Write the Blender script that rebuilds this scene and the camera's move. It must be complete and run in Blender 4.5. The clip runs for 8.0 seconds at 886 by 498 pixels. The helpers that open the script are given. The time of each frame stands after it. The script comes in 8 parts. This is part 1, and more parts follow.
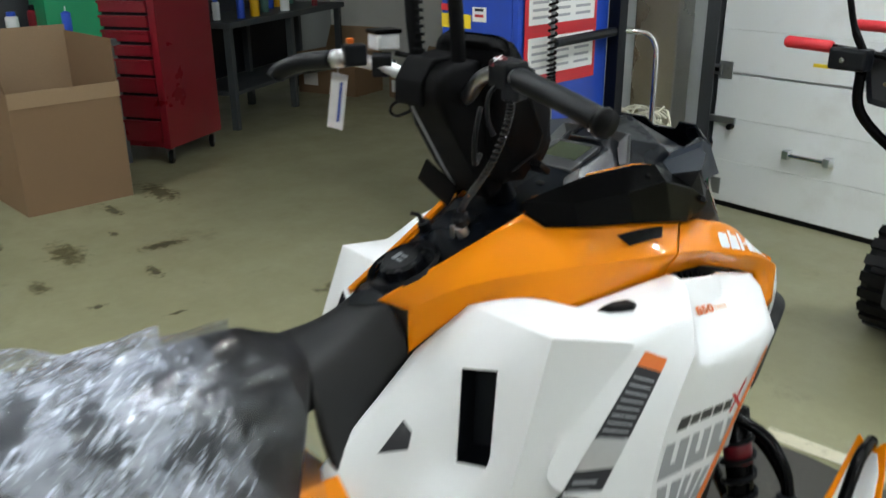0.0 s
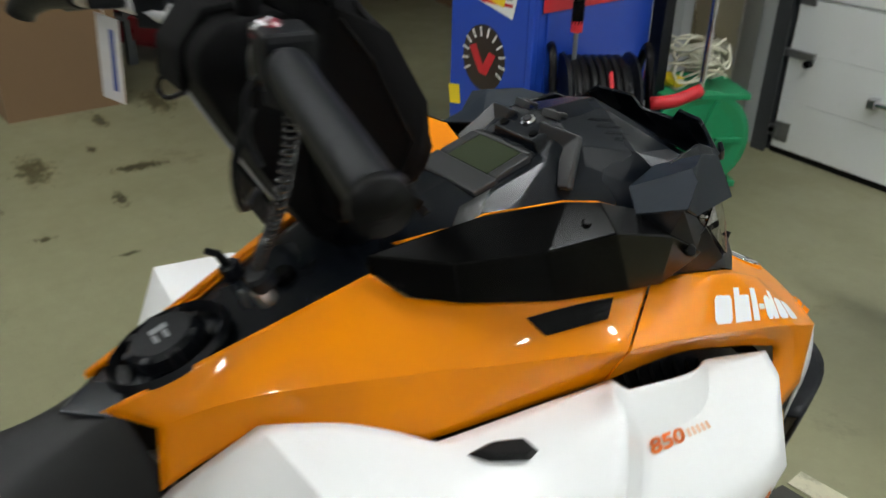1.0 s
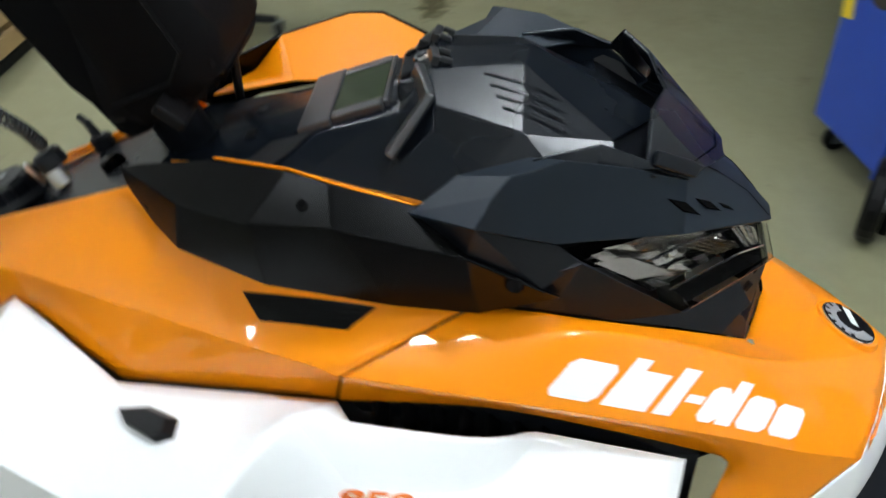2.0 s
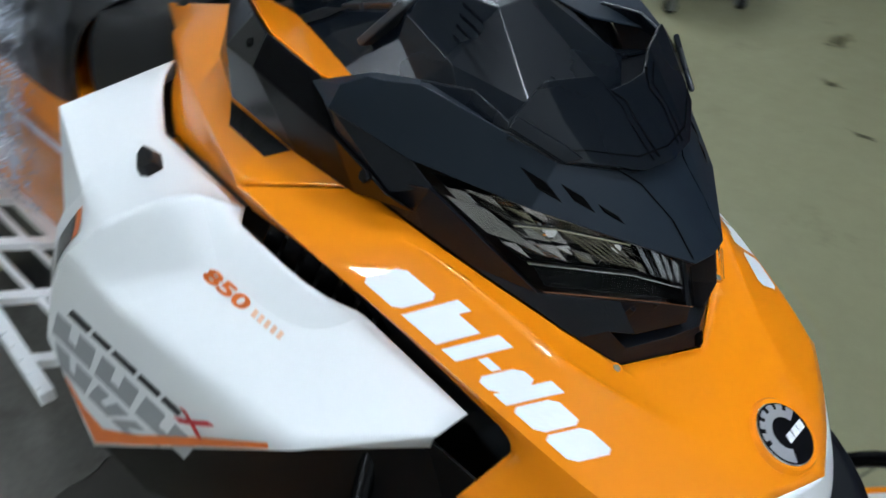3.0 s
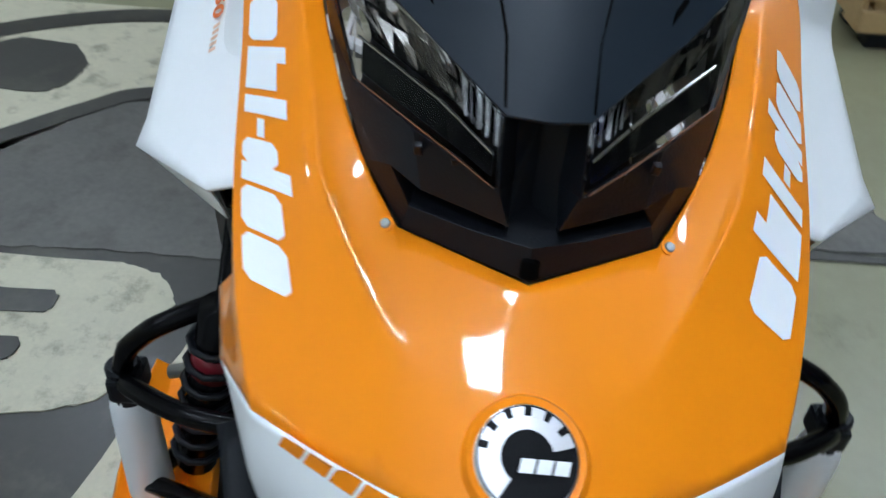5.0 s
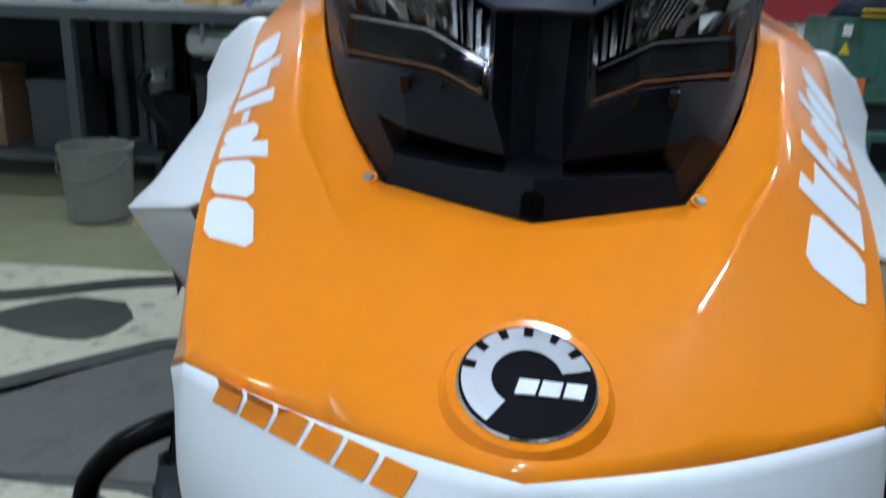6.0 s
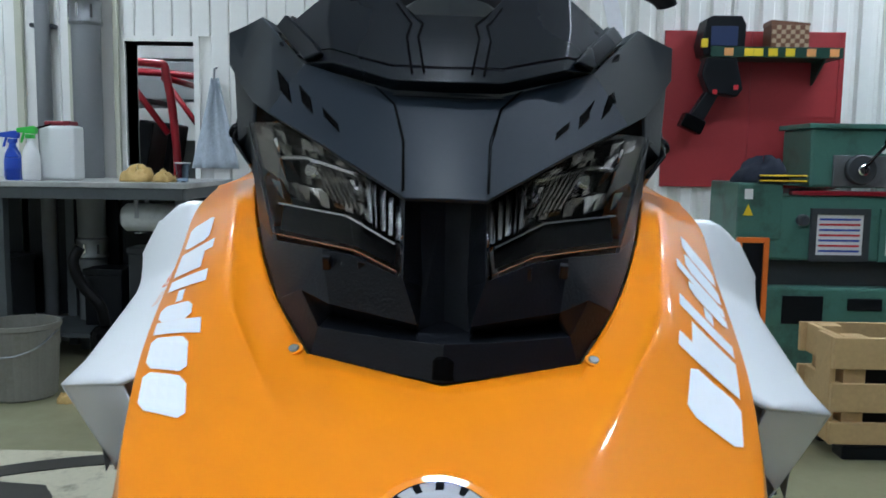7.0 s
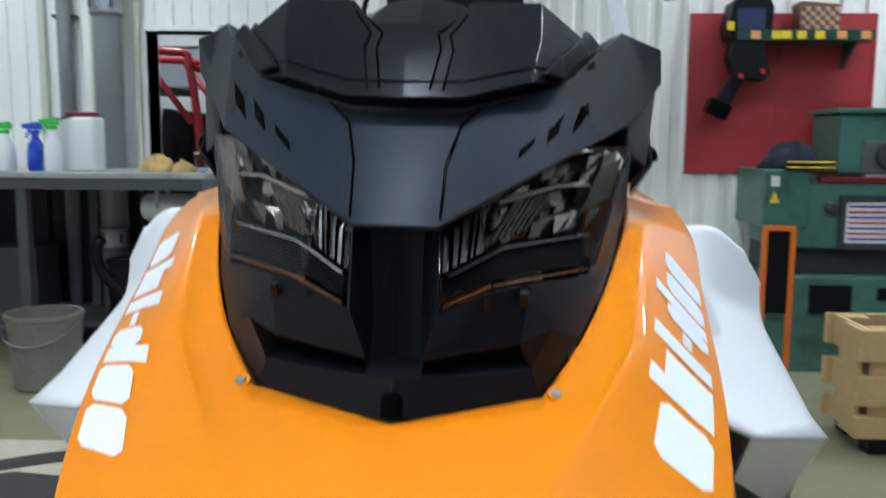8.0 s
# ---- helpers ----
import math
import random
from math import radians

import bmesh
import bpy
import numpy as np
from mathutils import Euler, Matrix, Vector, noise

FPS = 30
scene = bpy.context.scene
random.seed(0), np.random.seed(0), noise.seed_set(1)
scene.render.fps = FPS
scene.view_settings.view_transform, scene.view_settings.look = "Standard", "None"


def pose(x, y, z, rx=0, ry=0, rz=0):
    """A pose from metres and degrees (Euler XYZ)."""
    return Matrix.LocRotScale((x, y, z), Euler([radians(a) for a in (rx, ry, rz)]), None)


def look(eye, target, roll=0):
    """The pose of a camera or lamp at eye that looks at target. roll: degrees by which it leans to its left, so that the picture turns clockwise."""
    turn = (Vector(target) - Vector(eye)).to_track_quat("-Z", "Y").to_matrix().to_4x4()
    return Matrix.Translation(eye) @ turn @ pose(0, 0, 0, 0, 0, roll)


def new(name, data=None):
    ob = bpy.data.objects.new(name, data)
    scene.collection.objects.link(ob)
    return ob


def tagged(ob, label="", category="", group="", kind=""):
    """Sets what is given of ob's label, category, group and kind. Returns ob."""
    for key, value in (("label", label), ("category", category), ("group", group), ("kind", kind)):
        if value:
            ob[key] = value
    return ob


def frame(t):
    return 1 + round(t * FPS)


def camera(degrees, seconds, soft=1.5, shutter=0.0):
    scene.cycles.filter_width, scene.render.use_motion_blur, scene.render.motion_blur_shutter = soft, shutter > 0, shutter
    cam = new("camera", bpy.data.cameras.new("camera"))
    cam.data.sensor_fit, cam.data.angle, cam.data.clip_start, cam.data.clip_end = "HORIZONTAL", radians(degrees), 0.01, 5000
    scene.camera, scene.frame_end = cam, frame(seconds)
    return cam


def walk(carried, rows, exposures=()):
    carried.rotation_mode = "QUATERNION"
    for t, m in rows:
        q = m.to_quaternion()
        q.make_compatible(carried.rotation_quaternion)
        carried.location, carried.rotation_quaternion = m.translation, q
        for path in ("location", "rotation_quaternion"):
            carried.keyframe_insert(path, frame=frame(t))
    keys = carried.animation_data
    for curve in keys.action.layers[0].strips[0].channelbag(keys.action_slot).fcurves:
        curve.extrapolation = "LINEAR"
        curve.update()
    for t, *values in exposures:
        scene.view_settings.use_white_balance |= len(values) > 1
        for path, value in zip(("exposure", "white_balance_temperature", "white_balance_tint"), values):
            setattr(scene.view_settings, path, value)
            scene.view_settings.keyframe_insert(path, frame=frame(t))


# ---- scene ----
cam = camera(56.0, 8.0, shutter=0.5)
PATH = [
    (0, (1.086, -0.064, 1.584), (-0.365, 1.116, 0.876), -0.5),
    (0.4, (0.938, 0.179, 1.579), (-0.519, 1.354, 0.876), 0.9),
    (0.8, (0.836, 0.429, 1.578), (-0.627, 1.491, 0.723), 1.4),
    (1, (0.777, 0.554, 1.553), (-0.692, 1.55, 0.632), 1.3),
    (1.3, (0.741, 0.755, 1.571), (-0.795, 1.526, 0.549), 0.4),
    (1.5, (0.719, 0.898, 1.558), (-0.875, 1.436, 0.478), -2.1),
    (2, (0.766, 1.263, 1.551), (-0.837, 1.172, 0.358), -0.9),
    (2.2, (0.757, 1.366, 1.553), (-0.792, 1.088, 0.319), 0.4),
    (3.3, (0.591, 1.927, 1.575), (-0.336, 0.711, 0.285), 2.3),
    (3.5, (0.534, 1.969, 1.573), (-0.286, 0.688, 0.274), 2.2),
    (3.9, (0.367, 1.97, 1.519), (-0.36, 0.711, 0.146), 6.1),
    (4.2, (0.295, 1.998, 1.477), (-0.225, 0.684, 0.062), 5.8),
    (5.5, (-0.006, 2.027, 1.175), (0.14, 0.303, 0.171), 3.6),
    (6, (0.015, 2.057, 1.062), (0.175, 0.156, 0.46), 1.8),
    (6.5, (0.018, 2.088, 1.06), (0.104, 0.127, 0.675), 0.8),
    (7, (-0.001, 2.11, 1.077), (0.02, 0.121, 0.861), 0.8),
    (7.5, (-0.012, 2.11, 1.077), (-0.007, 0.12, 0.88), 1.0),
    (7.8, (-0.030, 2.093, 1.089), (0.004, 0.110, 0.829), 0.7),
    (7.9, (-0.039, 2.084, 1.095), (0.014, 0.103, 0.821), 0.5),
    (8, (-0.05, 2.073, 1.102), (0.042, 0.092, 0.846), 0.4),
]
walk(cam, [(t, look(eye, target, roll)) for t, eye, target, roll in PATH], [(0, 0.36, 6500, 10), (0.9, 0.07, 6800, 11), (1.3, 0.12, 6800, 11), (1.5, 0.46, 6700, 11), (2.2, 0.30, 6200, 10), (3.5, -0.13, 5850, 10), (4.2, -0.19, 5850, 10), (5.5, -0.03, 5500, 10), (6.0, -0.08, 5450, 10), (6.5, -0.23, 5750, 10), (7.2, 0.06, 5650, 10), (8, 0.22, 5800, 10)])


# ---- light ----
world = bpy.data.worlds.new("workshop_air")
world.use_nodes = True
scene.world = world
world.node_tree.nodes["Background"].inputs[0].default_value = (0.9, 0.95, 1.0, 1)
world.node_tree.nodes["Background"].inputs[1].default_value = 0.02
scene.view_settings.exposure = 0.0


LAMP_POWER = 128.0


# ---- materials ----
def mat(name, color, rough=0.5, metal=0.0, var=0.12, scale=6.0, fine=90.0, bump=0.0, coat=0.0, spec=0.5, rough_var=0.1, dirt=0.0, dirt_color=(0.05, 0.04, 0.03)):
    """A plain surface with cloudy variation, fine grain, optional clear coat, bump and stains."""
    m = bpy.data.materials.new(name)
    m.use_nodes = True
    nt = m.node_tree
    b = nt.nodes["Principled BSDF"]
    co = nt.nodes.new("ShaderNodeTexCoord")
    n1 = nt.nodes.new("ShaderNodeTexNoise")
    n1.inputs["Scale"].default_value = scale
    n1.inputs["Detail"].default_value = 6
    n2 = nt.nodes.new("ShaderNodeTexNoise")
    n2.inputs["Scale"].default_value = fine
    n2.inputs["Detail"].default_value = 3
    for n in (n1, n2):
        nt.links.new(co.outputs["Object"], n.inputs["Vector"])
    add = nt.nodes.new("ShaderNodeMath")
    add.operation = "ADD"
    nt.links.new(n1.outputs["Fac"], add.inputs[0])
    nt.links.new(n2.outputs["Fac"], add.inputs[1])
    half = nt.nodes.new("ShaderNodeMath")
    half.operation = "MULTIPLY"
    half.inputs[1].default_value = 0.5
    nt.links.new(add.outputs[0], half.inputs[0])
    ramp = nt.nodes.new("ShaderNodeMixRGB")
    ramp.inputs[1].default_value = (*[max(c * (1 - var), 0) for c in color], 1)
    ramp.inputs[2].default_value = (*[min(c * (1 + var), 1) for c in color], 1)
    nt.links.new(half.outputs[0], ramp.inputs[0])
    out = ramp.outputs[0]
    if dirt > 0:
        n3 = nt.nodes.new("ShaderNodeTexNoise")
        n3.inputs["Scale"].default_value = scale * 0.6
        n3.inputs["Detail"].default_value = 8
        n3.inputs["Roughness"].default_value = 0.7
        nt.links.new(co.outputs["Object"], n3.inputs["Vector"])
        mr = nt.nodes.new("ShaderNodeMapRange")
        mr.inputs[1].default_value, mr.inputs[2].default_value = 0.52, 0.72
        mr.inputs[3].default_value, mr.inputs[4].default_value = 0.0, dirt
        nt.links.new(n3.outputs["Fac"], mr.inputs[0])
        mix = nt.nodes.new("ShaderNodeMixRGB")
        nt.links.new(mr.outputs[0], mix.inputs[0])
        nt.links.new(out, mix.inputs[1])
        mix.inputs[2].default_value = (*dirt_color, 1)
        out = mix.outputs[0]
    nt.links.new(out, b.inputs["Base Color"])
    rr = nt.nodes.new("ShaderNodeMapRange")
    rr.inputs[3].default_value = max(rough - rough_var, 0.02)
    rr.inputs[4].default_value = min(rough + rough_var, 1.0)
    nt.links.new(n1.outputs["Fac"], rr.inputs[0])
    nt.links.new(rr.outputs[0], b.inputs["Roughness"])
    b.inputs["Metallic"].default_value = metal
    b.inputs["Coat Weight"].default_value = coat
    b.inputs["Coat Roughness"].default_value = 0.04
    b.inputs["Specular IOR Level"].default_value = spec
    if bump:
        bp = nt.nodes.new("ShaderNodeBump")
        bp.inputs["Strength"].default_value = bump
        bp.inputs["Distance"].default_value = 0.002
        nt.links.new(n2.outputs["Fac"], bp.inputs["Height"])
        nt.links.new(bp.outputs[0], b.inputs["Normal"])
    return m


def glass(name, color=(1, 1, 1), rough=0.02, ior=1.45):
    m = bpy.data.materials.new(name)
    m.use_nodes = True
    b = m.node_tree.nodes["Principled BSDF"]
    b.inputs["Base Color"].default_value = (*color, 1)
    b.inputs["Roughness"].default_value = rough
    b.inputs["Transmission Weight"].default_value = 1.0
    b.inputs["IOR"].default_value = ior
    return m


def glow(name, color, strength):
    m = bpy.data.materials.new(name)
    m.use_nodes = True
    b = m.node_tree.nodes["Principled BSDF"]
    b.inputs["Base Color"].default_value = (0.9, 0.9, 0.9, 1)
    b.inputs["Emission Color"].default_value = (*color, 1)
    b.inputs["Emission Strength"].default_value = strength
    return m


ORANGE = mat("orange_gloss_plastic", (0.87, 0.252, 0.001), 0.38, var=0.03, scale=3, coat=0.55, rough_var=0.03, spec=0.12)
WHITE = mat("white_gloss_plastic", (0.85, 0.86, 0.87), 0.33, var=0.03, scale=3, rough_var=0.05, coat=0.15)
BLACK = mat("black_satin_plastic", (0.0040, 0.0058, 0.0090), 0.27, var=0.25, scale=5, fine=700, bump=0.03, rough_var=0.05, spec=0.27)
BLACKC = mat("black_cowl_plastic", (0.0085, 0.0138, 0.0215), 0.47, var=0.2, scale=5, fine=700, bump=0.04, rough_var=0.05, spec=0.24)
BLACKG = mat("black_semi_gloss_plastic", (0.0022, 0.0022, 0.0026), 0.22, spec=0.11, var=0.2, scale=5, rough_var=0.05)
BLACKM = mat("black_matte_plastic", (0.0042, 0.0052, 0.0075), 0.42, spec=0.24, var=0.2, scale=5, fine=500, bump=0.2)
RUBBER = mat("black_rubber", (0.004, 0.004, 0.0045), 0.4, spec=0.16, var=0.25, scale=8, fine=300, bump=0.25)
FABRIC = mat("black_nylon_fabric", (0.0026, 0.0026, 0.0032), 0.62, var=0.3, scale=12, fine=1400, bump=0.5, spec=0.09)
VINYL = mat("black_seat_vinyl", (0.008, 0.008, 0.009), 0.45, spec=0.35, var=0.2, scale=7, fine=900, bump=0.35)
GREYDEC = mat("grey_decal", (0.32, 0.33, 0.35), 0.4, var=0.06)
DECWHITE = mat("white_decal", (0.86, 0.87, 0.90), 0.35, var=0.02)
DECORANGE = mat("orange_decal", (0.75, 0.17, 0.02), 0.4, var=0.04)
DECBLACK = mat("black_decal", (0.02, 0.02, 0.025), 0.4, var=0.1)
DECRED = mat("red_decal", (0.55, 0.02, 0.03), 0.4, var=0.1)
CHROME = mat("chrome", (0.80, 0.80, 0.82), 0.12, 1.0, var=0.05)
ALU = mat("brushed_aluminium", (0.62, 0.63, 0.64), 0.3, 1.0, var=0.1, fine=200)
STEEL = mat("grey_steel", (0.30, 0.31, 0.32), 0.42, 0.9, var=0.25, dirt=0.4)
DARKSTEEL = mat("dark_painted_steel", (0.05, 0.055, 0.06), 0.5, 0.3, var=0.3, dirt=0.3)
REDKNOB = mat("dark_red_plastic", (0.17, 0.008, 0.016), 0.35)
YELLOW = mat("yellow_plastic", (0.80, 0.45, 0.01), 0.35)
LENS = glass("clear_lens", (0.86, 0.845, 0.84), 0.01, 1.14)
SCREEN = mat("grey_green_screen", (0.035, 0.045, 0.026), 0.12, coat=0.3, var=0.1)
TAGM = mat("white_card", (0.78, 0.78, 0.80), 0.6)
BLUEINK = mat("blue_ink", (0.03, 0.07, 0.35), 0.5)


# ---- building helpers ----
def link_mesh(name, bm, material, parent=None, label="", smooth=False):
    bmesh.ops.recalc_face_normals(bm, faces=bm.faces[:])
    me = bpy.data.meshes.new(name)
    bm.to_mesh(me)
    bm.free()
    for mt in material if isinstance(material, (list, tuple)) else [material]:
        me.materials.append(mt)
    if smooth:
        for p in me.polygons:
            p.use_smooth = True
    ob = new(name, me)
    if parent is not None:
        ob.parent = parent
    if label:
        ob["label"] = label
    return ob


def part(name, bm, material, parent, label="", smooth=False):
    return link_mesh(name, bm, material, parent, label, smooth)


def thing(name, label, category, group="", at=(0, 0, 0)):
    e = new(name)
    e.empty_display_size = 0.1
    e.matrix_basis = pose(*at)
    return tagged(e, label, category, group)


def place_in(parent, ob):
    """Keep ob's world coordinates under a parent that stands elsewhere."""
    ob.matrix_parent_inverse = parent.matrix_basis.inverted()
    return ob


def box(bm, lo, hi, m=None, bevel=0.0):
    lo, hi = Vector(lo), Vector(hi)
    r = bmesh.ops.create_cube(bm, size=1)
    vs = r["verts"]
    for v in vs:
        v.co = Vector((lo[i] + (v.co[i] + 0.5) * (hi[i] - lo[i]) for i in range(3)))
    if bevel:
        es = list({e for v in vs for e in v.link_edges})
        out = bmesh.ops.bevel(bm, geom=es, offset=bevel, segments=2, affect="EDGES", profile=0.6)
        vs = list({v for f in out["faces"] for v in f.verts} | {v for v in vs if v.is_valid})
    if m is not None:
        for v in vs:
            v.co = m @ v.co
    return vs


def new_box(lo, hi, m=None, bevel=0.0):
    bm = bmesh.new()
    box(bm, lo, hi, m, bevel)
    return bm


def tube(bm, pts, radius, sides=12, caps=True):
    """A round tube along points; radius a number or one for each point."""
    pts = [Vector(p) for p in pts]
    rs = radius if isinstance(radius, (list, tuple)) else [radius] * len(pts)
    rings, up = [], None
    for i, p in enumerate(pts):
        d = (pts[min(i + 1, len(pts) - 1)] - pts[max(i - 1, 0)]).normalized()
        if up is None:
            up = d.orthogonal().normalized()
        up = (up - up.dot(d) * d).normalized()
        side = d.cross(up)
        rings.append([bm.verts.new(p + rs[i] * (math.cos(a) * up + math.sin(a) * side)) for a in (2 * math.pi * k / sides for k in range(sides))])
    for a, b in zip(rings[:-1], rings[1:]):
        for k in range(sides):
            bm.faces.new((a[k], a[(k + 1) % sides], b[(k + 1) % sides], b[k]))
    if caps:
        bm.faces.new(rings[0][::-1])
        bm.faces.new(rings[-1])
    return bm


def curve_pts(pts, n=8):
    """Catmull-Rom through points."""
    pts = [Vector(p) for p in pts]
    p = [2 * pts[0] - pts[1]] + pts + [2 * pts[-1] - pts[-2]]
    out = []
    for i in range(1, len(p) - 2):
        for k in range(n):
            t = k / n
            out.append(0.5 * (2 * p[i] + (p[i + 1] - p[i - 1]) * t + (2 * p[i - 1] - 5 * p[i] + 4 * p[i + 1] - p[i + 2]) * t * t + (3 * p[i] - p[i - 1] - 3 * p[i + 1] + p[i + 2]) * t ** 3))
    return out + [pts[-1]]


def new_tube(pts, radius, sides=12):
    return tube(bmesh.new(), pts, radius, sides)


def disc(bm, centre, normal, radius, depth, sides=32, bevel=0.0):
    """A short cylinder whose face looks along the normal."""
    n = Vector(normal).normalized()
    c = Vector(centre)
    b = min(bevel, radius * 0.5)
    prof = [(radius, -depth), (radius, -b), (radius - b, 0)] if b else [(radius, -depth), (radius, 0)]
    up = n.orthogonal().normalized()
    side = n.cross(up)
    rings = []
    for r, h in prof:
        rings.append([bm.verts.new(c + h * n + r * (math.cos(a) * up + math.sin(a) * side)) for a in (2 * math.pi * k / sides for k in range(sides))])
    for a, q in zip(rings[:-1], rings[1:]):
        for k in range(sides):
            bm.faces.new((a[k], a[(k + 1) % sides], q[(k + 1) % sides], q[k]))
    bm.faces.new(rings[0][::-1])
    bm.faces.new(rings[-1])
    return bm


def new_disc(*a, **k):
    return disc(bmesh.new(), *a, **k)


def shell(verts, faces, mirror=False):
    """A sheet from named points and faces of names; mirror also builds the other half across x = 0."""
    bm = bmesh.new()
    made = {}

    def vert(n, s):
        x, y, z = verts[n]
        key = (n, s if abs(x) > 1e-5 else 1)
        if key not in made:
            made[key] = bm.verts.new((x * key[1], y, z))
        return made[key]

    for s in ((1, -1) if mirror else (1,)):
        for f in faces:
            names = f.split()
            vs = [vert(n, s) for n in (names if s == 1 else names[::-1])]
            if len(set(vs)) > 2 and bm.faces.get(vs) is None:
                bm.faces.new(vs)
    return bm


def panel(ob, thick=0.004, bevel=0.004, inward=-1.0, segs=2, subdiv=0, angle=22):
    """Gives a sheet its thickness and rounded edges."""
    if thick:
        s = ob.modifiers.new("thickness", "SOLIDIFY")
        s.thickness, s.offset = thick, inward
    if bevel:
        b = ob.modifiers.new("rounded", "BEVEL")
        b.width, b.segments, b.limit_method, b.angle_limit = bevel, segs, "ANGLE", radians(angle)
        b.harden_normals = False
    for p in ob.data.polygons:
        p.use_smooth = True
    w = ob.modifiers.new("normals", "WEIGHTED_NORMAL")
    w.keep_sharp = False
    return ob


def flipx(verts):
    return {k: (-x, y, z) for k, (x, y, z) in verts.items()}


def on_plane(origin, u, v, shapes, lift=0.0012, thick=0.0006):
    """Flat shapes (outlines in u, v metres) laid on a plane, slightly proud."""
    o, u, v = Vector(origin), Vector(u).normalized(), Vector(v)
    v = (v - v.dot(u) * u).normalized()
    n = u.cross(v)
    bm = bmesh.new()
    for s in shapes:
        top = [bm.verts.new(o + u * a + v * b + n * lift) for a, b in s]
        low = [bm.verts.new(o + u * a + v * b + n * (lift - thick)) for a, b in s]
        bm.faces.new(top)
        for i in range(len(s)):
            j = (i + 1) % len(s)
            bm.faces.new((top[i], low[i], low[j], top[j]))
    return bm


def rect(a0, b0, a1, b1, slant=0.0):
    h = (b1 - b0) * slant
    return [(a0, b0), (a1, b0), (a1 + h, b1), (a0 + h, b1)]


def text_bm(body, size, m, depth=0.0004, bold=0.0):
    """Built-in letters as a mesh, at the pose m."""
    cu = bpy.data.curves.new("letters", "FONT")
    cu.body, cu.size, cu.extrude, cu.offset = body, size, depth, bold
    ob = bpy.data.objects.new("letters", cu)
    scene.collection.objects.link(ob)
    bpy.context.view_layer.update()
    me = bpy.data.meshes.new_from_object(ob.evaluated_get(bpy.context.evaluated_depsgraph_get()))
    bm = bmesh.new()
    bm.from_mesh(me)
    bm.transform(m)
    bpy.data.objects.remove(ob)
    bpy.data.curves.remove(cu)
    bpy.data.meshes.remove(me)
    return bm


def frame_m(origin, u, v):
    """A matrix whose x runs along u, y along v and z out of the surface."""
    u = Vector(u).normalized()
    v = Vector(v)
    v = (v - v.dot(u) * u).normalized()
    n = u.cross(v)
    m = Matrix((u, v, n)).transposed().to_4x4()
    m.translation = Vector(origin)
    return m


def creased(verts, faces, lines=(), points="", mirror=False):
    """A sheet like shell(), whose named lines (names, sharpness) stay sharp when it is smoothed."""
    bm = shell(verts, faces, mirror)
    ce = bm.edges.layers.float.new("crease_edge")
    cv = bm.verts.layers.float.new("crease_vert")
    by = {}
    for v in bm.verts:
        by.setdefault(tuple(round(c, 5) for c in v.co), v)

    def find(n, s):
        x, y, z = verts[n]
        return by.get((round(x * s, 5) + 0.0, round(y, 5), round(z, 5)))

    for s in ((1, -1) if mirror else (1,)):
        for names, value in lines:
            run = [find(n, s) for n in names.split()]
            for a, b in zip(run[:-1], run[1:]):
                e = bm.edges.get((a, b)) if a and b and a is not b else None
                if e:
                    e[ce] = value
                    e.smooth = value < 0.95
        for n in points.split():
            v = find(n, s)
            if v:
                v[cv] = 1.0
    return bm


def soft(ob, levels=2, thick=0.004, bevel=0.0):
    """Smooths a creased sheet and gives it thickness."""
    s = ob.modifiers.new("smooth", "SUBSURF")
    s.levels = s.render_levels = levels
    if thick:
        t = ob.modifiers.new("thickness", "SOLIDIFY")
        t.thickness, t.offset = thick, -1.0
    if bevel:
        b = ob.modifiers.new("rounded", "BEVEL")
        b.width, b.segments, b.limit_method, b.angle_limit = bevel, 2, "ANGLE", radians(40)
    for p in ob.data.polygons:
        p.use_smooth = True
    return ob


def surface_of(ob):
    bpy.context.view_layer.update()
    return ob.evaluated_get(bpy.context.evaluated_depsgraph_get())


def lay(seen, p, n, lift):
    """The place on a built surface under p along -n, lifted off it a little."""
    ok, loc, nor, _ = seen.ray_cast(p + 0.07 * n, -n, distance=0.2)
    if not ok:
        return p
    return loc + n * lift


def bilinear(c, a, b):
    return c[0] * (1 - a) * (1 - b) + c[1] * a * (1 - b) + c[2] * a * b + c[3] * (1 - a) * b


def decal(target, corners, shapes, n, lift=0.0009, step=4, rim=0.0):
    """Shapes (four-sided, in 0..1 over the four corners) laid on a built surface; rim gives them depth."""
    seen = surface_of(target)
    c = [Vector(p) for p in corners]
    n = Vector(n).normalized()
    bm = bmesh.new()
    for s in shapes:
        q = [Vector((a, b, 0)) for a, b in s]
        g = []
        for i in range(step + 1):
            row = []
            for j in range(step + 1):
                uv = bilinear(q, i / step, j / step)
                row.append(bm.verts.new(lay(seen, bilinear(c, uv.x, uv.y), n, lift)))
            g.append(row)
        faces = [bm.faces.new((g[i][j], g[i + 1][j], g[i + 1][j + 1], g[i][j + 1])) for i in range(step) for j in range(step)]
        if rim:
            bmesh.ops.solidify(bm, geom=faces, thickness=rim)
    return bm


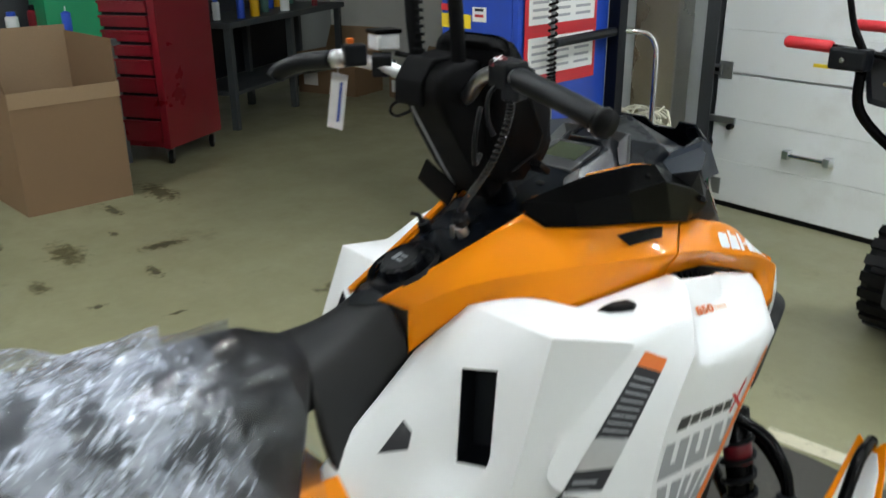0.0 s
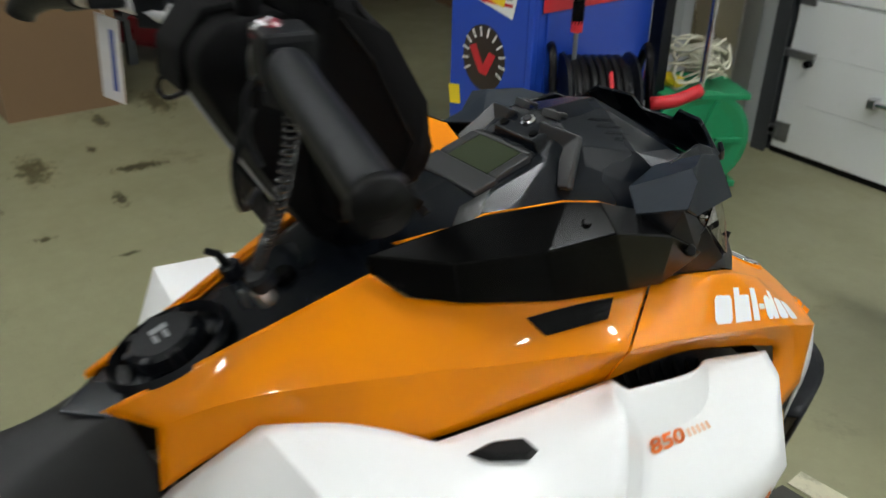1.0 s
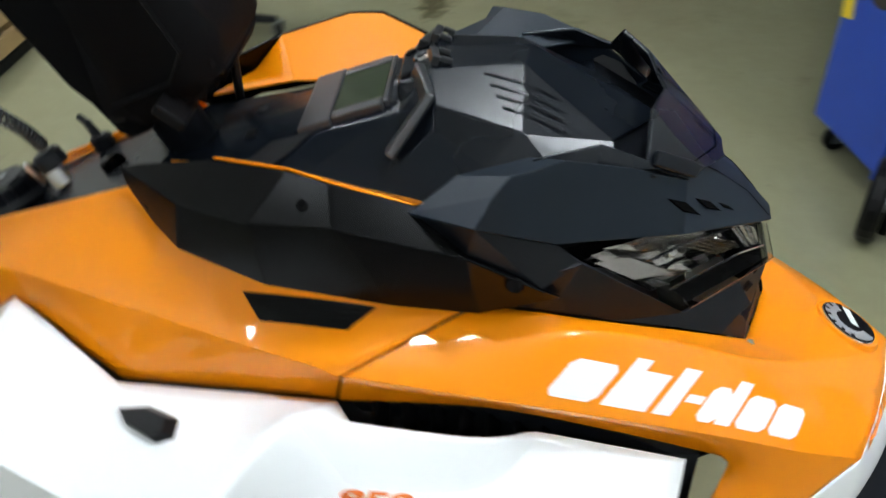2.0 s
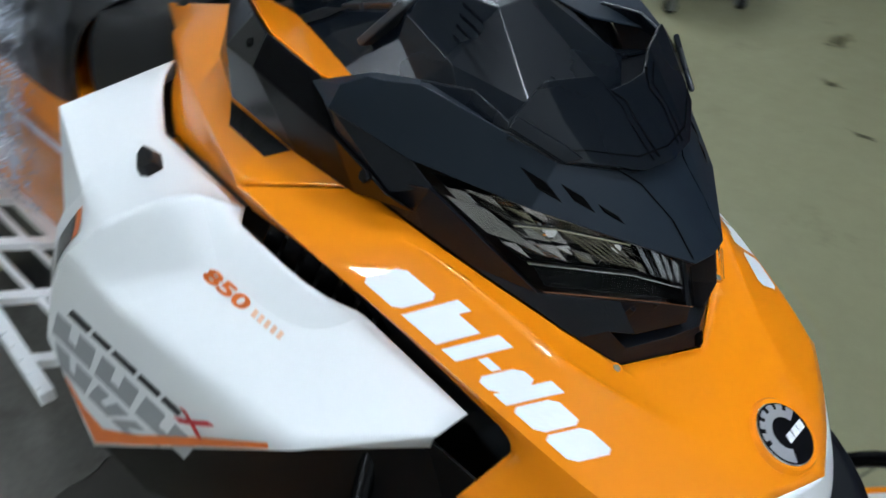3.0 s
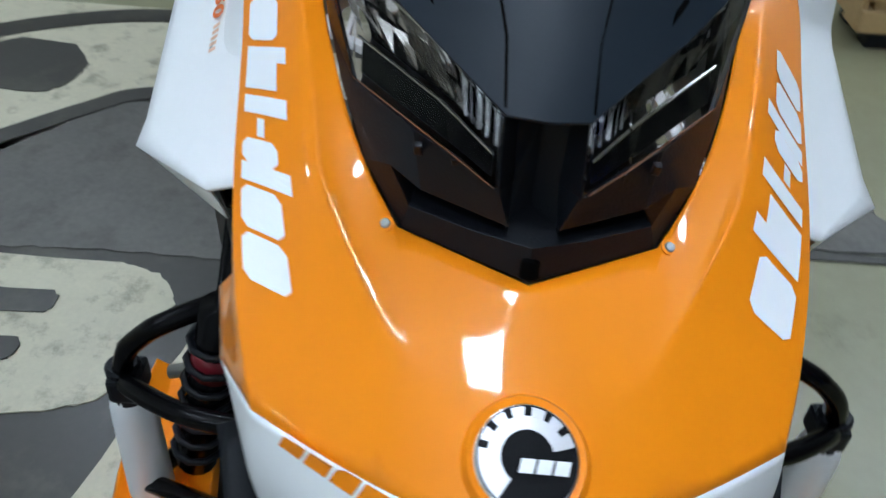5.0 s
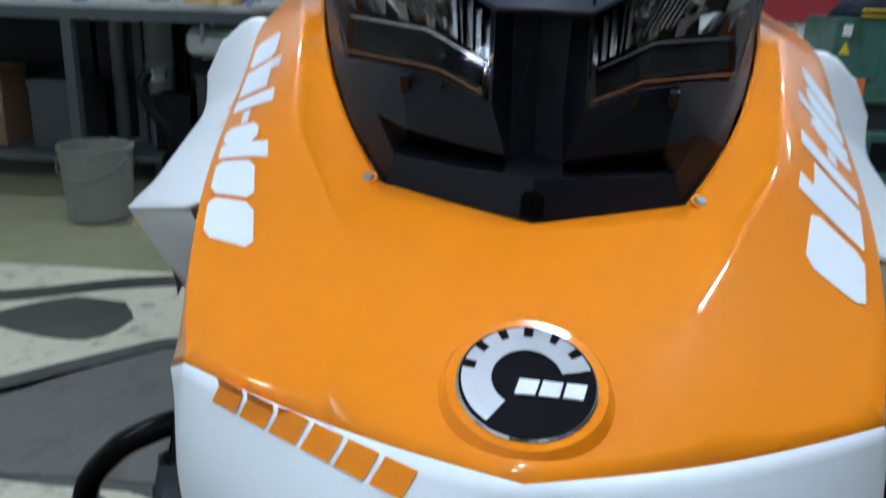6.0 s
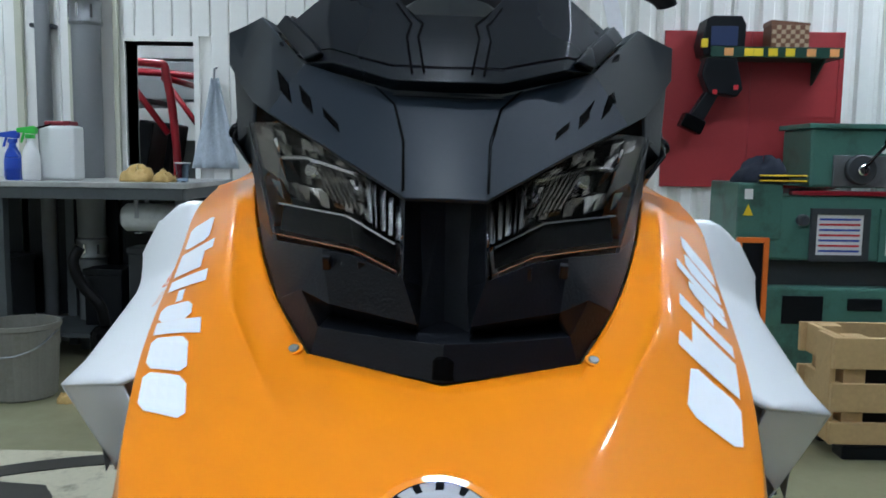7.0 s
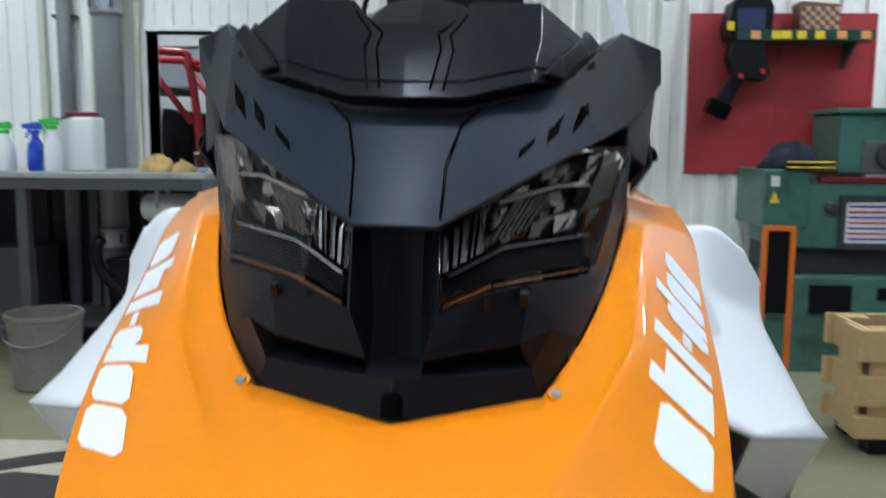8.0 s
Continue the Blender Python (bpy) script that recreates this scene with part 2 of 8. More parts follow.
def strip_on(target, pts, n, width, lift=0.0008, per=6):
    """A narrow strip along points, laid on a built surface."""
    seen = surface_of(target)
    n = Vector(n).normalized()
    pts = [Vector(p) for p in pts]
    run = []
    for a, b in zip(pts[:-1], pts[1:]):
        run += [a.lerp(b, k / per) for k in range(per)]
    run.append(pts[-1])
    bm = bmesh.new()
    rows = []
    for i, p in enumerate(run):
        d = (run[min(i + 1, len(run) - 1)] - run[max(i - 1, 0)]).normalized()
        side = d.cross(n).normalized() * width / 2
        rows.append([bm.verts.new(lay(seen, p + k * side, n, lift)) for k in (-1, 1)])
    for a, b in zip(rows[:-1], rows[1:]):
        bm.faces.new((a[0], a[1], b[1], b[0]))
    return bm


def prism(outline, axis, lo, hi, bevel=0.0):
    """A solid with a flat outline in the two other axes, from lo to hi along the axis."""
    bm = bmesh.new()

    def at(a, b, h):
        return {"x": (h, a, b), "y": (a, h, b), "z": (a, b, h)}[axis]

    low = [bm.verts.new(at(a, b, lo)) for a, b in outline]
    top = [bm.verts.new(at(a, b, hi)) for a, b in outline]
    bm.faces.new(low[::-1])
    bm.faces.new(top)
    for i in range(len(outline)):
        j = (i + 1) % len(outline)
        bm.faces.new((low[i], low[j], top[j], top[i]))
    if bevel:
        bmesh.ops.bevel(bm, geom=bm.edges[:], offset=bevel, segments=2, affect="EDGES", profile=0.6)
    return bm


def joined(*bms):
    out = bmesh.new()
    for b in bms:
        me = bpy.data.meshes.new("tmp")
        b.to_mesh(me)
        b.free()
        out.from_mesh(me)
        bpy.data.meshes.remove(me)
    return out


def helix(pts, radius, turns, wire, sides=6, per=10):
    """A coiled cord along a curve."""
    base = curve_pts(pts, 10)
    n = int(turns * per)
    out = []
    for i in range(n + 1):
        f = i / n * (len(base) - 1)
        k = min(int(f), len(base) - 2)
        p = base[k].lerp(base[k + 1], f - k)
        d = (base[k + 1] - base[k]).normalized()
        u = d.orthogonal().normalized()
        a = 2 * math.pi * i / per
        out.append(p + radius * (math.cos(a) * u + math.sin(a) * d.cross(u)))
    return new_tube(out, wire, sides)


# ---- the workshop ----
WALLW = mat("white_wall_panel", (0.84, 0.83, 0.79), 0.5, var=0.06, scale=1.5, dirt=0.15, dirt_color=(0.42, 0.39, 0.33))
WALLG = mat("grey_wall_panel", (0.40, 0.42, 0.42), 0.5, var=0.1, scale=1.5, dirt=0.2, dirt_color=(0.22, 0.20, 0.17))
DOORW = mat("white_steel_door", (0.84, 0.86, 0.86), 0.42, var=0.05, scale=2, fine=160, dirt=0.3, dirt_color=(0.46, 0.43, 0.36))
CEIL = mat("pale_ceiling", (0.6, 0.6, 0.58), 0.7)
LAMPW = mat("white_lamp_housing", (0.8, 0.8, 0.8), 0.4)
PANEL_GLOW = glow("lamp_diffuser", (0.90, 0.97, 1.0), LAMP_POWER)
CARD = mat("brown_cardboard", (0.215, 0.13, 0.068), 0.75, var=0.12, scale=3, fine=150, bump=0.1)
CARDIN = mat("pale_cardboard", (0.32, 0.215, 0.125), 0.8, var=0.12, scale=3)
REDPAINT = mat("red_enamel", (0.20, 0.008, 0.016), 0.3, var=0.12, scale=3, coat=0.3, dirt=0.2)
REDBOARD = mat("red_board_paint", (0.36, 0.03, 0.035), 0.5, var=0.15, scale=2.5, dirt=0.4, dirt_color=(0.12, 0.02, 0.02))
BLUEPAINT = mat("blue_enamel", (0.012, 0.06, 0.42), 0.35, var=0.1, scale=3, coat=0.2, dirt=0.15)
GREENPAINT = mat("machine_green_paint", (0.065, 0.165, 0.13), 0.4, var=0.25, scale=7, dirt=0.85, dirt_color=(0.03, 0.04, 0.03))
GREENPLASTIC = mat("green_plastic", (0.01, 0.27, 0.11), 0.38, var=0.12, scale=5, dirt=0.2)
BRIGHTGREEN = mat("bright_green_plastic", (0.06, 0.55, 0.06), 0.35)
DARK = mat("dark_steel_bench", (0.07, 0.08, 0.085), 0.5, 0.2, var=0.3, dirt=0.4)
BENCHTOP = mat("worn_pale_worktop", (0.38, 0.385, 0.37), 0.45, var=0.2, scale=4, dirt=0.5)
PINE = mat("pine_board", (0.54, 0.37, 0.17), 0.65, var=0.25, scale=5, fine=60, bump=0.2, dirt=0.35, dirt_color=(0.2, 0.12, 0.06))
PIPEGREY = mat("grey_pipe", (0.25, 0.26, 0.27), 0.4, var=0.1, scale=4)
STAINLESS = mat("stainless_sheet", (0.55, 0.53, 0.48), 0.28, 1.0, var=0.15, scale=2, dirt=0.25)
CREAM = mat("cream_floor_paint", (0.56, 0.52, 0.385), 0.42, var=0.18, scale=16, fine=90, dirt=0.9, dirt_color=(0.16, 0.14, 0.09))
FLOORDARK = mat("dark_grey_floor_paint", (0.046, 0.043, 0.037), 0.4, var=0.3, scale=4, fine=50, dirt=0.5, dirt_color=(0.16, 0.15, 0.11))
FLOORGREY = mat("worn_grey_floor_paint", (0.112, 0.106, 0.094), 0.42, var=0.5, scale=9, fine=60, dirt=0.85, dirt_color=(0.045, 0.040, 0.032))


def stain(name, color, reach, grain):
    """A drip stain that thins out to nothing at its ragged edge."""
    m = bpy.data.materials.new(name)
    m.use_nodes = True
    nt = m.node_tree
    b = nt.nodes["Principled BSDF"]
    b.inputs["Base Color"].default_value = (*color, 1)
    b.inputs["Roughness"].default_value = 0.35
    co = nt.nodes.new("ShaderNodeTexCoord")
    flat = nt.nodes.new("ShaderNodeVectorMath")
    flat.operation = "MULTIPLY_ADD"
    flat.inputs[1].default_value, flat.inputs[2].default_value = (2, 2, 0), (-1, -1, 0)
    nt.links.new(co.outputs["Generated"], flat.inputs[0])
    size = nt.nodes.new("ShaderNodeVectorMath")
    size.operation = "LENGTH"
    nt.links.new(flat.outputs[0], size.inputs[0])
    n = nt.nodes.new("ShaderNodeTexNoise")
    n.inputs["Scale"].default_value, n.inputs["Detail"].default_value, n.inputs["Roughness"].default_value = grain, 7, 0.7
    nt.links.new(co.outputs["Object"], n.inputs["Vector"])
    s = nt.nodes.new("ShaderNodeMath")
    s.operation = "MULTIPLY_ADD"
    s.inputs[1].default_value = 0.55
    nt.links.new(size.outputs["Value"], s.inputs[0])
    nt.links.new(n.outputs["Fac"], s.inputs[2])
    r = nt.nodes.new("ShaderNodeMapRange")
    r.inputs[1].default_value, r.inputs[2].default_value, r.inputs[3].default_value, r.inputs[4].default_value = 0.62, 0.82, reach, 0.0
    nt.links.new(s.outputs[0], r.inputs[0])
    nt.links.new(r.outputs[0], b.inputs["Alpha"])
    return m


STAIN = stain("oil_stain", (0.06, 0.050, 0.022), 0.68, 30)
STAINSOFT = stain("old_oil_stain", (0.10, 0.083, 0.035), 0.6, 18)
CRACK = mat("dark_crack", (0.09, 0.085, 0.05), 0.6)
ROPE = mat("cream_rope", (0.62, 0.60, 0.48), 0.85, var=0.15, scale=20, fine=300, bump=0.4)
REDRUB = mat("red_rubber", (0.55, 0.02, 0.03), 0.5, var=0.1, scale=8)
TAN = mat("tan_leather_gloves", (0.50, 0.34, 0.12), 0.8, var=0.25, scale=20, bump=0.3)
WHITEPL = mat("white_plastic_bottle", (0.78, 0.79, 0.78), 0.35, var=0.04)
BLUEPL = mat("blue_plastic", (0.03, 0.09, 0.55), 0.35)
CLEARBLUE = glass("clear_bottle_plastic", (0.75, 0.85, 1.0), 0.05, 1.2)
CLOTH = mat("pale_blue_patterned_cloth", (0.45, 0.50, 0.56), 0.9, var=0.45, scale=30, fine=120, bump=0.3)
BUCKETM = mat("dirty_grey_bucket", (0.18, 0.175, 0.145), 0.75, var=0.3, scale=6, dirt=0.85, dirt_color=(0.10, 0.09, 0.05))
PRINTGREY = mat("printed_grey_ink", (0.35, 0.36, 0.38), 0.6)
PAPER = mat("white_paper", (0.78, 0.78, 0.76), 0.6, var=0.04)
MAROON = mat("brown_check", (0.16, 0.07, 0.035), 0.6, var=0.2, scale=20)
BEIGE = mat("beige_check", (0.42, 0.30, 0.19), 0.6, var=0.1, scale=20)
CAPBLUE = mat("dark_blue_cloth", (0.012, 0.016, 0.03), 0.9, var=0.3, scale=20, bump=0.3)
YELLOWSTK = mat("yellow_sticker", (0.80, 0.58, 0.02), 0.45, var=0.08)
PALEORANGE = mat("pale_orange_sticker", (0.78, 0.36, 0.12), 0.45, var=0.08)


def floor_paint():
    """Old olive floor paint: cloudy wear, grime in patches, specks."""
    m = bpy.data.materials.new("olive_painted_concrete")
    m.use_nodes = True
    nt = m.node_tree
    b = nt.nodes["Principled BSDF"]
    co = nt.nodes.new("ShaderNodeTexCoord")

    def noise(scale, detail, rough=0.6):
        n = nt.nodes.new("ShaderNodeTexNoise")
        n.inputs["Scale"].default_value, n.inputs["Detail"].default_value, n.inputs["Roughness"].default_value = scale, detail, rough
        nt.links.new(co.outputs["Object"], n.inputs["Vector"])
        return n.outputs["Fac"]

    def band(src, a, z, lo, hi):
        r = nt.nodes.new("ShaderNodeMapRange")
        r.inputs[1].default_value, r.inputs[2].default_value, r.inputs[3].default_value, r.inputs[4].default_value = a, z, lo, hi
        nt.links.new(src, r.inputs[0])
        return r.outputs[0]

    def mix(fac, one, two):
        x = nt.nodes.new("ShaderNodeMixRGB")
        nt.links.new(fac, x.inputs[0])
        for k, c in ((1, one), (2, two)):
            if isinstance(c, tuple):
                x.inputs[k].default_value = (*c, 1)
            else:
                nt.links.new(c, x.inputs[k])
        return x.outputs[0]

    base = mix(noise(0.8, 5), (0.215, 0.205, 0.115), (0.31, 0.30, 0.185))
    base = mix(band(noise(14, 6, 0.7), 0.35, 0.75, 0, 0.5), base, (0.20, 0.19, 0.11))
    base = mix(band(noise(2.6, 8, 0.72), 0.60, 0.76, 0, 0.7), base, (0.10, 0.092, 0.05))
    base = mix(band(noise(26, 4, 0.6), 0.70, 0.76, 0, 0.6), base, (0.09, 0.08, 0.05))
    base = mix(band(noise(60, 3, 0.5), 0.72, 0.78, 0, 0.35), base, (0.42, 0.41, 0.33))
    nt.links.new(base, b.inputs["Base Color"])
    nt.links.new(band(noise(3, 6), 0.3, 0.7, 0.28, 0.5), b.inputs["Roughness"])
    bp = nt.nodes.new("ShaderNodeBump")
    bp.inputs["Strength"].default_value, bp.inputs["Distance"].default_value = 0.15, 0.003
    nt.links.new(noise(40, 5), bp.inputs["Height"])
    nt.links.new(bp.outputs[0], b.inputs["Normal"])
    return m


FLOOR = floor_paint()


def structure(name, bm, material, label="", category=""):
    return tagged(link_mesh(name, bm, material), label, category, kind="structure")


def revolve(profile, sides=24, m=None):
    """A turned solid: (radius, height) pairs from the bottom up."""
    bm = bmesh.new()
    rings = []
    for r, h in profile:
        rings.append([bm.verts.new((r * math.cos(a), r * math.sin(a), h)) for a in (2 * math.pi * k / sides for k in range(sides))])
    for a, b in zip(rings[:-1], rings[1:]):
        for k in range(sides):
            bm.faces.new((a[k], a[(k + 1) % sides], b[(k + 1) % sides], b[k]))
    bm.faces.new(rings[0][::-1])
    bm.faces.new(rings[-1])
    if m is not None:
        bm.transform(m)
    return bm


def wheel(parent, centre, axis, radius, width, tyre, hub, name="wheel"):
    """A tyre with rounded shoulders and its hub."""
    a = Vector(axis).normalized()
    m = Matrix.Translation(Vector(centre)) @ a.to_track_quat("Z", "Y").to_matrix().to_4x4()
    w = width / 2
    t = part(name, revolve([(radius * 0.62, -w), (radius * 0.9, -w), (radius, -w * 0.55), (radius, w * 0.55), (radius * 0.9, w), (radius * 0.62, w)], 24, m), tyre, parent, smooth=False)
    part("hub", revolve([(radius * 0.6, -w * 1.02), (radius * 0.6, w * 0.7), (radius * 0.25, w * 0.75), (radius * 0.22, w * 1.25)], 18, m), hub, t)
    return t


def caster(parent, at, height=0.12, radius=0.045, turn=0.0):
    x, y, z = at
    u = Vector((math.cos(turn), math.sin(turn), 0))
    w = wheel(parent, (x, y, z + radius), u, radius, 0.03, RUBBER, STEEL, "caster_wheel")
    bm = bmesh.new()
    for s in (-1, 1):
        o = Vector((x, y, 0)) + u * s * 0.022
        box(bm, (-0.0025, -0.02, z + radius - 0.012), (0.0025, 0.02, z + height), Matrix.Translation(o) @ Matrix.Rotation(turn, 4, "Z"))
    box(bm, (-0.028, -0.028, z + height - 0.004), (0.028, 0.028, z + height), Matrix.Translation((x, y, 0)) @ Matrix.Rotation(turn, 4, "Z"))
    part("caster_fork", bm, STEEL, parent)


def heap(outline, height, seed, rough=0.02, step=10):
    """A soft heap over an oval footprint (rx, ry) with folds."""
    rnd = random.Random(seed)
    rx, ry = outline
    ph = [rnd.uniform(0, 6.28) for _ in range(6)]
    bm = bmesh.new()
    rings = []
    for i in range(step):
        f = i / (step - 1)
        row = []
        for k in range(28):
            a = 2 * math.pi * k / 28
            w = 1 + 0.18 * math.sin(3 * a + ph[0]) + 0.10 * math.sin(5 * a + ph[1] + 3 * f) + 0.06 * math.sin(9 * a + ph[2])
            r = math.cos(f * math.pi / 2) ** 0.55 if f < 1 else 0.02
            h = height * math.sin(f * math.pi / 2) * (1 + 0.22 * math.sin(2 * a + ph[3]) + 0.15 * math.sin(4 * a + ph[4] + 2 * f))
            row.append(bm.verts.new((rx * w * r * math.cos(a), ry * w * r * math.sin(a), max(h + rnd.uniform(-rough, rough) * 0.4, 0) if i else 0)))
        rings.append(row)
    for a, b in zip(rings[:-1], rings[1:]):
        for k in range(28):
            bm.faces.new((a[k], a[(k + 1) % 28], b[(k + 1) % 28], b[k]))
    bm.faces.new(rings[0][::-1])
    bm.faces.new(rings[-1])
    return bm


# setting
X0, X1, Y0, Y1, H = -9.0, 6.6, -2.60, 4.38, 3.7
structure("floor", new_box((X0, -6.0, -0.2), (X1, 7.2, 0)), FLOOR, "olive green painted concrete floor, stained and worn", "floor")
structure("ceiling", new_box((X0, -6.0, H), (X1, 7.2, H + 0.2)), CEIL)
WX0, WX1, WZ0, WZ1 = 1.446, 1.829, 0.93, 1.70
south = structure("wall_south", joined(new_box((X0, Y0 - 0.16, 0), (WX0, Y0, H)), new_box((WX1, Y0 - 0.16, 0), (X1, Y0, H)), new_box((WX0, Y0 - 0.16, 0), (WX1, Y0, WZ0)), new_box((WX0, Y0 - 0.16, WZ1), (WX1, Y0, H))), WALLW, "white panelled wall behind the machines", "wall")
structure("wall_east", new_box((X1, -6.0, 0), (X1 + 0.2, 7.2, H)), WALLW)
structure("wall_west", new_box((X0 - 0.2, -6.0, 0), (X0, 7.2, H)), WALLG)
structure("wall_annex", new_box((X0, -6.2, 0), (X1, -6.0, H)), WALLG)
north = structure("wall_north", new_box((-4.2, Y1, 0), (-1.84, Y1 + 0.2, H)), WALLG, "grey profiled sheet wall beside the door", "wall")
structure("wall_far", new_box((X0, 7.0, 0), (-4.0, 7.2, H)), WALLW)
structure("wall_corner", new_box((-4.2, Y1 + 0.2, 0), (-4.0, 7.0, H)), WALLG)
structure("wall_lintel", new_box((-1.84, Y1 + 0.08, 3.0), (X1, Y1 + 0.2, H)), WALLG)
structure("wall_door_side", new_box((2.9, Y1 + 0.08, 0), (X1, Y1 + 0.2, 3.0)), WALLG)

# overhead door
door = structure("door_1", new_box((-1.75, Y1 + 0.03, 0.03), (2.9, Y1 + 0.07, 3.0)), DOORW, "closed white sectional overhead door with ribbed panels", "door")
z = 0.03
for sect in range(4):
    top = 0.80 + sect * 0.74
    n = 3
    hgt = (top - z) / n
    bm = new_box((0, -0.012, 0), (4.65, 0.022, hgt - 0.0015), bevel=0.0022)
    me = None
    for k in range(n):
        ob = part("board", bm, DOORW, door) if me is None else new("board", me)
        me = ob.data
        ob.parent = door
        ob.matrix_basis = pose(-1.75, Y1, z + k * hgt)
    z = top + 0.012
part("bottom_seal", new_box((-1.75, Y1 - 0.015, 0.0), (2.9, Y1 + 0.07, 0.028)), RUBBER, door)
hd = part("handle", joined(new_tube([(-1.24, Y1 - 0.05, 0.40), (-1.01, Y1 - 0.05, 0.40)], 0.012, 10)), CHROME, door, "chrome bar handle")
for x in (-1.245, -1.005):
    part("handle_end", new_box((x - 0.02, Y1 - 0.065, 0.375), (x + 0.02, Y1 - 0.01, 0.425), bevel=0.006), ALU, hd, "bright handle end")
for zz in (0.12, 0.82, 1.56):
    hg = part("hinge", joined(new_box((-1.75, Y1 - 0.018, zz - 0.05), (-1.66, Y1 - 0.012, zz + 0.05)), new_box((-1.78, Y1 - 0.03, zz - 0.03), (-1.72, Y1 - 0.018, zz + 0.03), bevel=0.003)), STEEL, door, "galvanised hinge plate")
    part("roller", new_tube([(-1.79, Y1 - 0.025, zz), (-1.74, Y1 - 0.025, zz)], 0.014, 10), BLACKG, hg)
sl = part("slide_bolt", new_box((-1.78, Y1 - 0.035, 0.51), (-1.60, Y1 - 0.013, 0.55), bevel=0.004), STEEL, door, "steel slide bolt")
part("bolt_knob", new_disc((-1.615, Y1 - 0.07, 0.50), (0, -1, 0), 0.018, 0.04, 14, 0.004), BLACKG, sl)
structure("door_trim", joined(new_box((-1.84, Y1 - 0.06, 0), (-1.80, Y1 + 0.06, 3.1)), new_box((-1.80, Y1 - 0.06, 0), (-1.755, Y1 - 0.05, 3.1)), new_box((-1.80, Y1 + 0.0, 0), (-1.765, Y1 + 0.02, 3.1))), DARKSTEEL, "dark steel door track", "door track")
structure("column", new_box((-2.28, Y1 - 0.16, 0), (-1.96, Y1 - 0.003, H), bevel=0.01), STAINLESS, "bare stainless clad column beside the door", "column")
for x in [-4.1 + 0.19 * k for k in range(10)]:
    part("rib", prism([(x, Y1), (x + 0.03, Y1 - 0.025), (x + 0.07, Y1 - 0.025), (x + 0.10, Y1)], "z", 0.0, H), WALLG, north)

# south wall cladding
def board_bm(w, h, profile):
    return prism([(0.0, -0.001), (0.0, 0.008), (0.006, 0.014), (w - 0.006, 0.014), (w, 0.008), (w, -0.001)] if profile == 0 else [(0.0, -0.001), (0.0, 0.004), (0.028, 0.006), (0.040, 0.030), (w - 0.032, 0.030), (w - 0.02, 0.006), (w, 0.004), (w, -0.001)], "z", 0.0, h)


def clad(x, w, z0, h, profile, store):
    key = (round(w, 3), round(h, 3), profile)
    if key not in store:
        ob = part("board", board_bm(w - 0.004, h, profile), WALLW, south)
        store[key] = ob.data
    else:
        ob = new("board", store[key])
        ob.parent = south
    ob.matrix_basis = pose(x, Y0, z0)


store = {}
x = -3.4
while x < 0.5:
    clad(x, 0.135, 0.0, H, 1, store)
    x += 0.135
while x < 3.4:
    if x + 0.105 <= WX0 or x >= WX1:
        clad(x, 0.105, 0.0, H, 0, store)
    else:
        clad(x, 0.105, WZ1 + 0.03, H - WZ1 - 0.03, 0, store)
        clad(x, 0.105, 0.0, WZ0 - 0.03, 0, store)
    x += 0.105
structure("window_1", joined(new_box((WX0 - 0.03, Y0 - 0.17, WZ1), (WX1 + 0.03, Y0 + 0.022, WZ1 + 0.03)), new_box((WX0 - 0.03, Y0 - 0.17, WZ0 - 0.03), (WX1 + 0.03, Y0 + 0.022, WZ0)), new_box((WX0 - 0.03, Y0 - 0.17, WZ0), (WX0, Y0 + 0.022, WZ1)), new_box((WX1, Y0 - 0.17, WZ0), (WX1 + 0.03, Y0 + 0.022, WZ1))), WALLW, "pale framed opening into the next bay", "window")
for k in range(6):
    structure("annex_slat", new_box((0.0, -5.2, 1.2 + k * 0.35), (4.5, -5.17, 1.53 + k * 0.35), bevel=0.01), WALLG if k % 2 else WALLW, "grey ribbed panel in the next bay", "panel")

# lamps, all out of view; the smaller one at x -1.7 is added floor fill
LIGHTS = ((0.0, 1.82), (3.65, 1.66), (-3.4, -1.0), (2.3, -1.6), (-2.6, -1.7), (4.75, 3.78), (0.6, 3.3), (2.5, -3.6), (-1.7, 0.7))
for x, y in LIGHTS:
    lamp = thing("ceiling_light", "unseen square glowing panel on the ceiling, set out to light the room", "ceiling light", "ceiling lights", (x, y, H))
    w = 0.11 if x == -1.7 else 0.15
    part("housing", new_box((-w - 0.04, -w - 0.04, -0.07), (w + 0.04, w + 0.04, 0.0), bevel=0.008), LAMPW, lamp)
    part("diffuser", new_box((-w, -w, -0.078), (w, w, -0.071)), PANEL_GLOW, lamp)


# painted floor lettering beside the snowmobile
def sheet(outline, zz, n=6, wobble=0.006, seed=1):
    """A thin layer of paint with an uneven edge."""
    rnd = random.Random(seed)
    run = []
    for i, p in enumerate(outline):
        q = outline[(i + 1) % len(outline)]
        for k in range(n):
            f = k / n
            run.append((p[0] + (q[0] - p[0]) * f + (rnd.uniform(-wobble, wobble) if k else 0), p[1] + (q[1] - p[1]) * f + (rnd.uniform(-wobble, wobble) if k else 0)))
    bm = bmesh.new()
    top = [bm.verts.new((x, y, zz)) for x, y in run]
    low = [bm.verts.new((x, y, zz - 0.003)) for x, y in run]
    bm.faces.new(top)
    for i in range(len(run)):
        j = (i + 1) % len(run)
        bm.faces.new((low[i], low[j], top[j], top[i]))
    bmesh.ops.triangulate(bm, faces=bm.faces[:])
    return bm


def curvy(pts, n=5):
    return [(p.x, p.y) for p in curve_pts([(x, y, 0) for x, y in pts], n)][:-1]


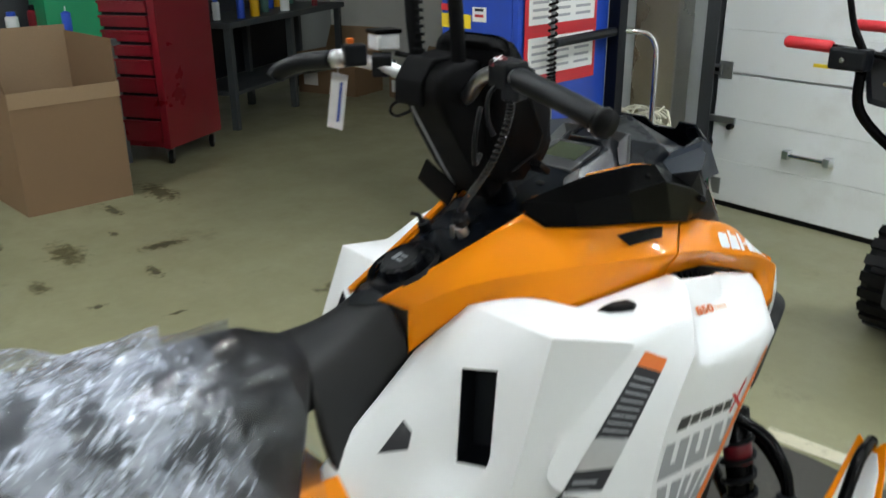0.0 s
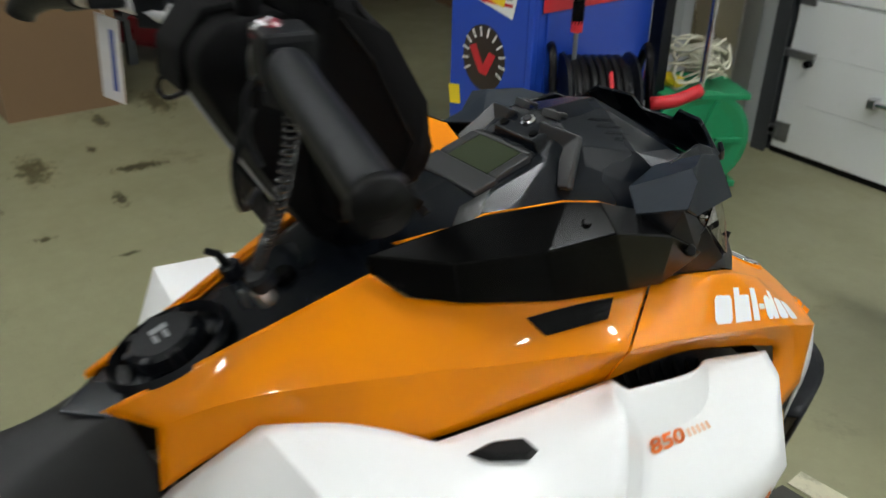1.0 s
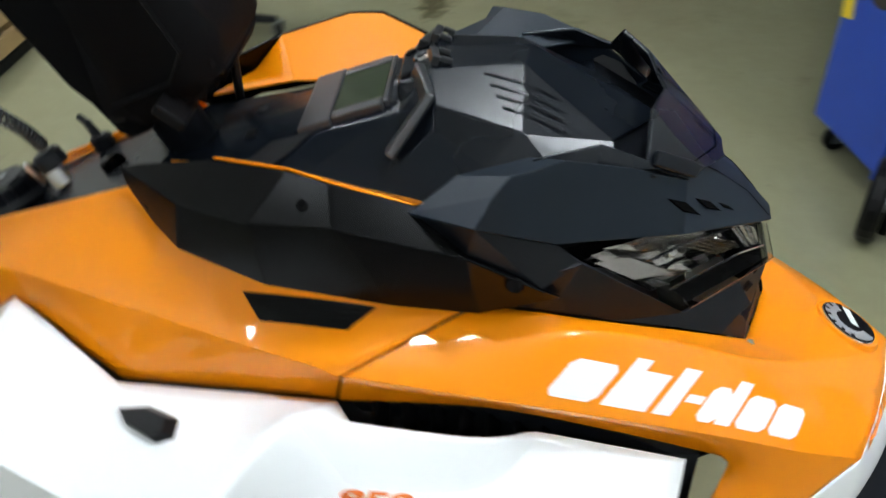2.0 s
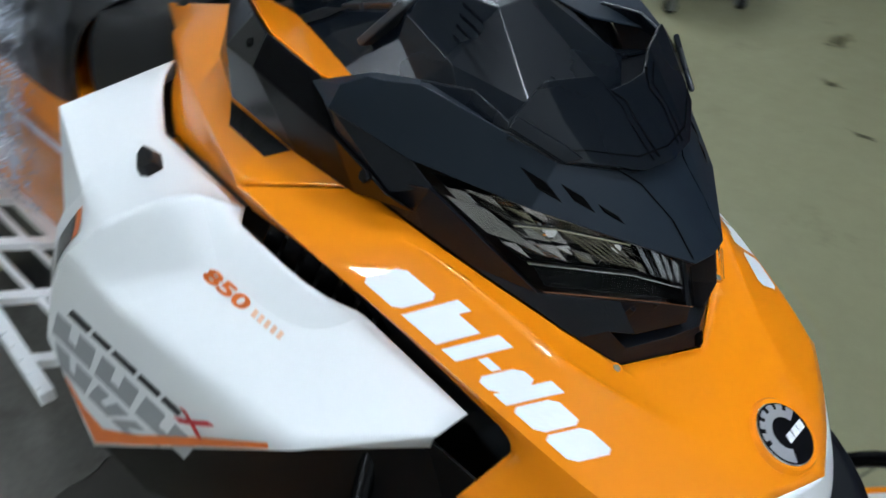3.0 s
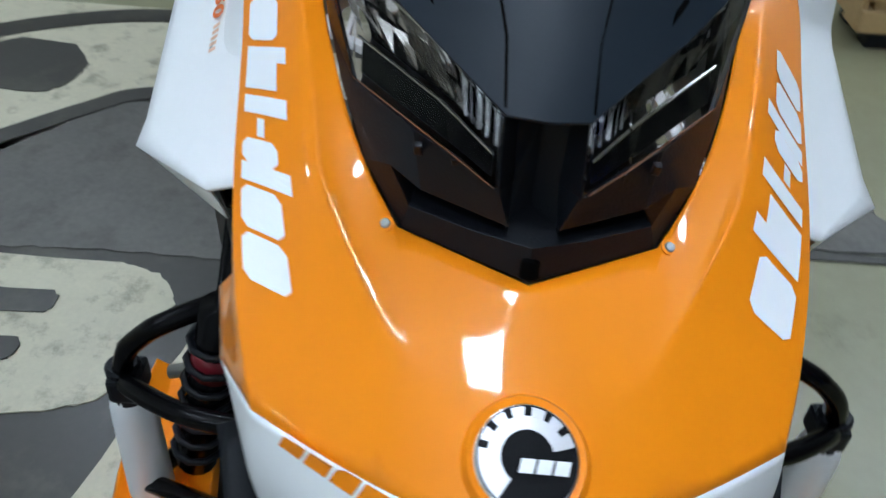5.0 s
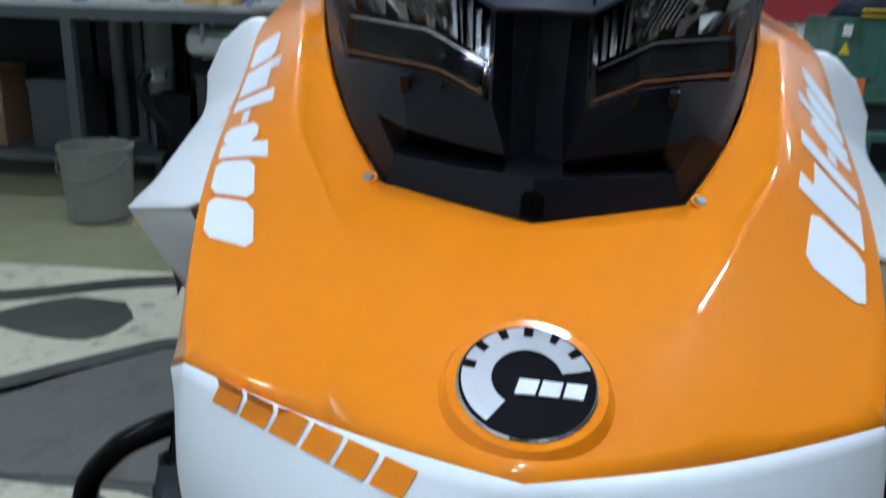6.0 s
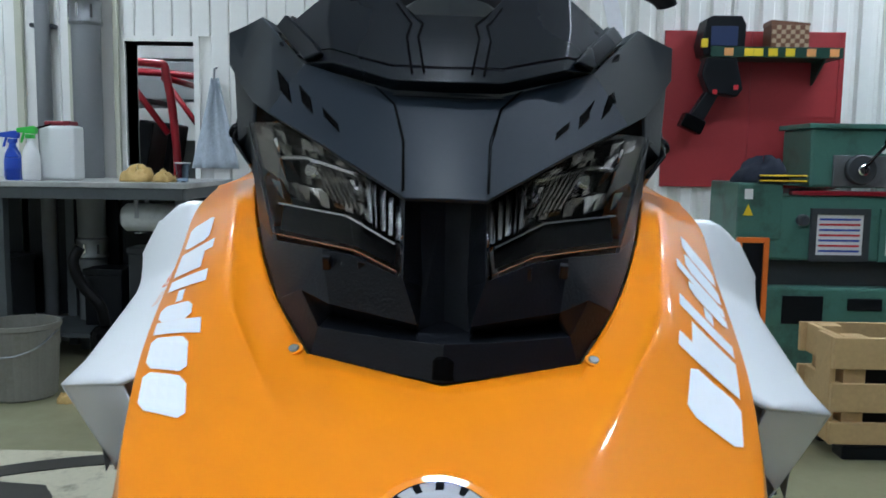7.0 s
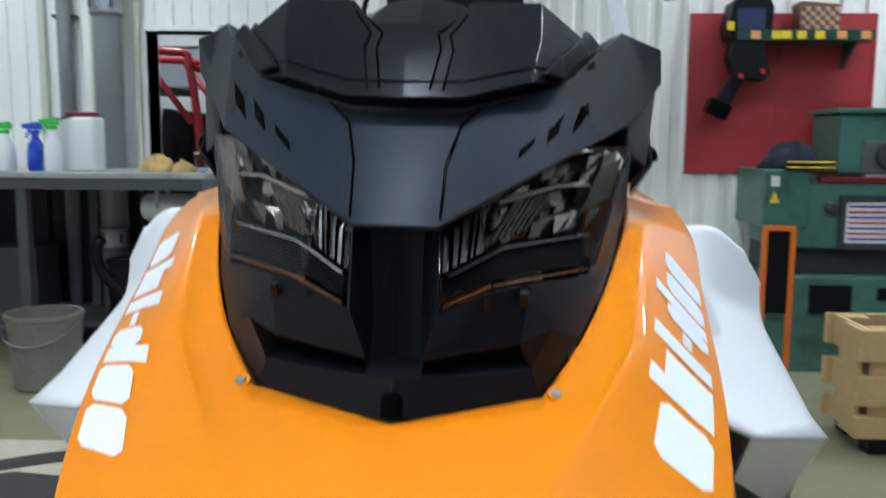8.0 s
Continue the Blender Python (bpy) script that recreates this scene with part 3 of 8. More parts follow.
def ribbon(pts, width):
    pts = [Vector((x, y, 0)) for x, y in curvy(pts) + [pts[-1]]]
    left, right = [], []
    for i, p in enumerate(pts):
        d = (pts[min(i + 1, len(pts) - 1)] - pts[max(i - 1, 0)]).normalized()
        s = Vector((-d.y, d.x, 0)) * width / 2
        left.append(((p + s).x, (p + s).y))
        right.append(((p - s).x, (p - s).y))
    return left + right[::-1]


PAINT = "worn dark and cream painted lettering on the floor"
structure("floor_paint_ground", sheet([(-1.1, 0.0), (-1.12, 0.36), (-0.6, 0.38), (-0.22, 0.5), (-0.1, 2.25), (0.45, 2.3), (2.6, 1.9), (2.6, -0.27), (0.2, -0.24)], 0.003, seed=2), FLOORDARK, PAINT, "floor paint")
structure("floor_paint_strip", sheet(curvy([(-1.08, 0.16), (-1.10, 0.35), (0.0, 0.36), (0.3, 0.53), (0.9, 0.535), (1.5, 0.55), (1.95, 0.5), (1.46, 0.20), (1.14, -0.09), (1.0, -0.14), (0.6, -0.18), (0.0, -0.12)], 3), 0.006, seed=3), FLOORGREY, PAINT, "floor paint")
structure("floor_paint_edge", sheet(ribbon([(-1.12, 0.385), (-0.8, 0.39), (-0.4, 0.47)], 0.03), 0.006, 1, 0.003), FLOORDARK, PAINT, "floor paint")
structure("floor_paint_edge_north", sheet(ribbon([(-0.1, 2.30), (0.45, 2.36), (1.2, 2.27)], 0.07), 0.006, 1, 0.003), CREAM, PAINT, "floor paint")
structure("floor_paint_band", sheet([(-0.2, -0.27), (0.5, -0.27), (1.0, -0.20), (1.27, 0.15), (1.6, 0.5), (2.3, 0.4), (2.3, -0.79), (0.9, -0.79), (0.2, -0.79), (-0.2, -0.6)], 0.006, seed=4), CREAM, PAINT, "floor paint")
structure("floor_paint_arc", sheet(ribbon([(2.2, -0.38), (1.74, -0.46), (1.44, -0.62), (1.19, -0.71), (0.9, -0.72), (0.5, -0.60), (0.2, -0.5)], 0.10), 0.010, 1, 0.004), FLOORDARK, PAINT, "floor paint")
structure("floor_paint_sweep", sheet(ribbon([(1.75, 0.42), (1.42, 0.20), (1.12, -0.09), (0.98, -0.19), (0.6, -0.25)], 0.07), 0.010, 1, 0.004), FLOORDARK, PAINT, "floor paint")
structure("floor_paint_hole", sheet(curvy([(1.30, -0.47), (1.215, -0.33), (1.27, -0.17), (1.45, -0.17), (1.66, -0.26), (1.60, -0.40), (1.46, -0.52)]), 0.010, 2, 0.004), FLOORDARK, PAINT, "floor paint")
structure("floor_paint_letter", sheet(curvy([(0.80, 0.575), (0.70, 0.614), (0.648, 0.693), (0.665, 0.767), (0.729, 0.824), (0.691, 0.863), (0.695, 0.93), (0.753, 0.997), (1.0, 1.04), (1.28, 1.05), (1.33, 0.80), (1.30, 0.58), (1.05, 0.57)]), 0.0065, 2, 0.005), CREAM, PAINT, "floor paint")
for k, (x0, x1, y0, y1) in enumerate(((0.90, 1.22, 0.685, 0.755), (0.925, 1.21, 0.83, 0.895))):
    structure("floor_paint_counter", sheet([(x0 + 0.015, y0), (x1 - 0.02, y0), (x1, y0 + 0.02), (x1, y1 - 0.02), (x1 - 0.02, y1), (x0 + 0.015, y1), (x0, y1 - 0.015), (x0, y0 + 0.015)], 0.0105, 3, 0.004, k), FLOORDARK, PAINT, "floor paint")
structure("floor_paint_stroke", sheet([(0.522, 0.585), (0.450, 0.580), (0.413, 0.655), (0.440, 0.750), (0.391, 0.778), (0.315, 0.82), (0.38, 0.875), (0.440, 0.872), (0.50, 0.835), (0.515, 0.90), (0.50, 1.25), (0.70, 1.25), (0.625, 0.975), (0.58, 0.79)], 0.0065, 4, 0.004, 8), CREAM, PAINT, "floor paint")

# oil stains
STAINS = ((-3.40, 1.00, 0.22, 0.10, 1), (-4.2, 1.82, 0.28, 0.10, 1), (-3.2, 1.45, 0.06, 0.15, 0), (-2.85, 1.26, 0.10, 0.035, 0), (-3.0, 0.75, 0.10, 0.05, 1), (-3.75, 0.72, 0.12, 0.05, 1), (-2.6, 0.9, 0.03, 0.05, 0), (-2.3, 1.15, 0.02, 0.05, 0), (-3.55, 1.3, 0.05, 0.03, 0), (-4.0, 1.45, 0.14, 0.04, 0), (-1.15, 0.9, 0.10, 0.02, 0), (-1.5, 0.5, 0.05, 0.02, 0), (-1.0, 1.35, 0.05, 0.02, 0), (-1.9, 0.2, 0.06, 0.04, 1), (-0.6, 2.9, 0.03, 0.02, 0), (-2.1, 1.9, 0.05, 0.2, 1))
for k, (x, y, rx, ry, old) in enumerate(STAINS):
    g = 1.7
    structure("floor_stain", sheet([(x + rx * g * math.cos(a), y + ry * g * math.sin(a)) for a in (6.283 * i / 24 for i in range(24))], 0.0034 + 0.0002 * k, 1, 0.0), STAINSOFT if old else STAIN, "dark dried oil drips on the floor", "stain")
structure("floor_crack", sheet(ribbon([(-0.55, 1.55), (-0.85, 1.75), (-1.15, 1.80), (-1.6, 2.1)], 0.006), 0.0034, 1, 0.002), CRACK, "hairline crack in the floor", "crack")


# ---- the snowmobile ----
sled = thing("snowmobile", "new orange, white and black mountain snowmobile standing on the workshop floor", "snowmobile")

# right half of the bodywork; the left half is mirrored
BODY = dict(
    # inner rim round the headlight surround, front to back
    i0=(0, 1.590, 0.932), i1=(0.098, 1.547, 0.942), i2=(0.128, 1.51, 0.973), i3=(0.150, 1.455, 1.000),
    i4=(0.168, 1.395, 1.022), i5=(0.186, 1.325, 1.048), i6=(0.188, 1.262, 1.058),
    # soft ridge inside the lettering
    r1=(0.205, 1.31, 1.051), r2=(0.190, 1.385, 1.031), r3=(0.176, 1.45, 1.008), r4=(0.160, 1.52, 0.974), r5=(0.142, 1.60, 0.912),
    k4=(0.138, 1.53, 0.958), k5=(0.112, 1.60, 0.922),
    # outer crease
    o1=(0.269, 1.148, 1.043), o3=(0.269, 1.25, 1.023), o4=(0.252, 1.335, 0.990), o5=(0.239, 1.44, 0.956), o6=(0.227, 1.526, 0.926),
    o7=(0.208, 1.605, 0.889), o8=(0.188, 1.657, 0.862),
    # nose
    n0=(0, 1.690, 0.891), n1=(0, 1.750, 0.863), n2=(0.095, 1.716, 0.862), q=(0.080, 1.656, 0.902),
    # rear side wing
    t0=(0.042, 0.648, 1.019), t1=(0.063, 0.693, 0.993), t2=(0.076, 0.684, 0.922), a3=(0.099, 0.924, 1.123),
    p4=(0.124, 0.955, 1.097), p3=(0.165, 0.99, 1.100), p2=(0.208, 1.08, 1.098), p1=(0.208, 1.19, 1.076),
    c0=(0.115, 0.765, 1.040), c1=(0.195, 0.955, 1.043), ca=(0.105, 0.86, 1.092),
    w1=(0.110, 0.777, 0.99), w2=(0.175, 0.85, 1.0), w3=(0.215, 0.924, 0.98), w4=(0.247, 1.137, 0.992),
    # lower cheek of the hood
    l1=(0.260, 1.478, 0.806), l2=(0.236, 1.569, 0.814), u3=(0.24, 1.26, 0.985), u4=(0.23, 1.34, 0.955), u5=(0.222, 1.44, 0.92), u6=(0.212, 1.515, 0.885),
    # white nose strip
    s1=(0, 1.790, 0.80), s2=(0.10, 1.757, 0.795), s3=(0.198, 1.668, 0.79), s4=(0, 1.77, 0.70), s5=(0.10, 1.735, 0.70), s6=(0.19, 1.64, 0.70), s7=(0.225, 1.57, 0.72),
)
hood = part("hood", creased(BODY, [
    "i6 i5 r1 o3 o1", "i5 i4 r2 r1", "i4 i3 r3 r2", "i3 i2 k4 r4 r3", "i2 i1 k5 k4", "k4 k5 r4", "r4 k5 r5", "r1 r2 o4 o3", "r2 r3 o5 o4", "r3 r4 o6 o5", "r4 r5 o7 o6",
    "i0 n0 q i1", "i1 q k5", "n0 n1 n2 q", "k5 q n2 r5", "r5 n2 o8", "r5 o8 o7",
    "o1 o3 u3 w4", "o3 o4 u4 u3", "o4 o5 u5 u4", "o5 o6 u6 u5", "o6 o7 l2 l1 u6", "o7 o8 l2"],
    [("o1 o3 o4 o5 o6 o7 o8", 0.95), ("r1 r2 r3 r4 k5 q", 0.9), ("i0 n0 n1", 0.0), ("i5 i4 i3 i2 i1", 0.8), ("i1 i0", 0.8), ("i6 o1 w4", 1.0), ("w4 u3 u4 u5 u6 l1", 1.0), ("n1 n2 o8 l2 l1", 0.9), ("r4 k4", 0.4)], "i1 i0 i6 o1 w4 o8 l1 l2 n1 i5 u6", True), ORANGE, sled, "glossy orange hood")
soft(hood, 3)

WING_FACES = ["t0 t1 c0 ca a3", "a3 ca c1 p4", "ca c0 c1", "p4 c1 p3", "p3 c1 p2", "p2 c1 o1 p1", "p1 o1 i6", "t1 t2 w1 c0", "c0 w1 w2 c1", "c1 w2 w3", "c1 w3 w4 o1"]
WING_LINES = [("t1 c0 c1 o1", 0.95), ("t0 a3 p4 p3 p2 p1 i6 o1 w4 w3 w2 w1 t2 t1 t0", 0.9), ("p4 c1", 0.3)]
wings = []
for s in (1, -1):
    v = {k: (x - s * 0.0015, y - 0.003, z) for k, (x, y, z) in (BODY if s == 1 else flipx(BODY)).items()}
    wings.append(soft(part("side_wing", creased(v, WING_FACES, WING_LINES, "t0 t1 t2 a3 i6 o1 w4 w3 p4"), ORANGE, sled, "glossy orange side wing"), 3))

nose = part("nose_panel", creased(BODY, ["n1 s1 s2 n2", "n2 s2 s3 o8", "o8 s3 l2", "s1 s4 s5 s2", "s2 s5 s6 s3", "s3 s6 s7 l2"],
            [("o8 s3 s6", 0.6), ("n1 n2 o8 l2", 0.9)], "n1 o8 l2 s7 s6", True), WHITE, sled, "white nose panel")
soft(nose, 3)

# flat orange rim along the console
RIM = {k: (-x, y, z) for k, (x, y, z) in dict(a=(0.040, 0.646, 1.014), b=(0.064, 0.780, 1.062), c=(0.096, 0.922, 1.120), d=(0.062, 0.648, 1.010), e=(0.088, 0.782, 1.062), f=(0.116, 0.926, 1.122), g=(0.075, 0.66, 0.992), h=(0.105, 0.79, 1.045), i=(0.128, 0.935, 1.105)).items()}
panel(part("console_rim", shell(RIM, ["a b e d", "b c f e", "d e h g", "e f i h"]), ORANGE, sled, "orange rim along the console"), 0.004, 0.003)

# white side panels
SIDE = dict(
    w1=(0.119, 0.777, 0.998), w2=(0.185, 0.85, 1.020), w3=(0.227, 0.924, 0.987), w4=(0.256, 1.137, 1.001), w5=(0.300, 0.791, 0.999), w6=(0.352, 0.935, 0.965),
    t2=(0.078, 0.690, 0.924), e1=(0.12, 0.475, 0.81), e2=(0.15, 0.47, 0.68), e3=(0.312, 0.672, 0.690), e4=(0.33, 0.86, 0.60),
    sa=(0.170, 0.719, 0.920), sb=(0.230, 0.742, 0.931), sc=(0.262, 0.697, 0.785), sd=(0.206, 0.676, 0.777),
    b1=(0.290, 1.103, 1.022), b2=(0.272, 1.150, 0.992), b3=(0.272, 1.270, 0.968), b4=(0.244, 1.318, 0.954), b5=(0.234, 1.463, 0.909), b6=(0.268, 1.452, 0.893),
    b7=(0.367, 1.345, 0.860), sh=(0.376, 1.045, 0.992), k1=(0.414, 1.004, 0.945), p1=(0.331, 1.088, 1.027), q1=(0.402, 1.043, 0.906), k2=(0.424, 0.921, 0.832), km=(0.436, 0.885, 0.735), k3=(0.445, 0.950, 0.565), m1=(0.307, 1.150, 0.951), m2=(0.299, 1.276, 0.919),
    f1=(0.339, 0.816, 0.862), fb=(0.326, 0.699, 0.764), x2=(0.40, 0.92, 0.58),
)
SIDE_FACES = ["w1 w5 w2", "w2 w5 w6 w3", "w3 w6 sh p1 b1 w4", "w4 b1 b2", "w1 t2 sa", "t2 e1 e2 sd sa", "e2 e3 sc sd", "e3 w5 sb sc", "w5 w1 sa sb", "w5 e3 fb f1 w6", "w6 f1 k2 k1 sh", "f1 fb km k2", "fb e3 e4 x2 km",
              "b1 m1 b2", "b2 m1 m2 b3", "m2 b4 b3", "m2 b7 b6 b5 b4", "b1 p1 m1", "p1 q1 m1", "p1 sh q1", "sh k1 q1", "m1 q1 b7 m2", "q1 k1 k2 km k3 b7", "km x2 k3"]
SIDE_LINES = [("sa sb sc sd sa", 1.0), ("w1 w2 w3 w4 b2 b3 b4 b5 b6 b7 k3", 0.9), ("t2 w1", 0.8), ("t2 e1 e2 e3", 0.9), ("w1 w5 w6", 1.0), ("w5 e3", 1.0), ("w6 f1 fb km", 1.0), ("e3 e4", 0.8), ("w6 sh p1 b1", 0.9), ("sh k1 k2 km k3", 1.0), ("q1 b7", 0.92), ("q1 m1", 0.75), ("k1 q1", 0.7), ("b1 w4", 0.5), ("b1 m1 m2 b4", 0.95), ("w5 sb", 0.4)]
SLOT = dict(sa=(0.170, 0.719, 0.920), sb=(0.230, 0.742, 0.931), sc=(0.262, 0.697, 0.785), sd=(0.206, 0.676, 0.777), ta=(0.150, 0.769, 0.910), tb=(0.205, 0.790, 0.920), tc=(0.235, 0.750, 0.785), td=(0.185, 0.730, 0.778))
sides = []
for s in (1, -1):
    side = part("side_panel", creased(SIDE if s == 1 else flipx(SIDE), SIDE_FACES, SIDE_LINES, "w1 w3 w4 t2 e1 b2 b5 b6 b7 k1 k3 sa sb sc sd"), WHITE, sled, "white moulded side panel")
    sides.append(soft(side, 3))
    part("hand_hold", shell(SLOT if s == 1 else flipx(SLOT), ["sa sb tb ta", "sb sc tc tb", "sc sd td tc", "sd sa ta td", "ta tb tc td"]), BLACKM, side, "black recessed hand hold")

# black side covers beside the dash
POD = dict(
    a3=(0.099, 0.924, 1.126), p4=(0.126, 0.955, 1.099), p3=(0.168, 0.99, 1.102), p2=(0.214, 1.08, 1.100), p1=(0.214, 1.19, 1.080), i6=(0.198, 1.262, 1.060),
    c6=(0.206, 1.318, 1.092), st3=(0.190, 1.205, 1.166), st2=(0.202, 1.141, 1.194), st1=(0.189, 1.105, 1.198), st0=(0.15, 1.03, 1.185), k0=(0.152, 0.992, 1.140), k1=(0.206, 1.070, 1.157),
    k2=(0.226, 1.145, 1.167), k3=(0.214, 1.25, 1.130), rt=(0.095, 0.92, 1.145), h1=(0.185, 1.335, 1.070), q1=(0.205, 1.07, 1.118), q2=(0.19, 1.02, 1.15),
    d0=(0.10, 1.05, 1.150), d1=(0.115, 1.11, 1.145), d2=(0.125, 1.15, 1.140), d3=(0.14, 1.21, 1.135), dk=(0.08, 0.96, 1.14),
)
POD_FACES = ["a3 p4 p3 k0 rt", "p3 p2 k1 k0", "p2 p1 k2 k1", "p1 i6 k3 k2", "i6 h1 c6 k3", "k0 k1 st1 st0", "k1 k2 st2 st1", "k2 k3 st3 st2", "st3 k3 c6", "rt k0 st0"]
for s in (1, -1):
    v = POD if s == 1 else flipx(POD)
    cover = panel(part("side_cover", shell(v, POD_FACES), BLACKG, sled, "black side cover beside the dash"), 0.004, 0.006, segs=3, angle=6)
    v2 = {k: (x - s * 0.003, y, z + 0.0015) for k, (x, y, z) in v.items()}
    panel(part("inner_trim", shell(v2, ["st0 st1 d1 d0", "st1 st2 d2 d1", "st2 st3 d3 d2", "k0 st0 d0 dk"]), ORANGE, sled, "orange inner trim"), 0.003, 0.002)
    for x, y, z in ((0.120, 0.950, 1.118), (0.212, 1.291, 1.103)):
        part("screw", new_disc((s * (x + 0.003), y, z), (s * 0.9, -0.2, 0.5), 0.008, 0.006, 16, 0.002), BLACKG, cover)
    part("screw", new_disc((s * 0.212, 1.118, 1.182), (s * 0.5, 0, 0.9), 0.0055, 0.006, 16, 0.002), BLACKG, cover)

for s in (1, -1):
    FILL = dict(h5=(0.181, 1.352, 1.103), c6=(0.203, 1.316, 1.090), i5=(0.186, 1.325, 1.052), i6=(0.190, 1.262, 1.064), m4=(0.184, 1.330, 1.124), m1=(0.221, 1.258, 1.164), er=(0.197, 1.202, 1.162), k3=(0.211, 1.250, 1.128), c=(0.141, 1.455, 1.014), st3=(0.186, 1.206, 1.160))
    panel(part("housing_side", shell(FILL if s == 1 else flipx(FILL), ["h5 c6 m1 m4", "c6 k3 m1", "k3 st3 er m1", "h5 i5 i6 c6", "c i5 h5"]), BLACKM, sled, "matte black side of the headlight housing"), 0.003, 0.004)

# near-black for black lamp parts and for shade drawn in vents, grooves, notch
VOID = mat("black_and_recess_shade", (0.001, 0.001, 0.001), 0.9, spec=0.05)
# headlight cowl over both lamps
COWL = dict(
    tip=(0, 1.572, 1.051), v1=(0.028, 1.567, 1.051), e1=(0.094, 1.510, 1.086), e2=(0.146, 1.446, 1.111), m4=(0.187, 1.328, 1.127), m1=(0.226, 1.258, 1.168), m2=(0.222, 1.272, 1.198),
    m3=(0.200, 1.285, 1.203), er=(0.200, 1.202, 1.166), g1=(0.040, 1.483, 1.125), g0=(0, 1.486, 1.126), g2=(0.060, 1.479, 1.131), g3=(0.116, 1.448, 1.150), g4=(0.152, 1.392, 1.183), g5=(0.176, 1.330, 1.204),
    up=(0.127, 1.305, 1.178), ur=(0.150, 1.24, 1.172), n1=(0.194, 1.300, 1.203), n2=(0.205, 1.29, 1.170), z0=(0, 1.464, 1.116), z1=(0.038, 1.462, 1.116), z2=(0.054, 1.456, 1.120), z3=(0.105, 1.415, 1.135), mm=(0.031, 1.534, 1.0862), m0=(0, 1.537, 1.0869),
)
cowl = part("headlight_cowl", shell(COWL, ["tip v1 mm m0", "m0 mm g1 g0", "v1 e1 g2 g1 mm", "e1 e2 g3 g2", "e2 m4 g4 g3", "m4 n2 g5 g4", "m4 m1 m2 n2", "n2 m2 m3 n1", "n2 n1 g5", "m1 er ur m3 m2", "m3 ur up n1", "n1 up g5", "g5 up g4",
                                           "g0 g1 z1 z0", "g1 g2 z2 z1", "g2 g3 z3 z2"], True), BLACKC, sled, "satin black headlight cowl")
panel(cowl, 0.004, 0.004, angle=27, segs=3)
for s in (1, -1):
    nv = Vector((s * 0.45, 0.5, 0.75)).normalized()
    for c, w, h in (((0.136, 1.448, 1.137), 0.009, 0.0115), ((0.112, 1.474, 1.122), 0.008, 0.009), ((0.090, 1.499, 1.107), 0.009, 0.0045)):
        c = Vector((s * c[0], c[1], c[2]))
        u, v = Vector((-s * 0.55, 0.62, -0.40)).normalized() * w, Vector((s * 0.10, -0.30, 0.30)).normalized() * h
        cs = [c - u - v * 0.7, c + u - v * 1.2, c + u + v * 0.6, c - u + v * 1.2]
        big = [c + (p - c) * 1.2 for p in cs]
        part("vent_rim", decal(cowl, big, [[(0, 0), (1, 0), (1, 1), (0, 1)]], nv, 0.0009, 2), BLACKG, cowl)
        # near-black patch on the cowl paints the shade inside the vent
        part("vent", decal(cowl, cs, [[(0, 0), (1, 0), (1, 1), (0, 1)]], nv, 0.0016, 2), VOID, cowl, "shade of a small air vent opening, laid on in black")

# floor of the well behind the windshield
WELL = dict(h0=(0, 1.436, 1.156), h1=(0.081, 1.380, 1.166), h2=(0.146, 1.384, 1.160), a0=(0, 1.494, 1.121), a1=(0.042, 1.487, 1.123), a2=(0.088, 1.457, 1.137), a3=(0.108, 1.440, 1.139), b4=(0.142, 1.410, 1.172))
panel(part("well_floor", shell(WELL, ["h0 h1 a1 a0", "h1 h2 a3 a2 a1", "h2 b4 a3"], True), BLACKM, sled, "black floor of the well behind the windshield"), 0.003, 0.002)

# low windshield
WIND = dict(
    b0=(0, 1.507, 1.131), b1=(0.042, 1.500, 1.133), b2=(0.091, 1.470, 1.148), b3=(0.114, 1.450, 1.149), b4=(0.142, 1.412, 1.176),
    t4=(0.139, 1.405, 1.184), t3=(0.101, 1.412, 1.213), t2=(0.046, 1.432, 1.208), t1=(0.030, 1.440, 1.190), t0=(0, 1.442, 1.189), ca=(0.030, 1.471, 1.165), cc=(0, 1.474, 1.164), mb=(0.10, 1.436, 1.184),
    a0=(0, 1.494, 1.124), a1=(0.042, 1.487, 1.126), a2=(0.088, 1.457, 1.140), a3=(0.108, 1.440, 1.141),
    f4=(0.150, 1.37, 1.178), f3=(0.142, 1.365, 1.200), e4=(0.158, 1.31, 1.178), e3=(0.152, 1.305, 1.190),
)
wind = part("windshield", shell(WIND, ["b0 b1 ca cc", "cc ca t1 t0", "b1 b2 mb t3 t2 t1 ca", "b2 b3 b4 t4 t3 mb", "b0 a0 a1 b1", "b1 a1 a2 b2", "b2 a2 a3 b3", "b4 f4 f3 t4", "f4 e4 e3 f3"], True), BLACK, sled, "low satin black windshield")
panel(wind, 0.005, 0.004, angle=10, segs=3)
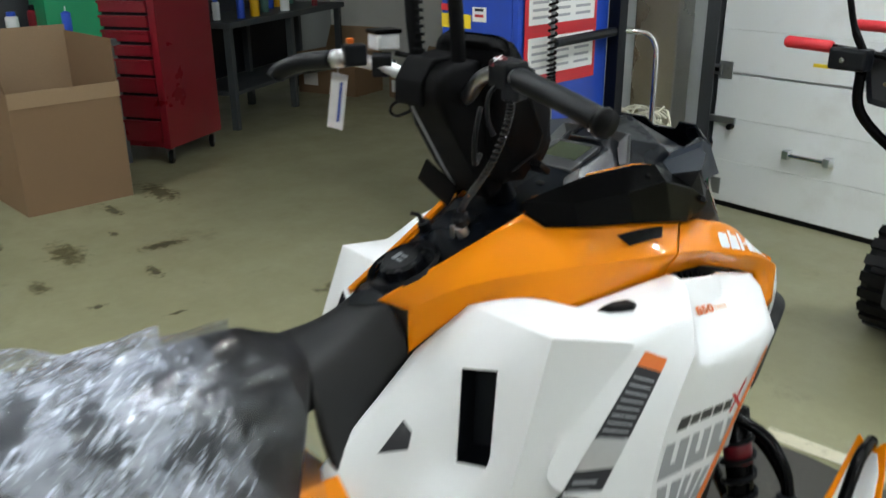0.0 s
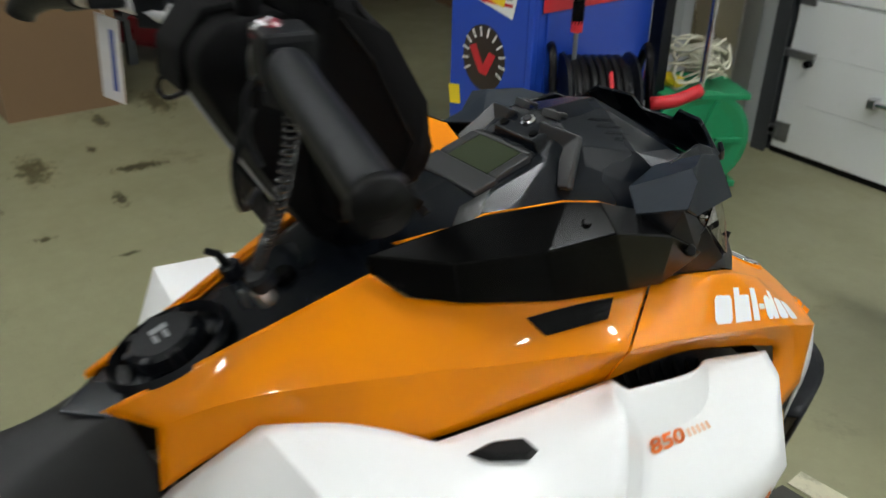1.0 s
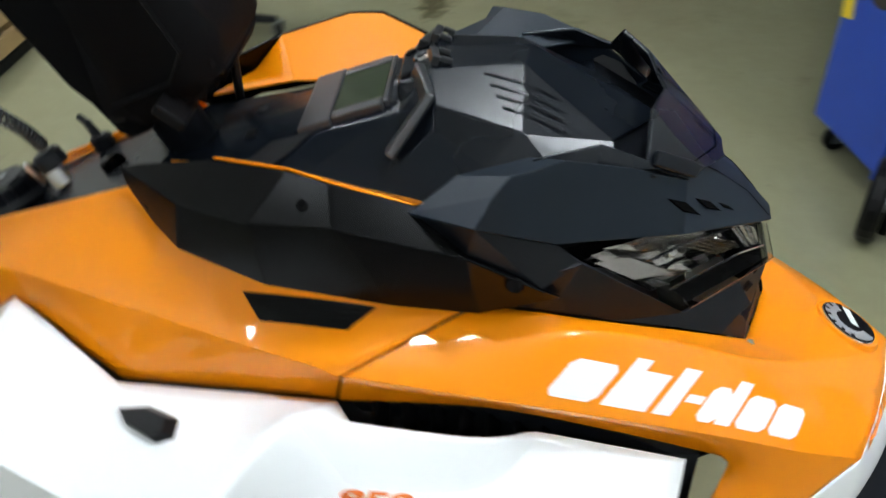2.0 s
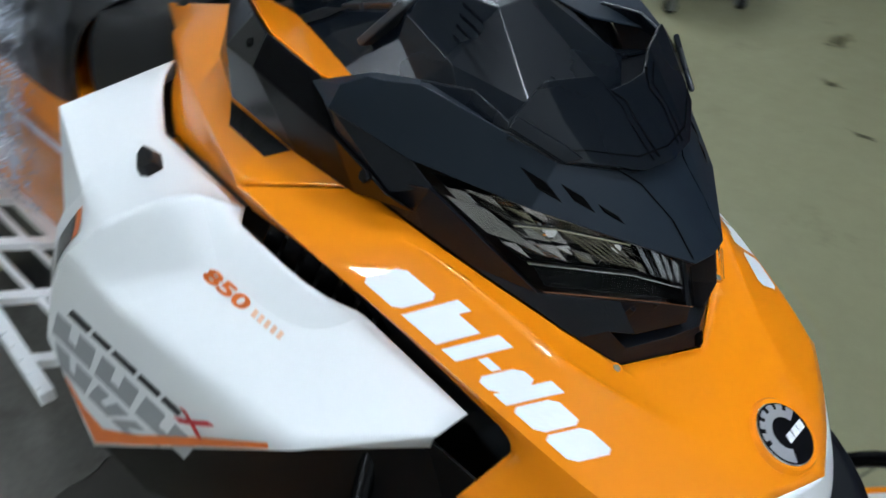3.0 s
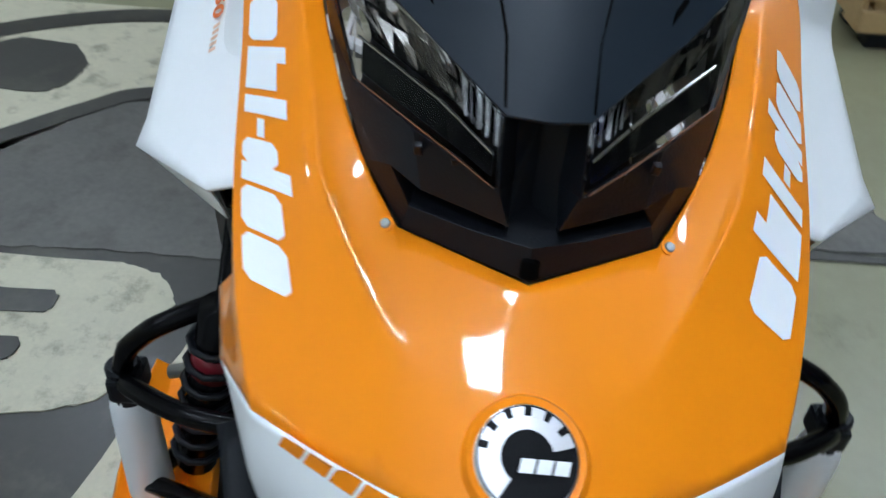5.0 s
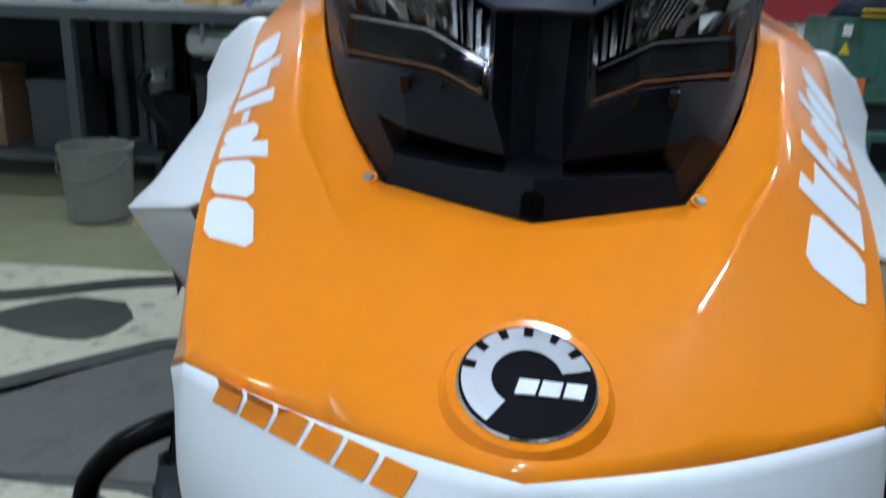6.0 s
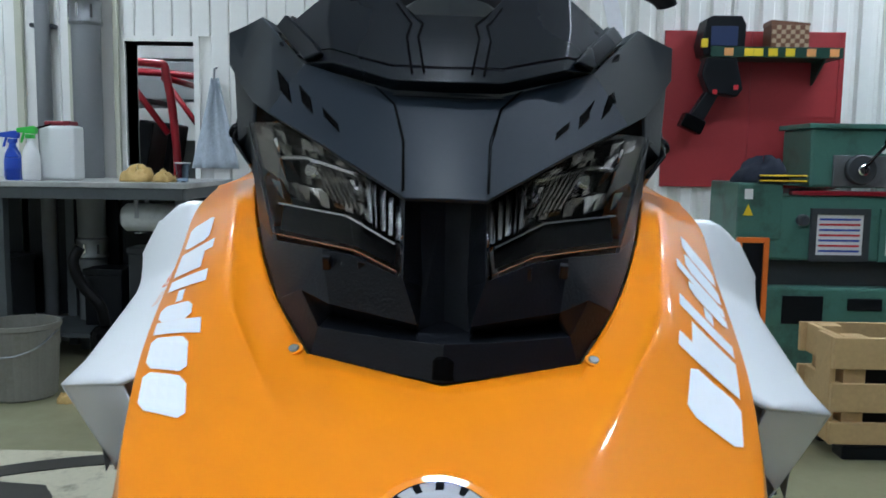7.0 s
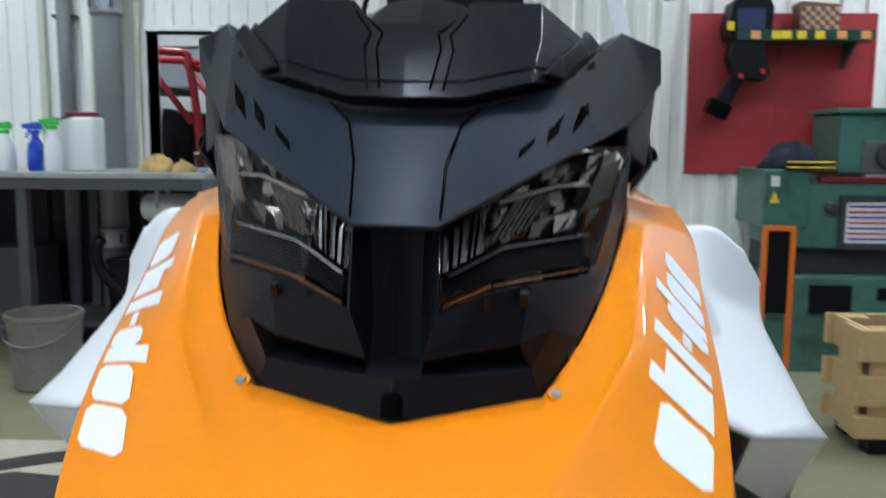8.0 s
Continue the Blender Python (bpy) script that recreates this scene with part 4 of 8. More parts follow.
for s in (1, -1):
    # grooves are near-black strips laid on top, with their shade as colour
    for dx in (0.0, 0.009):
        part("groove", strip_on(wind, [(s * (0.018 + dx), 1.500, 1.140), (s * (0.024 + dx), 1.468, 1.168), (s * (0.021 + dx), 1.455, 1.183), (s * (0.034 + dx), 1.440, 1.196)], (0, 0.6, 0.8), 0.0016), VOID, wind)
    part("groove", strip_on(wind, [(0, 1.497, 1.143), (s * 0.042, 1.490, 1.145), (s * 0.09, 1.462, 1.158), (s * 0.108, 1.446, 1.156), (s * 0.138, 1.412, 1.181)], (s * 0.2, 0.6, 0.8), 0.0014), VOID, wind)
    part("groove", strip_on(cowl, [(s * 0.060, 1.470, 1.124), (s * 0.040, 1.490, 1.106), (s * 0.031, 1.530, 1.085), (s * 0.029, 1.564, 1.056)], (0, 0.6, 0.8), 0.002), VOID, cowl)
    ends = dict(a=(0.101, 1.463, 1.153), b=(0.116, 1.453, 1.149), c=(0.147, 1.408, 1.180), d=(0.138, 1.411, 1.190), m=(0.110, 1.449, 1.164))
    panel(part("end_strip", shell({k: (s * x, y + 0.003, z + 0.003) for k, (x, y, z) in ends.items()}, ["a b m", "b c d m"]), BLACK, wind, "raised strip at the end of the windshield"), 0.006, 0.002)

# dash between the covers
DASH = dict(
    z0=(0, 0.93, 1.115), z1=(0.06, 0.93, 1.115), z2=(0.085, 0.95, 1.125), a0=(0, 1.066, 1.157), a1=(0.066, 1.066, 1.154), a2=(0.100, 1.040, 1.136),
    b0=(0, 1.186, 1.196), b1=(0.066, 1.184, 1.190), q1=(0.086, 1.219, 1.208), q3=(0.096, 1.220, 1.184), q2=(0.114, 1.176, 1.152),
    d0=(0, 1.216, 1.228), d1=(0.045, 1.213, 1.225), f0=(0, 1.310, 1.231), f1=(0.034, 1.300, 1.226), r1=(0.102, 1.298, 1.188), r2=(0.116, 1.268, 1.160),
    h0=(0, 1.440, 1.158), h1=(0.081, 1.384, 1.170), h2=(0.146, 1.388, 1.162), e1=(0.122, 1.335, 1.148), s1=(0.125, 1.100, 1.138), s2=(0.140, 1.160, 1.132), s3=(0.152, 1.220, 1.118), s4=(0.158, 1.310, 1.122), g1=(0.098, 1.110, 1.150),
)
dash = part("dash", shell(DASH, ["z0 z1 a1 a0", "z1 z2 a2 a1", "a0 a1 b1 b0", "a1 g1 b1", "a1 a2 s1 g1", "g1 q2 b1", "g1 s1 s2 q2", "b0 b1 d1 d0", "b1 q2 q3 q1", "b1 q1 d1", "d0 d1 f1 f0", "d1 q1 r1 f1",
    "q1 q3 r2 r1", "q2 s2 s3 r2 q3", "r2 s3 s4 e1", "r1 r2 e1", "f0 f1 h1 h0", "f1 r1 h1", "r1 e1 h2 h1", "e1 s4 h2"], True), BLACK, sled, "black moulded dash")
panel(dash, 0.004, 0.0045, angle=5, segs=3)
GAUGEGREY = mat("grey_gauge_frame", (0.026, 0.027, 0.029), 0.36, var=0.15, scale=9, fine=500, bump=0.05)
gm = frame_m((-0.008, 1.142, 1.181), (1, 0, 0), (0, 1, 0.34))
gauge = part("gauge", new_box((-0.056, -0.040, -0.008), (0.056, 0.040, 0.000), gm, 0.003), BLACKM, dash, "grey framed digital gauge")
part("screen", new_box((-0.043, -0.026, 0.000), (0.043, 0.026, 0.0025), gm), SCREEN, gauge, "unlit grey-green gauge screen")
for x0, y0, x1, y1 in ((-0.058, 0.027, 0.058, 0.033), (-0.066, -0.062, 0.066, -0.027), (-0.062, -0.027, -0.045, 0.027), (0.045, -0.027, 0.062, 0.027)):
    part("gauge_bezel", new_box((x0, y0, -0.012), (x1, y1, 0.0042), gm, 0.003), GAUGEGREY, gauge, "grey moulded bezel")
hub = bmesh.new()
ha = [(0.040, -0.020), (0.046, 0.004), (0.030, 0.026), (-0.030, 0.026), (-0.046, 0.004), (-0.040, -0.020)]
hm = frame_m((0, 1.202, 1.205), (1, 0, 0), (0, 1, 0.45))
lo = [hub.verts.new(hm @ Vector((x * 1.25, y * 1.25, -0.008))) for x, y in ha]
hi = [hub.verts.new(hm @ Vector((x, y, 0.010))) for x, y in ha]
for k in range(6):
    hub.faces.new((lo[k], lo[(k + 1) % 6], hi[(k + 1) % 6], hi[k]))
hub.faces.new(hi)
panel(part("gauge_hub", hub, BLACK, dash, "raised black hub in front of the gauge"), 0, 0.004)
for s in (1, -1):
    plate = dict(a=(0.026, 1.207, 1.222), b=(0.087, 1.221, 1.216), c=(0.119, 1.182, 1.167), d=(0.101, 1.181, 1.162), e=(0.066, 1.210, 1.194), f=(0.032, 1.201, 1.208))
    panel(part("dash_arm", shell({k: (s * x, y, z) for k, (x, y, z) in plate.items()}, ["a b e f", "b c d e"]), GAUGEGREY, dash, "grey moulded arm beside the hub"), 0.010, 0.0025)
    part("gauge_wing", decal(dash, [(s * 0.062, 1.060, 1.15), (s * 0.062, 1.105, 1.16), (s * 0.096, 1.060, 1.145), (s * 0.088, 1.030, 1.14)], [[(0, 0), (1, 0), (1, 1), (0, 1)]], (s * 0.1, -0.2, 1), 0.003, 4, 0.003), GAUGEGREY, dash, "grey moulded wing beside the gauge")
    part("clip", joined(new_box((-0.013, -0.004, 0.0), (0.013, 0.004, 0.010), pose(s * 0.030, 1.214, 1.226, -20, 0, s * 8), 0.0015), new_box((-0.013, 0.004, 0.006), (-0.007, 0.016, 0.011), pose(s * 0.030, 1.214, 1.226, -20, 0, s * 8), 0.0015), new_box((0.007, 0.004, 0.006), (0.013, 0.016, 0.011), pose(s * 0.030, 1.214, 1.226, -20, 0, s * 8), 0.0015)), GAUGEGREY, dash, "small grey clip")
    part("dash_button", new_box((-0.009, -0.006, 0), (0.009, 0.006, 0.004), frame_m((s * 0.03, 1.030, 1.142), (1, 0, 0), (0, 1, 0.25)), 0.0015), RUBBER, dash)
    part("hub_screw", new_disc(hm @ Vector((s * 0.030, -0.010, 0.012)), (0, -0.4, 0.9), 0.006, 0.004, 14, 0.001), BLACKG, dash)
    for k in range(4):
        part("bonnet_rib", decal(dash, [(s * (0.045 + 0.011 * k), 1.262 + 0.006 * k, 1.22 - 0.006 * k), (s * (0.0475 + 0.011 * k), 1.262 + 0.006 * k, 1.22 - 0.006 * k), (s * (0.0605 + 0.011 * k), 1.335 + 0.003 * k, 1.20 - 0.006 * k), (s * (0.058 + 0.011 * k), 1.335 + 0.003 * k, 1.20 - 0.006 * k)], [[(0, 0), (1, 0), (1, 1), (0, 1)]], (s * 0.35, 0.25, 0.9), 0.0016, 4, 0.002), BLACK, dash)
emblem = part("emblem", new_disc(hm @ Vector((0, 0.006, 0.0135)), (0, -0.4, 0.9), 0.0105, 0.006, 20, 0.002), CHROME, dash, "small chrome emblem")
part("emblem_core", new_disc(hm @ Vector((0, 0.006, 0.0150)), (0, -0.4, 0.9), 0.0055, 0.003, 16), DECBLACK, emblem)

# headlight surround and bumper lip
SUR = dict(
    i0=(0, 1.588, 0.933), i1=(0.096, 1.545, 0.940), i2=(0.126, 1.508, 0.973), i3=(0.148, 1.455, 1.001), i4=(0.166, 1.395, 1.023), i5=(0.184, 1.325, 1.049), i6=(0.188, 1.262, 1.062),
    y0=(0, 1.580, 0.957), y1=(0.040, 1.567, 0.958), y2=(0.090, 1.545, 0.960), pa=(0.018, 1.552, 0.960), pb=(0.085, 1.520, 0.964), py=(0.018, 1.572, 0.958),
    ba=(0.018, 1.572, 0.968), bb=(0.082, 1.548, 0.977), bc=(0.105, 1.530, 0.984),
    h1=(0.028, 1.574, 0.999), h2=(0.062, 1.552, 1.010), h3=(0.090, 1.527, 1.013), h4=(0.139, 1.462, 1.012), h5=(0.184, 1.352, 1.104), h6=(0.206, 1.300, 1.100), tv=(0.028, 1.556, 1.050), cv=(0.018, 1.545, 1.05), ch=(0.016, 1.548, 0.99), cl=(0.018, 1.560, 0.962), k0=(0, 1.540, 0.965), kt=(0, 1.540, 1.05),
)
sur = part("headlight_surround", shell(SUR, ["i0 i1 y2 y1 y0", "y0 y1 py", "y1 y2 pb pa py", "pa pb bb ba", "i1 i2 bc y2", "y2 bc bb pb", "bb bc i2 h3", "ba bb h3 h2 h1", "i2 i3 h4 h3", "i3 i4 h4", "i4 i5 h5 h4", "i5 i6 h6 h5",
                                             "ba h1 ch cl", "h1 tv cv ch", "y0 py cl k0", "k0 cl ch cv kt"], True), BLACKM, sled, "matte black headlight surround")
panel(sur, 0.004, 0.006, angle=10, segs=3)
# near-black tube drawn for the shade of the notch
part("lip_notch", new_tube([(0, 1.580, 0.934), (0, 1.578, 0.945), (0, 1.572, 0.950)], [0.009, 0.008, 0.004], 10), VOID, sur)
for s in (1, -1):
    for x in (0.058, 0.085):
        part("drain_tab", new_box((-0.003, -0.002, -0.007), (0.003, 0.003, 0.004), pose(s * x, 1.574 - x * 0.42, 1.001 + 0.06 * x, -25, 0, 0), 0.001), BLACKM, sur)

# headlights: clear lens over a faceted reflector
LAMP = dict(a=(0.030, 1.579, 1.003), b=(0.062, 1.557, 1.015), c=(0.139, 1.467, 1.017), d=(0.183, 1.354, 1.107), e=(0.14, 1.419, 1.105), f=(0.09, 1.489, 1.082), g=(0.029, 1.563, 1.046), h=(0.055, 1.5427, 1.062))
SEAL = mat("amber_seal", (0.16, 0.06, 0.02), 0.4)
FLUTE = mat("pale_chrome", (0.66, 0.67, 0.68), 0.22, 1.0, var=0.15, scale=30)
SMOKE = mat("smoked_chrome", (0.47, 0.45, 0.42), 0.16, 1.0, var=0.2, scale=30, rough_var=0.06)
for s in (1, -1):
    def at(a, b, back=0.0):
        """a: inner to outer end of the lamp, b: bottom to top, back: depth behind the lens."""
        lo = bilinear([Vector(LAMP["a"]), Vector(LAMP["b"]), Vector(LAMP["c"]), Vector(LAMP["c"])], min(a * 3, 1), 0) if a < 0.3333 else Vector(LAMP["b"]).lerp(Vector(LAMP["c"]), (a - 0.3333) / 0.6667)
        hi = Vector(LAMP["g"]).lerp(Vector(LAMP["f"]), a / 0.45) if a < 0.45 else Vector(LAMP["f"]).lerp(Vector(LAMP["d"]), (a - 0.45) / 0.55)
        p = lo.lerp(hi, b) + Vector((-0.35, -0.9, 0.1)) * back
        return Vector((s * p.x, p.y, p.z))

    lamp = part("headlight", shell({k: (x * s, y, z) for k, (x, y, z) in LAMP.items()}, ["a b h g", "b f h", "b c e f", "c d e"]), LENS, sled, "clear headlight lens")
    lamp.visible_shadow = False
    lamp.modifiers.new("thickness", "SOLIDIFY").thickness = 0.002
    bm = bmesh.new()
    rnd = random.Random(11)
    cuts = [0.28, 0.34, 0.41, 0.47, 0.56, 0.63, 0.70, 0.79, 0.88, 0.95]
    levels = [0.30, 0.46, 0.66, 0.84, 0.97]
    for a0, a1 in zip(cuts[:-1], cuts[1:]):
        for b0, b1 in zip(levels[:-1], levels[1:]):
            mid = math.sin(math.pi * (a0 + a1) / 2) * math.sin(math.pi * (b0 + b1 - 0.5) / 1.6)
            d = [0.010 + 0.020 * max(mid, 0) + rnd.uniform(-0.005, 0.005) for k in range(4)]
            bm.faces.new([bm.verts.new(at(a, b, e)) for a, b, e in ((a0, b0, d[0]), (a1, b0, d[1]), (a1, b1, d[2]), (a0, b1, d[3]))])
    part("reflector", bm, SMOKE, lamp, "faceted smoky reflector")
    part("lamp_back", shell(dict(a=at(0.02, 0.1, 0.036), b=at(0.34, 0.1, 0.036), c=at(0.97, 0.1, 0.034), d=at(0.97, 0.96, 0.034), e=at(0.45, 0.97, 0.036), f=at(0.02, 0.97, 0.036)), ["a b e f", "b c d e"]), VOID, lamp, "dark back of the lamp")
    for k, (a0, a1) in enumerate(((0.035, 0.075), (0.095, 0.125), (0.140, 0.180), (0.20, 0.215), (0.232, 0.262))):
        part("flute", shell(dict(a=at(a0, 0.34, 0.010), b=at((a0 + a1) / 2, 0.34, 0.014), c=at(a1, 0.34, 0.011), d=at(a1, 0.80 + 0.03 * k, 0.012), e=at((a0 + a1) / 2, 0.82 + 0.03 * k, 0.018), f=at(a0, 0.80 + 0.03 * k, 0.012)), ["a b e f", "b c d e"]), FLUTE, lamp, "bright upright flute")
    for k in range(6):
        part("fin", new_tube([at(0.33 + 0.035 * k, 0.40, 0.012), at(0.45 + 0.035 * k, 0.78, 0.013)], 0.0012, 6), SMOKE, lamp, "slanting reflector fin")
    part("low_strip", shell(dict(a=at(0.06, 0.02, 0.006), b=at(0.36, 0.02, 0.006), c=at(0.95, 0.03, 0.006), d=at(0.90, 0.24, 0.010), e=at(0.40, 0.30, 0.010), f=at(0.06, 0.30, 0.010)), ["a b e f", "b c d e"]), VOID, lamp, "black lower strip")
    for a0, b0, r in ((0.40, 0.62, 0.007), (0.66, 0.66, 0.008)):
        part("bulb_cap", new_disc(at(a0, b0, 0.016), (s * 0.55, 0.75, 0.35), r, 0.008, 20, 0.002), CHROME, lamp, "round chrome bulb cap")
    part("chrome_line", new_tube([at(0.06, 0.31, 0.007), at(0.40, 0.31, 0.008), at(0.92, 0.25, 0.008)], 0.0012, 6), CHROME, lamp)
    part("chrome_line", new_tube([at(0.30, 0.90, 0.006), at(0.62, 0.80, 0.006), at(0.80, 0.72, 0.006)], 0.002, 6), CHROME, lamp)
    part("side_reflector", shell(dict(a=at(0.80, 0.45, 0.006), b=at(0.97, 0.55, 0.006), c=at(0.985, 0.9, 0.006), d=at(0.86, 0.85, 0.006)), ["a b c d"]), SMOKE, lamp)
    part("seal_line", new_tube([at(0.02, 0.01, -0.001), at(0.3333, 0.005, -0.001), at(0.99, 0.01, -0.001)], 0.0005, 6), SEAL, lamp, "thin amber seal line")

# nose badge: black disc with a silver toothed arc, plain bars for its letters
bn = Vector((0, 0.40, 0.92)).normalized()
seen_hood = surface_of(hood)
bc = lay(seen_hood, Vector((0, 1.700, 0.887)), bn, 0.0)
bu, bv = Vector((-1, 0, 0)), bn.cross(Vector((-1, 0, 0)))
ring = bmesh.new()
for r0, r1, h0, h1 in ((0.0445, 0.0395, -0.004, 0.0030), (0.0395, 0.0348, 0.0030, 0.002)):
    a = [ring.verts.new(bc + bn * h0 + r0 * (math.cos(t) * bu + math.sin(t) * bv)) for t in (2 * math.pi * k / 48 for k in range(48))]
    b = [ring.verts.new(bc + bn * h1 + r1 * (math.cos(t) * bu + math.sin(t) * bv)) for t in (2 * math.pi * k / 48 for k in range(48))]
    for k in range(48):
        ring.faces.new((a[k], a[(k + 1) % 48], b[(k + 1) % 48], b[k]))
part("badge_rim", ring, ORANGE, hood, "raised orange rim", True)
BADGEB = mat("badge_black", (0.004, 0.004, 0.005), 0.35, spec=0.06)
SILVER = mat("silver_print", (0.50, 0.50, 0.52), 0.35, 0.5, var=0.04)
badge = part("badge", new_disc(bc + bn * 0.004, bn, 0.0350, 0.008, 48, 0.0010), CHROME, hood, "round nose badge with a chrome edge")
part("badge_face", new_disc(bc + bn * 0.0046, bn, 0.0335, 0.003, 48), BADGEB, badge, "glossy black badge face")
arc = bmesh.new()


def arc_piece(r0, r1, t0, t1, n=10):
    a = [arc.verts.new(bc + bn * 0.0052 + r0 * (math.cos(radians(t0 + (t1 - t0) * k / n)) * bu + math.sin(radians(t0 + (t1 - t0) * k / n)) * bv)) for k in range(n + 1)]
    b = [arc.verts.new(bc + bn * 0.0052 + r1 * (math.cos(radians(t0 + (t1 - t0) * k / n)) * bu + math.sin(radians(t0 + (t1 - t0) * k / n)) * bv)) for k in range(n + 1)]
    for k in range(n):
        arc.faces.new((a[k], a[k + 1], b[k + 1], b[k]))


arc_piece(0.0175, 0.0262, 15, 235, 30)
for k in range(6):
    arc_piece(0.0262, 0.0322, 16 + 26 * k, 33 + 26 * k, 4)
arc_piece(0.0262, 0.0322, 172, 235, 10)
bmesh.ops.remove_doubles(arc, verts=arc.verts[:], dist=0.0008)
part("badge_arc", arc, SILVER, badge, "silver toothed arc")
for k in range(3):
    part("badge_bar", on_plane(bc + bn * 0.0048, bu, bv, [rect(-0.006 + 0.0115 * k, -0.010, 0.0038 + 0.0115 * k, -0.001, 0.25)], 0.0008), DECWHITE, badge)

# hood screws in small pockets
for s in (1, -1):
    p = lay(seen_hood, Vector((s * 0.107, 1.548, 0.945)), Vector((0, 0.3, 0.95)), 0.0)
    part("screw_pocket", new_disc(p + Vector((0, 0, 0.0002)), (s * 0.1, 0.40, 0.91), 0.0066, 0.002, 18), ORANGE, hood)
    part("screw", new_disc(p + Vector((0, 0.0006, 0.0014)), (s * 0.1, 0.40, 0.91), 0.0042, 0.003, 16, 0.001), STEEL, hood, "steel hood screw")

# white lettering on the hood as plain blocks with the outline of each character
RL, FL, FU, RU = (0.246, 1.319, 1.004), (0.205, 1.572, 0.905), (0.158, 1.588, 0.915), (0.199, 1.335, 1.014)


def bars(glyphs, slant):
    out = []
    for a0, a1, b0, b1 in glyphs:
        out.append([(a0 + slant * b0, b0), (a1 + slant * b0, b0), (a1 + slant * b1, b1), (a0 + slant * b1, b1)])
    return out


def rounded(a0, a1, b0, b1, c=0.022, d=0.12):
    """A block with cut corners, as three four-sided pieces (bottom, middle, top)."""
    return [[(a0 + c, b0), (a1 - c, b0), (a1, b0 + d), (a0, b0 + d)], [(a0, b0 + d), (a1, b0 + d), (a1, b1 - d), (a0, b1 - d)], [(a0, b1 - d), (a1, b1 - d), (a1 - c, b1), (a0 + c, b1)]]


BLOCKS = rounded(0.0, 0.178, 0, 0.78)
BLOCKS += bars([(0.205, 0.268, 0, 1.0), (0.268, 0.372, 0, 0.78), (0.398, 0.465, 0, 1.0), (0.480, 0.545, 0.33, 0.50)], 0)
BLOCKS += rounded(0.555, 0.640, 0, 0.78) + bars([(0.640, 0.702, 0, 1.0)], 0)
BLOCKS += rounded(0.716, 0.848, 0, 0.78) + rounded(0.862, 1.0, 0, 0.78)


def slanted(shapes, slant):
    return [[(a + slant * b, b) for a, b in q] for q in shapes]


part("lettering", decal(hood, [RL, FL, FU, RU], slanted(BLOCKS, 0.06), (0.45, 0.35, 0.82), 0.001, 3), DECWHITE, hood, "white lettering shown as plain blocks")
LF, LR = Vector((-0.195, 1.591, 0.898)), Vector((-0.246, 1.366, 0.995))
LI = Vector((0.048, -0.012, 0.020))
part("lettering", decal(hood, [LF, LR, LR + LI, LF + LI], slanted(BLOCKS, 0.03), (-0.45, 0.35, 0.82), 0.001, 3), DECWHITE, hood, "white lettering shown as plain blocks")
part("lettering", decal(nose, [(0.168, 1.68, 0.851), (0.052, 1.745, 0.844), (0.052, 1.740, 0.866), (0.168, 1.675, 0.873)], bars([(0.0 + 0.165 * k, 0.140 + 0.165 * k, 0.05, 0.72) for k in range(6)], 0.08), (0.2, 0.9, 0.4), 0.001, 3), ORANGE, nose, "orange lettering shown as plain bars")

PALEDEC = mat("faint_orange_decal", (0.78, 0.50, 0.34), 0.4, var=0.04)
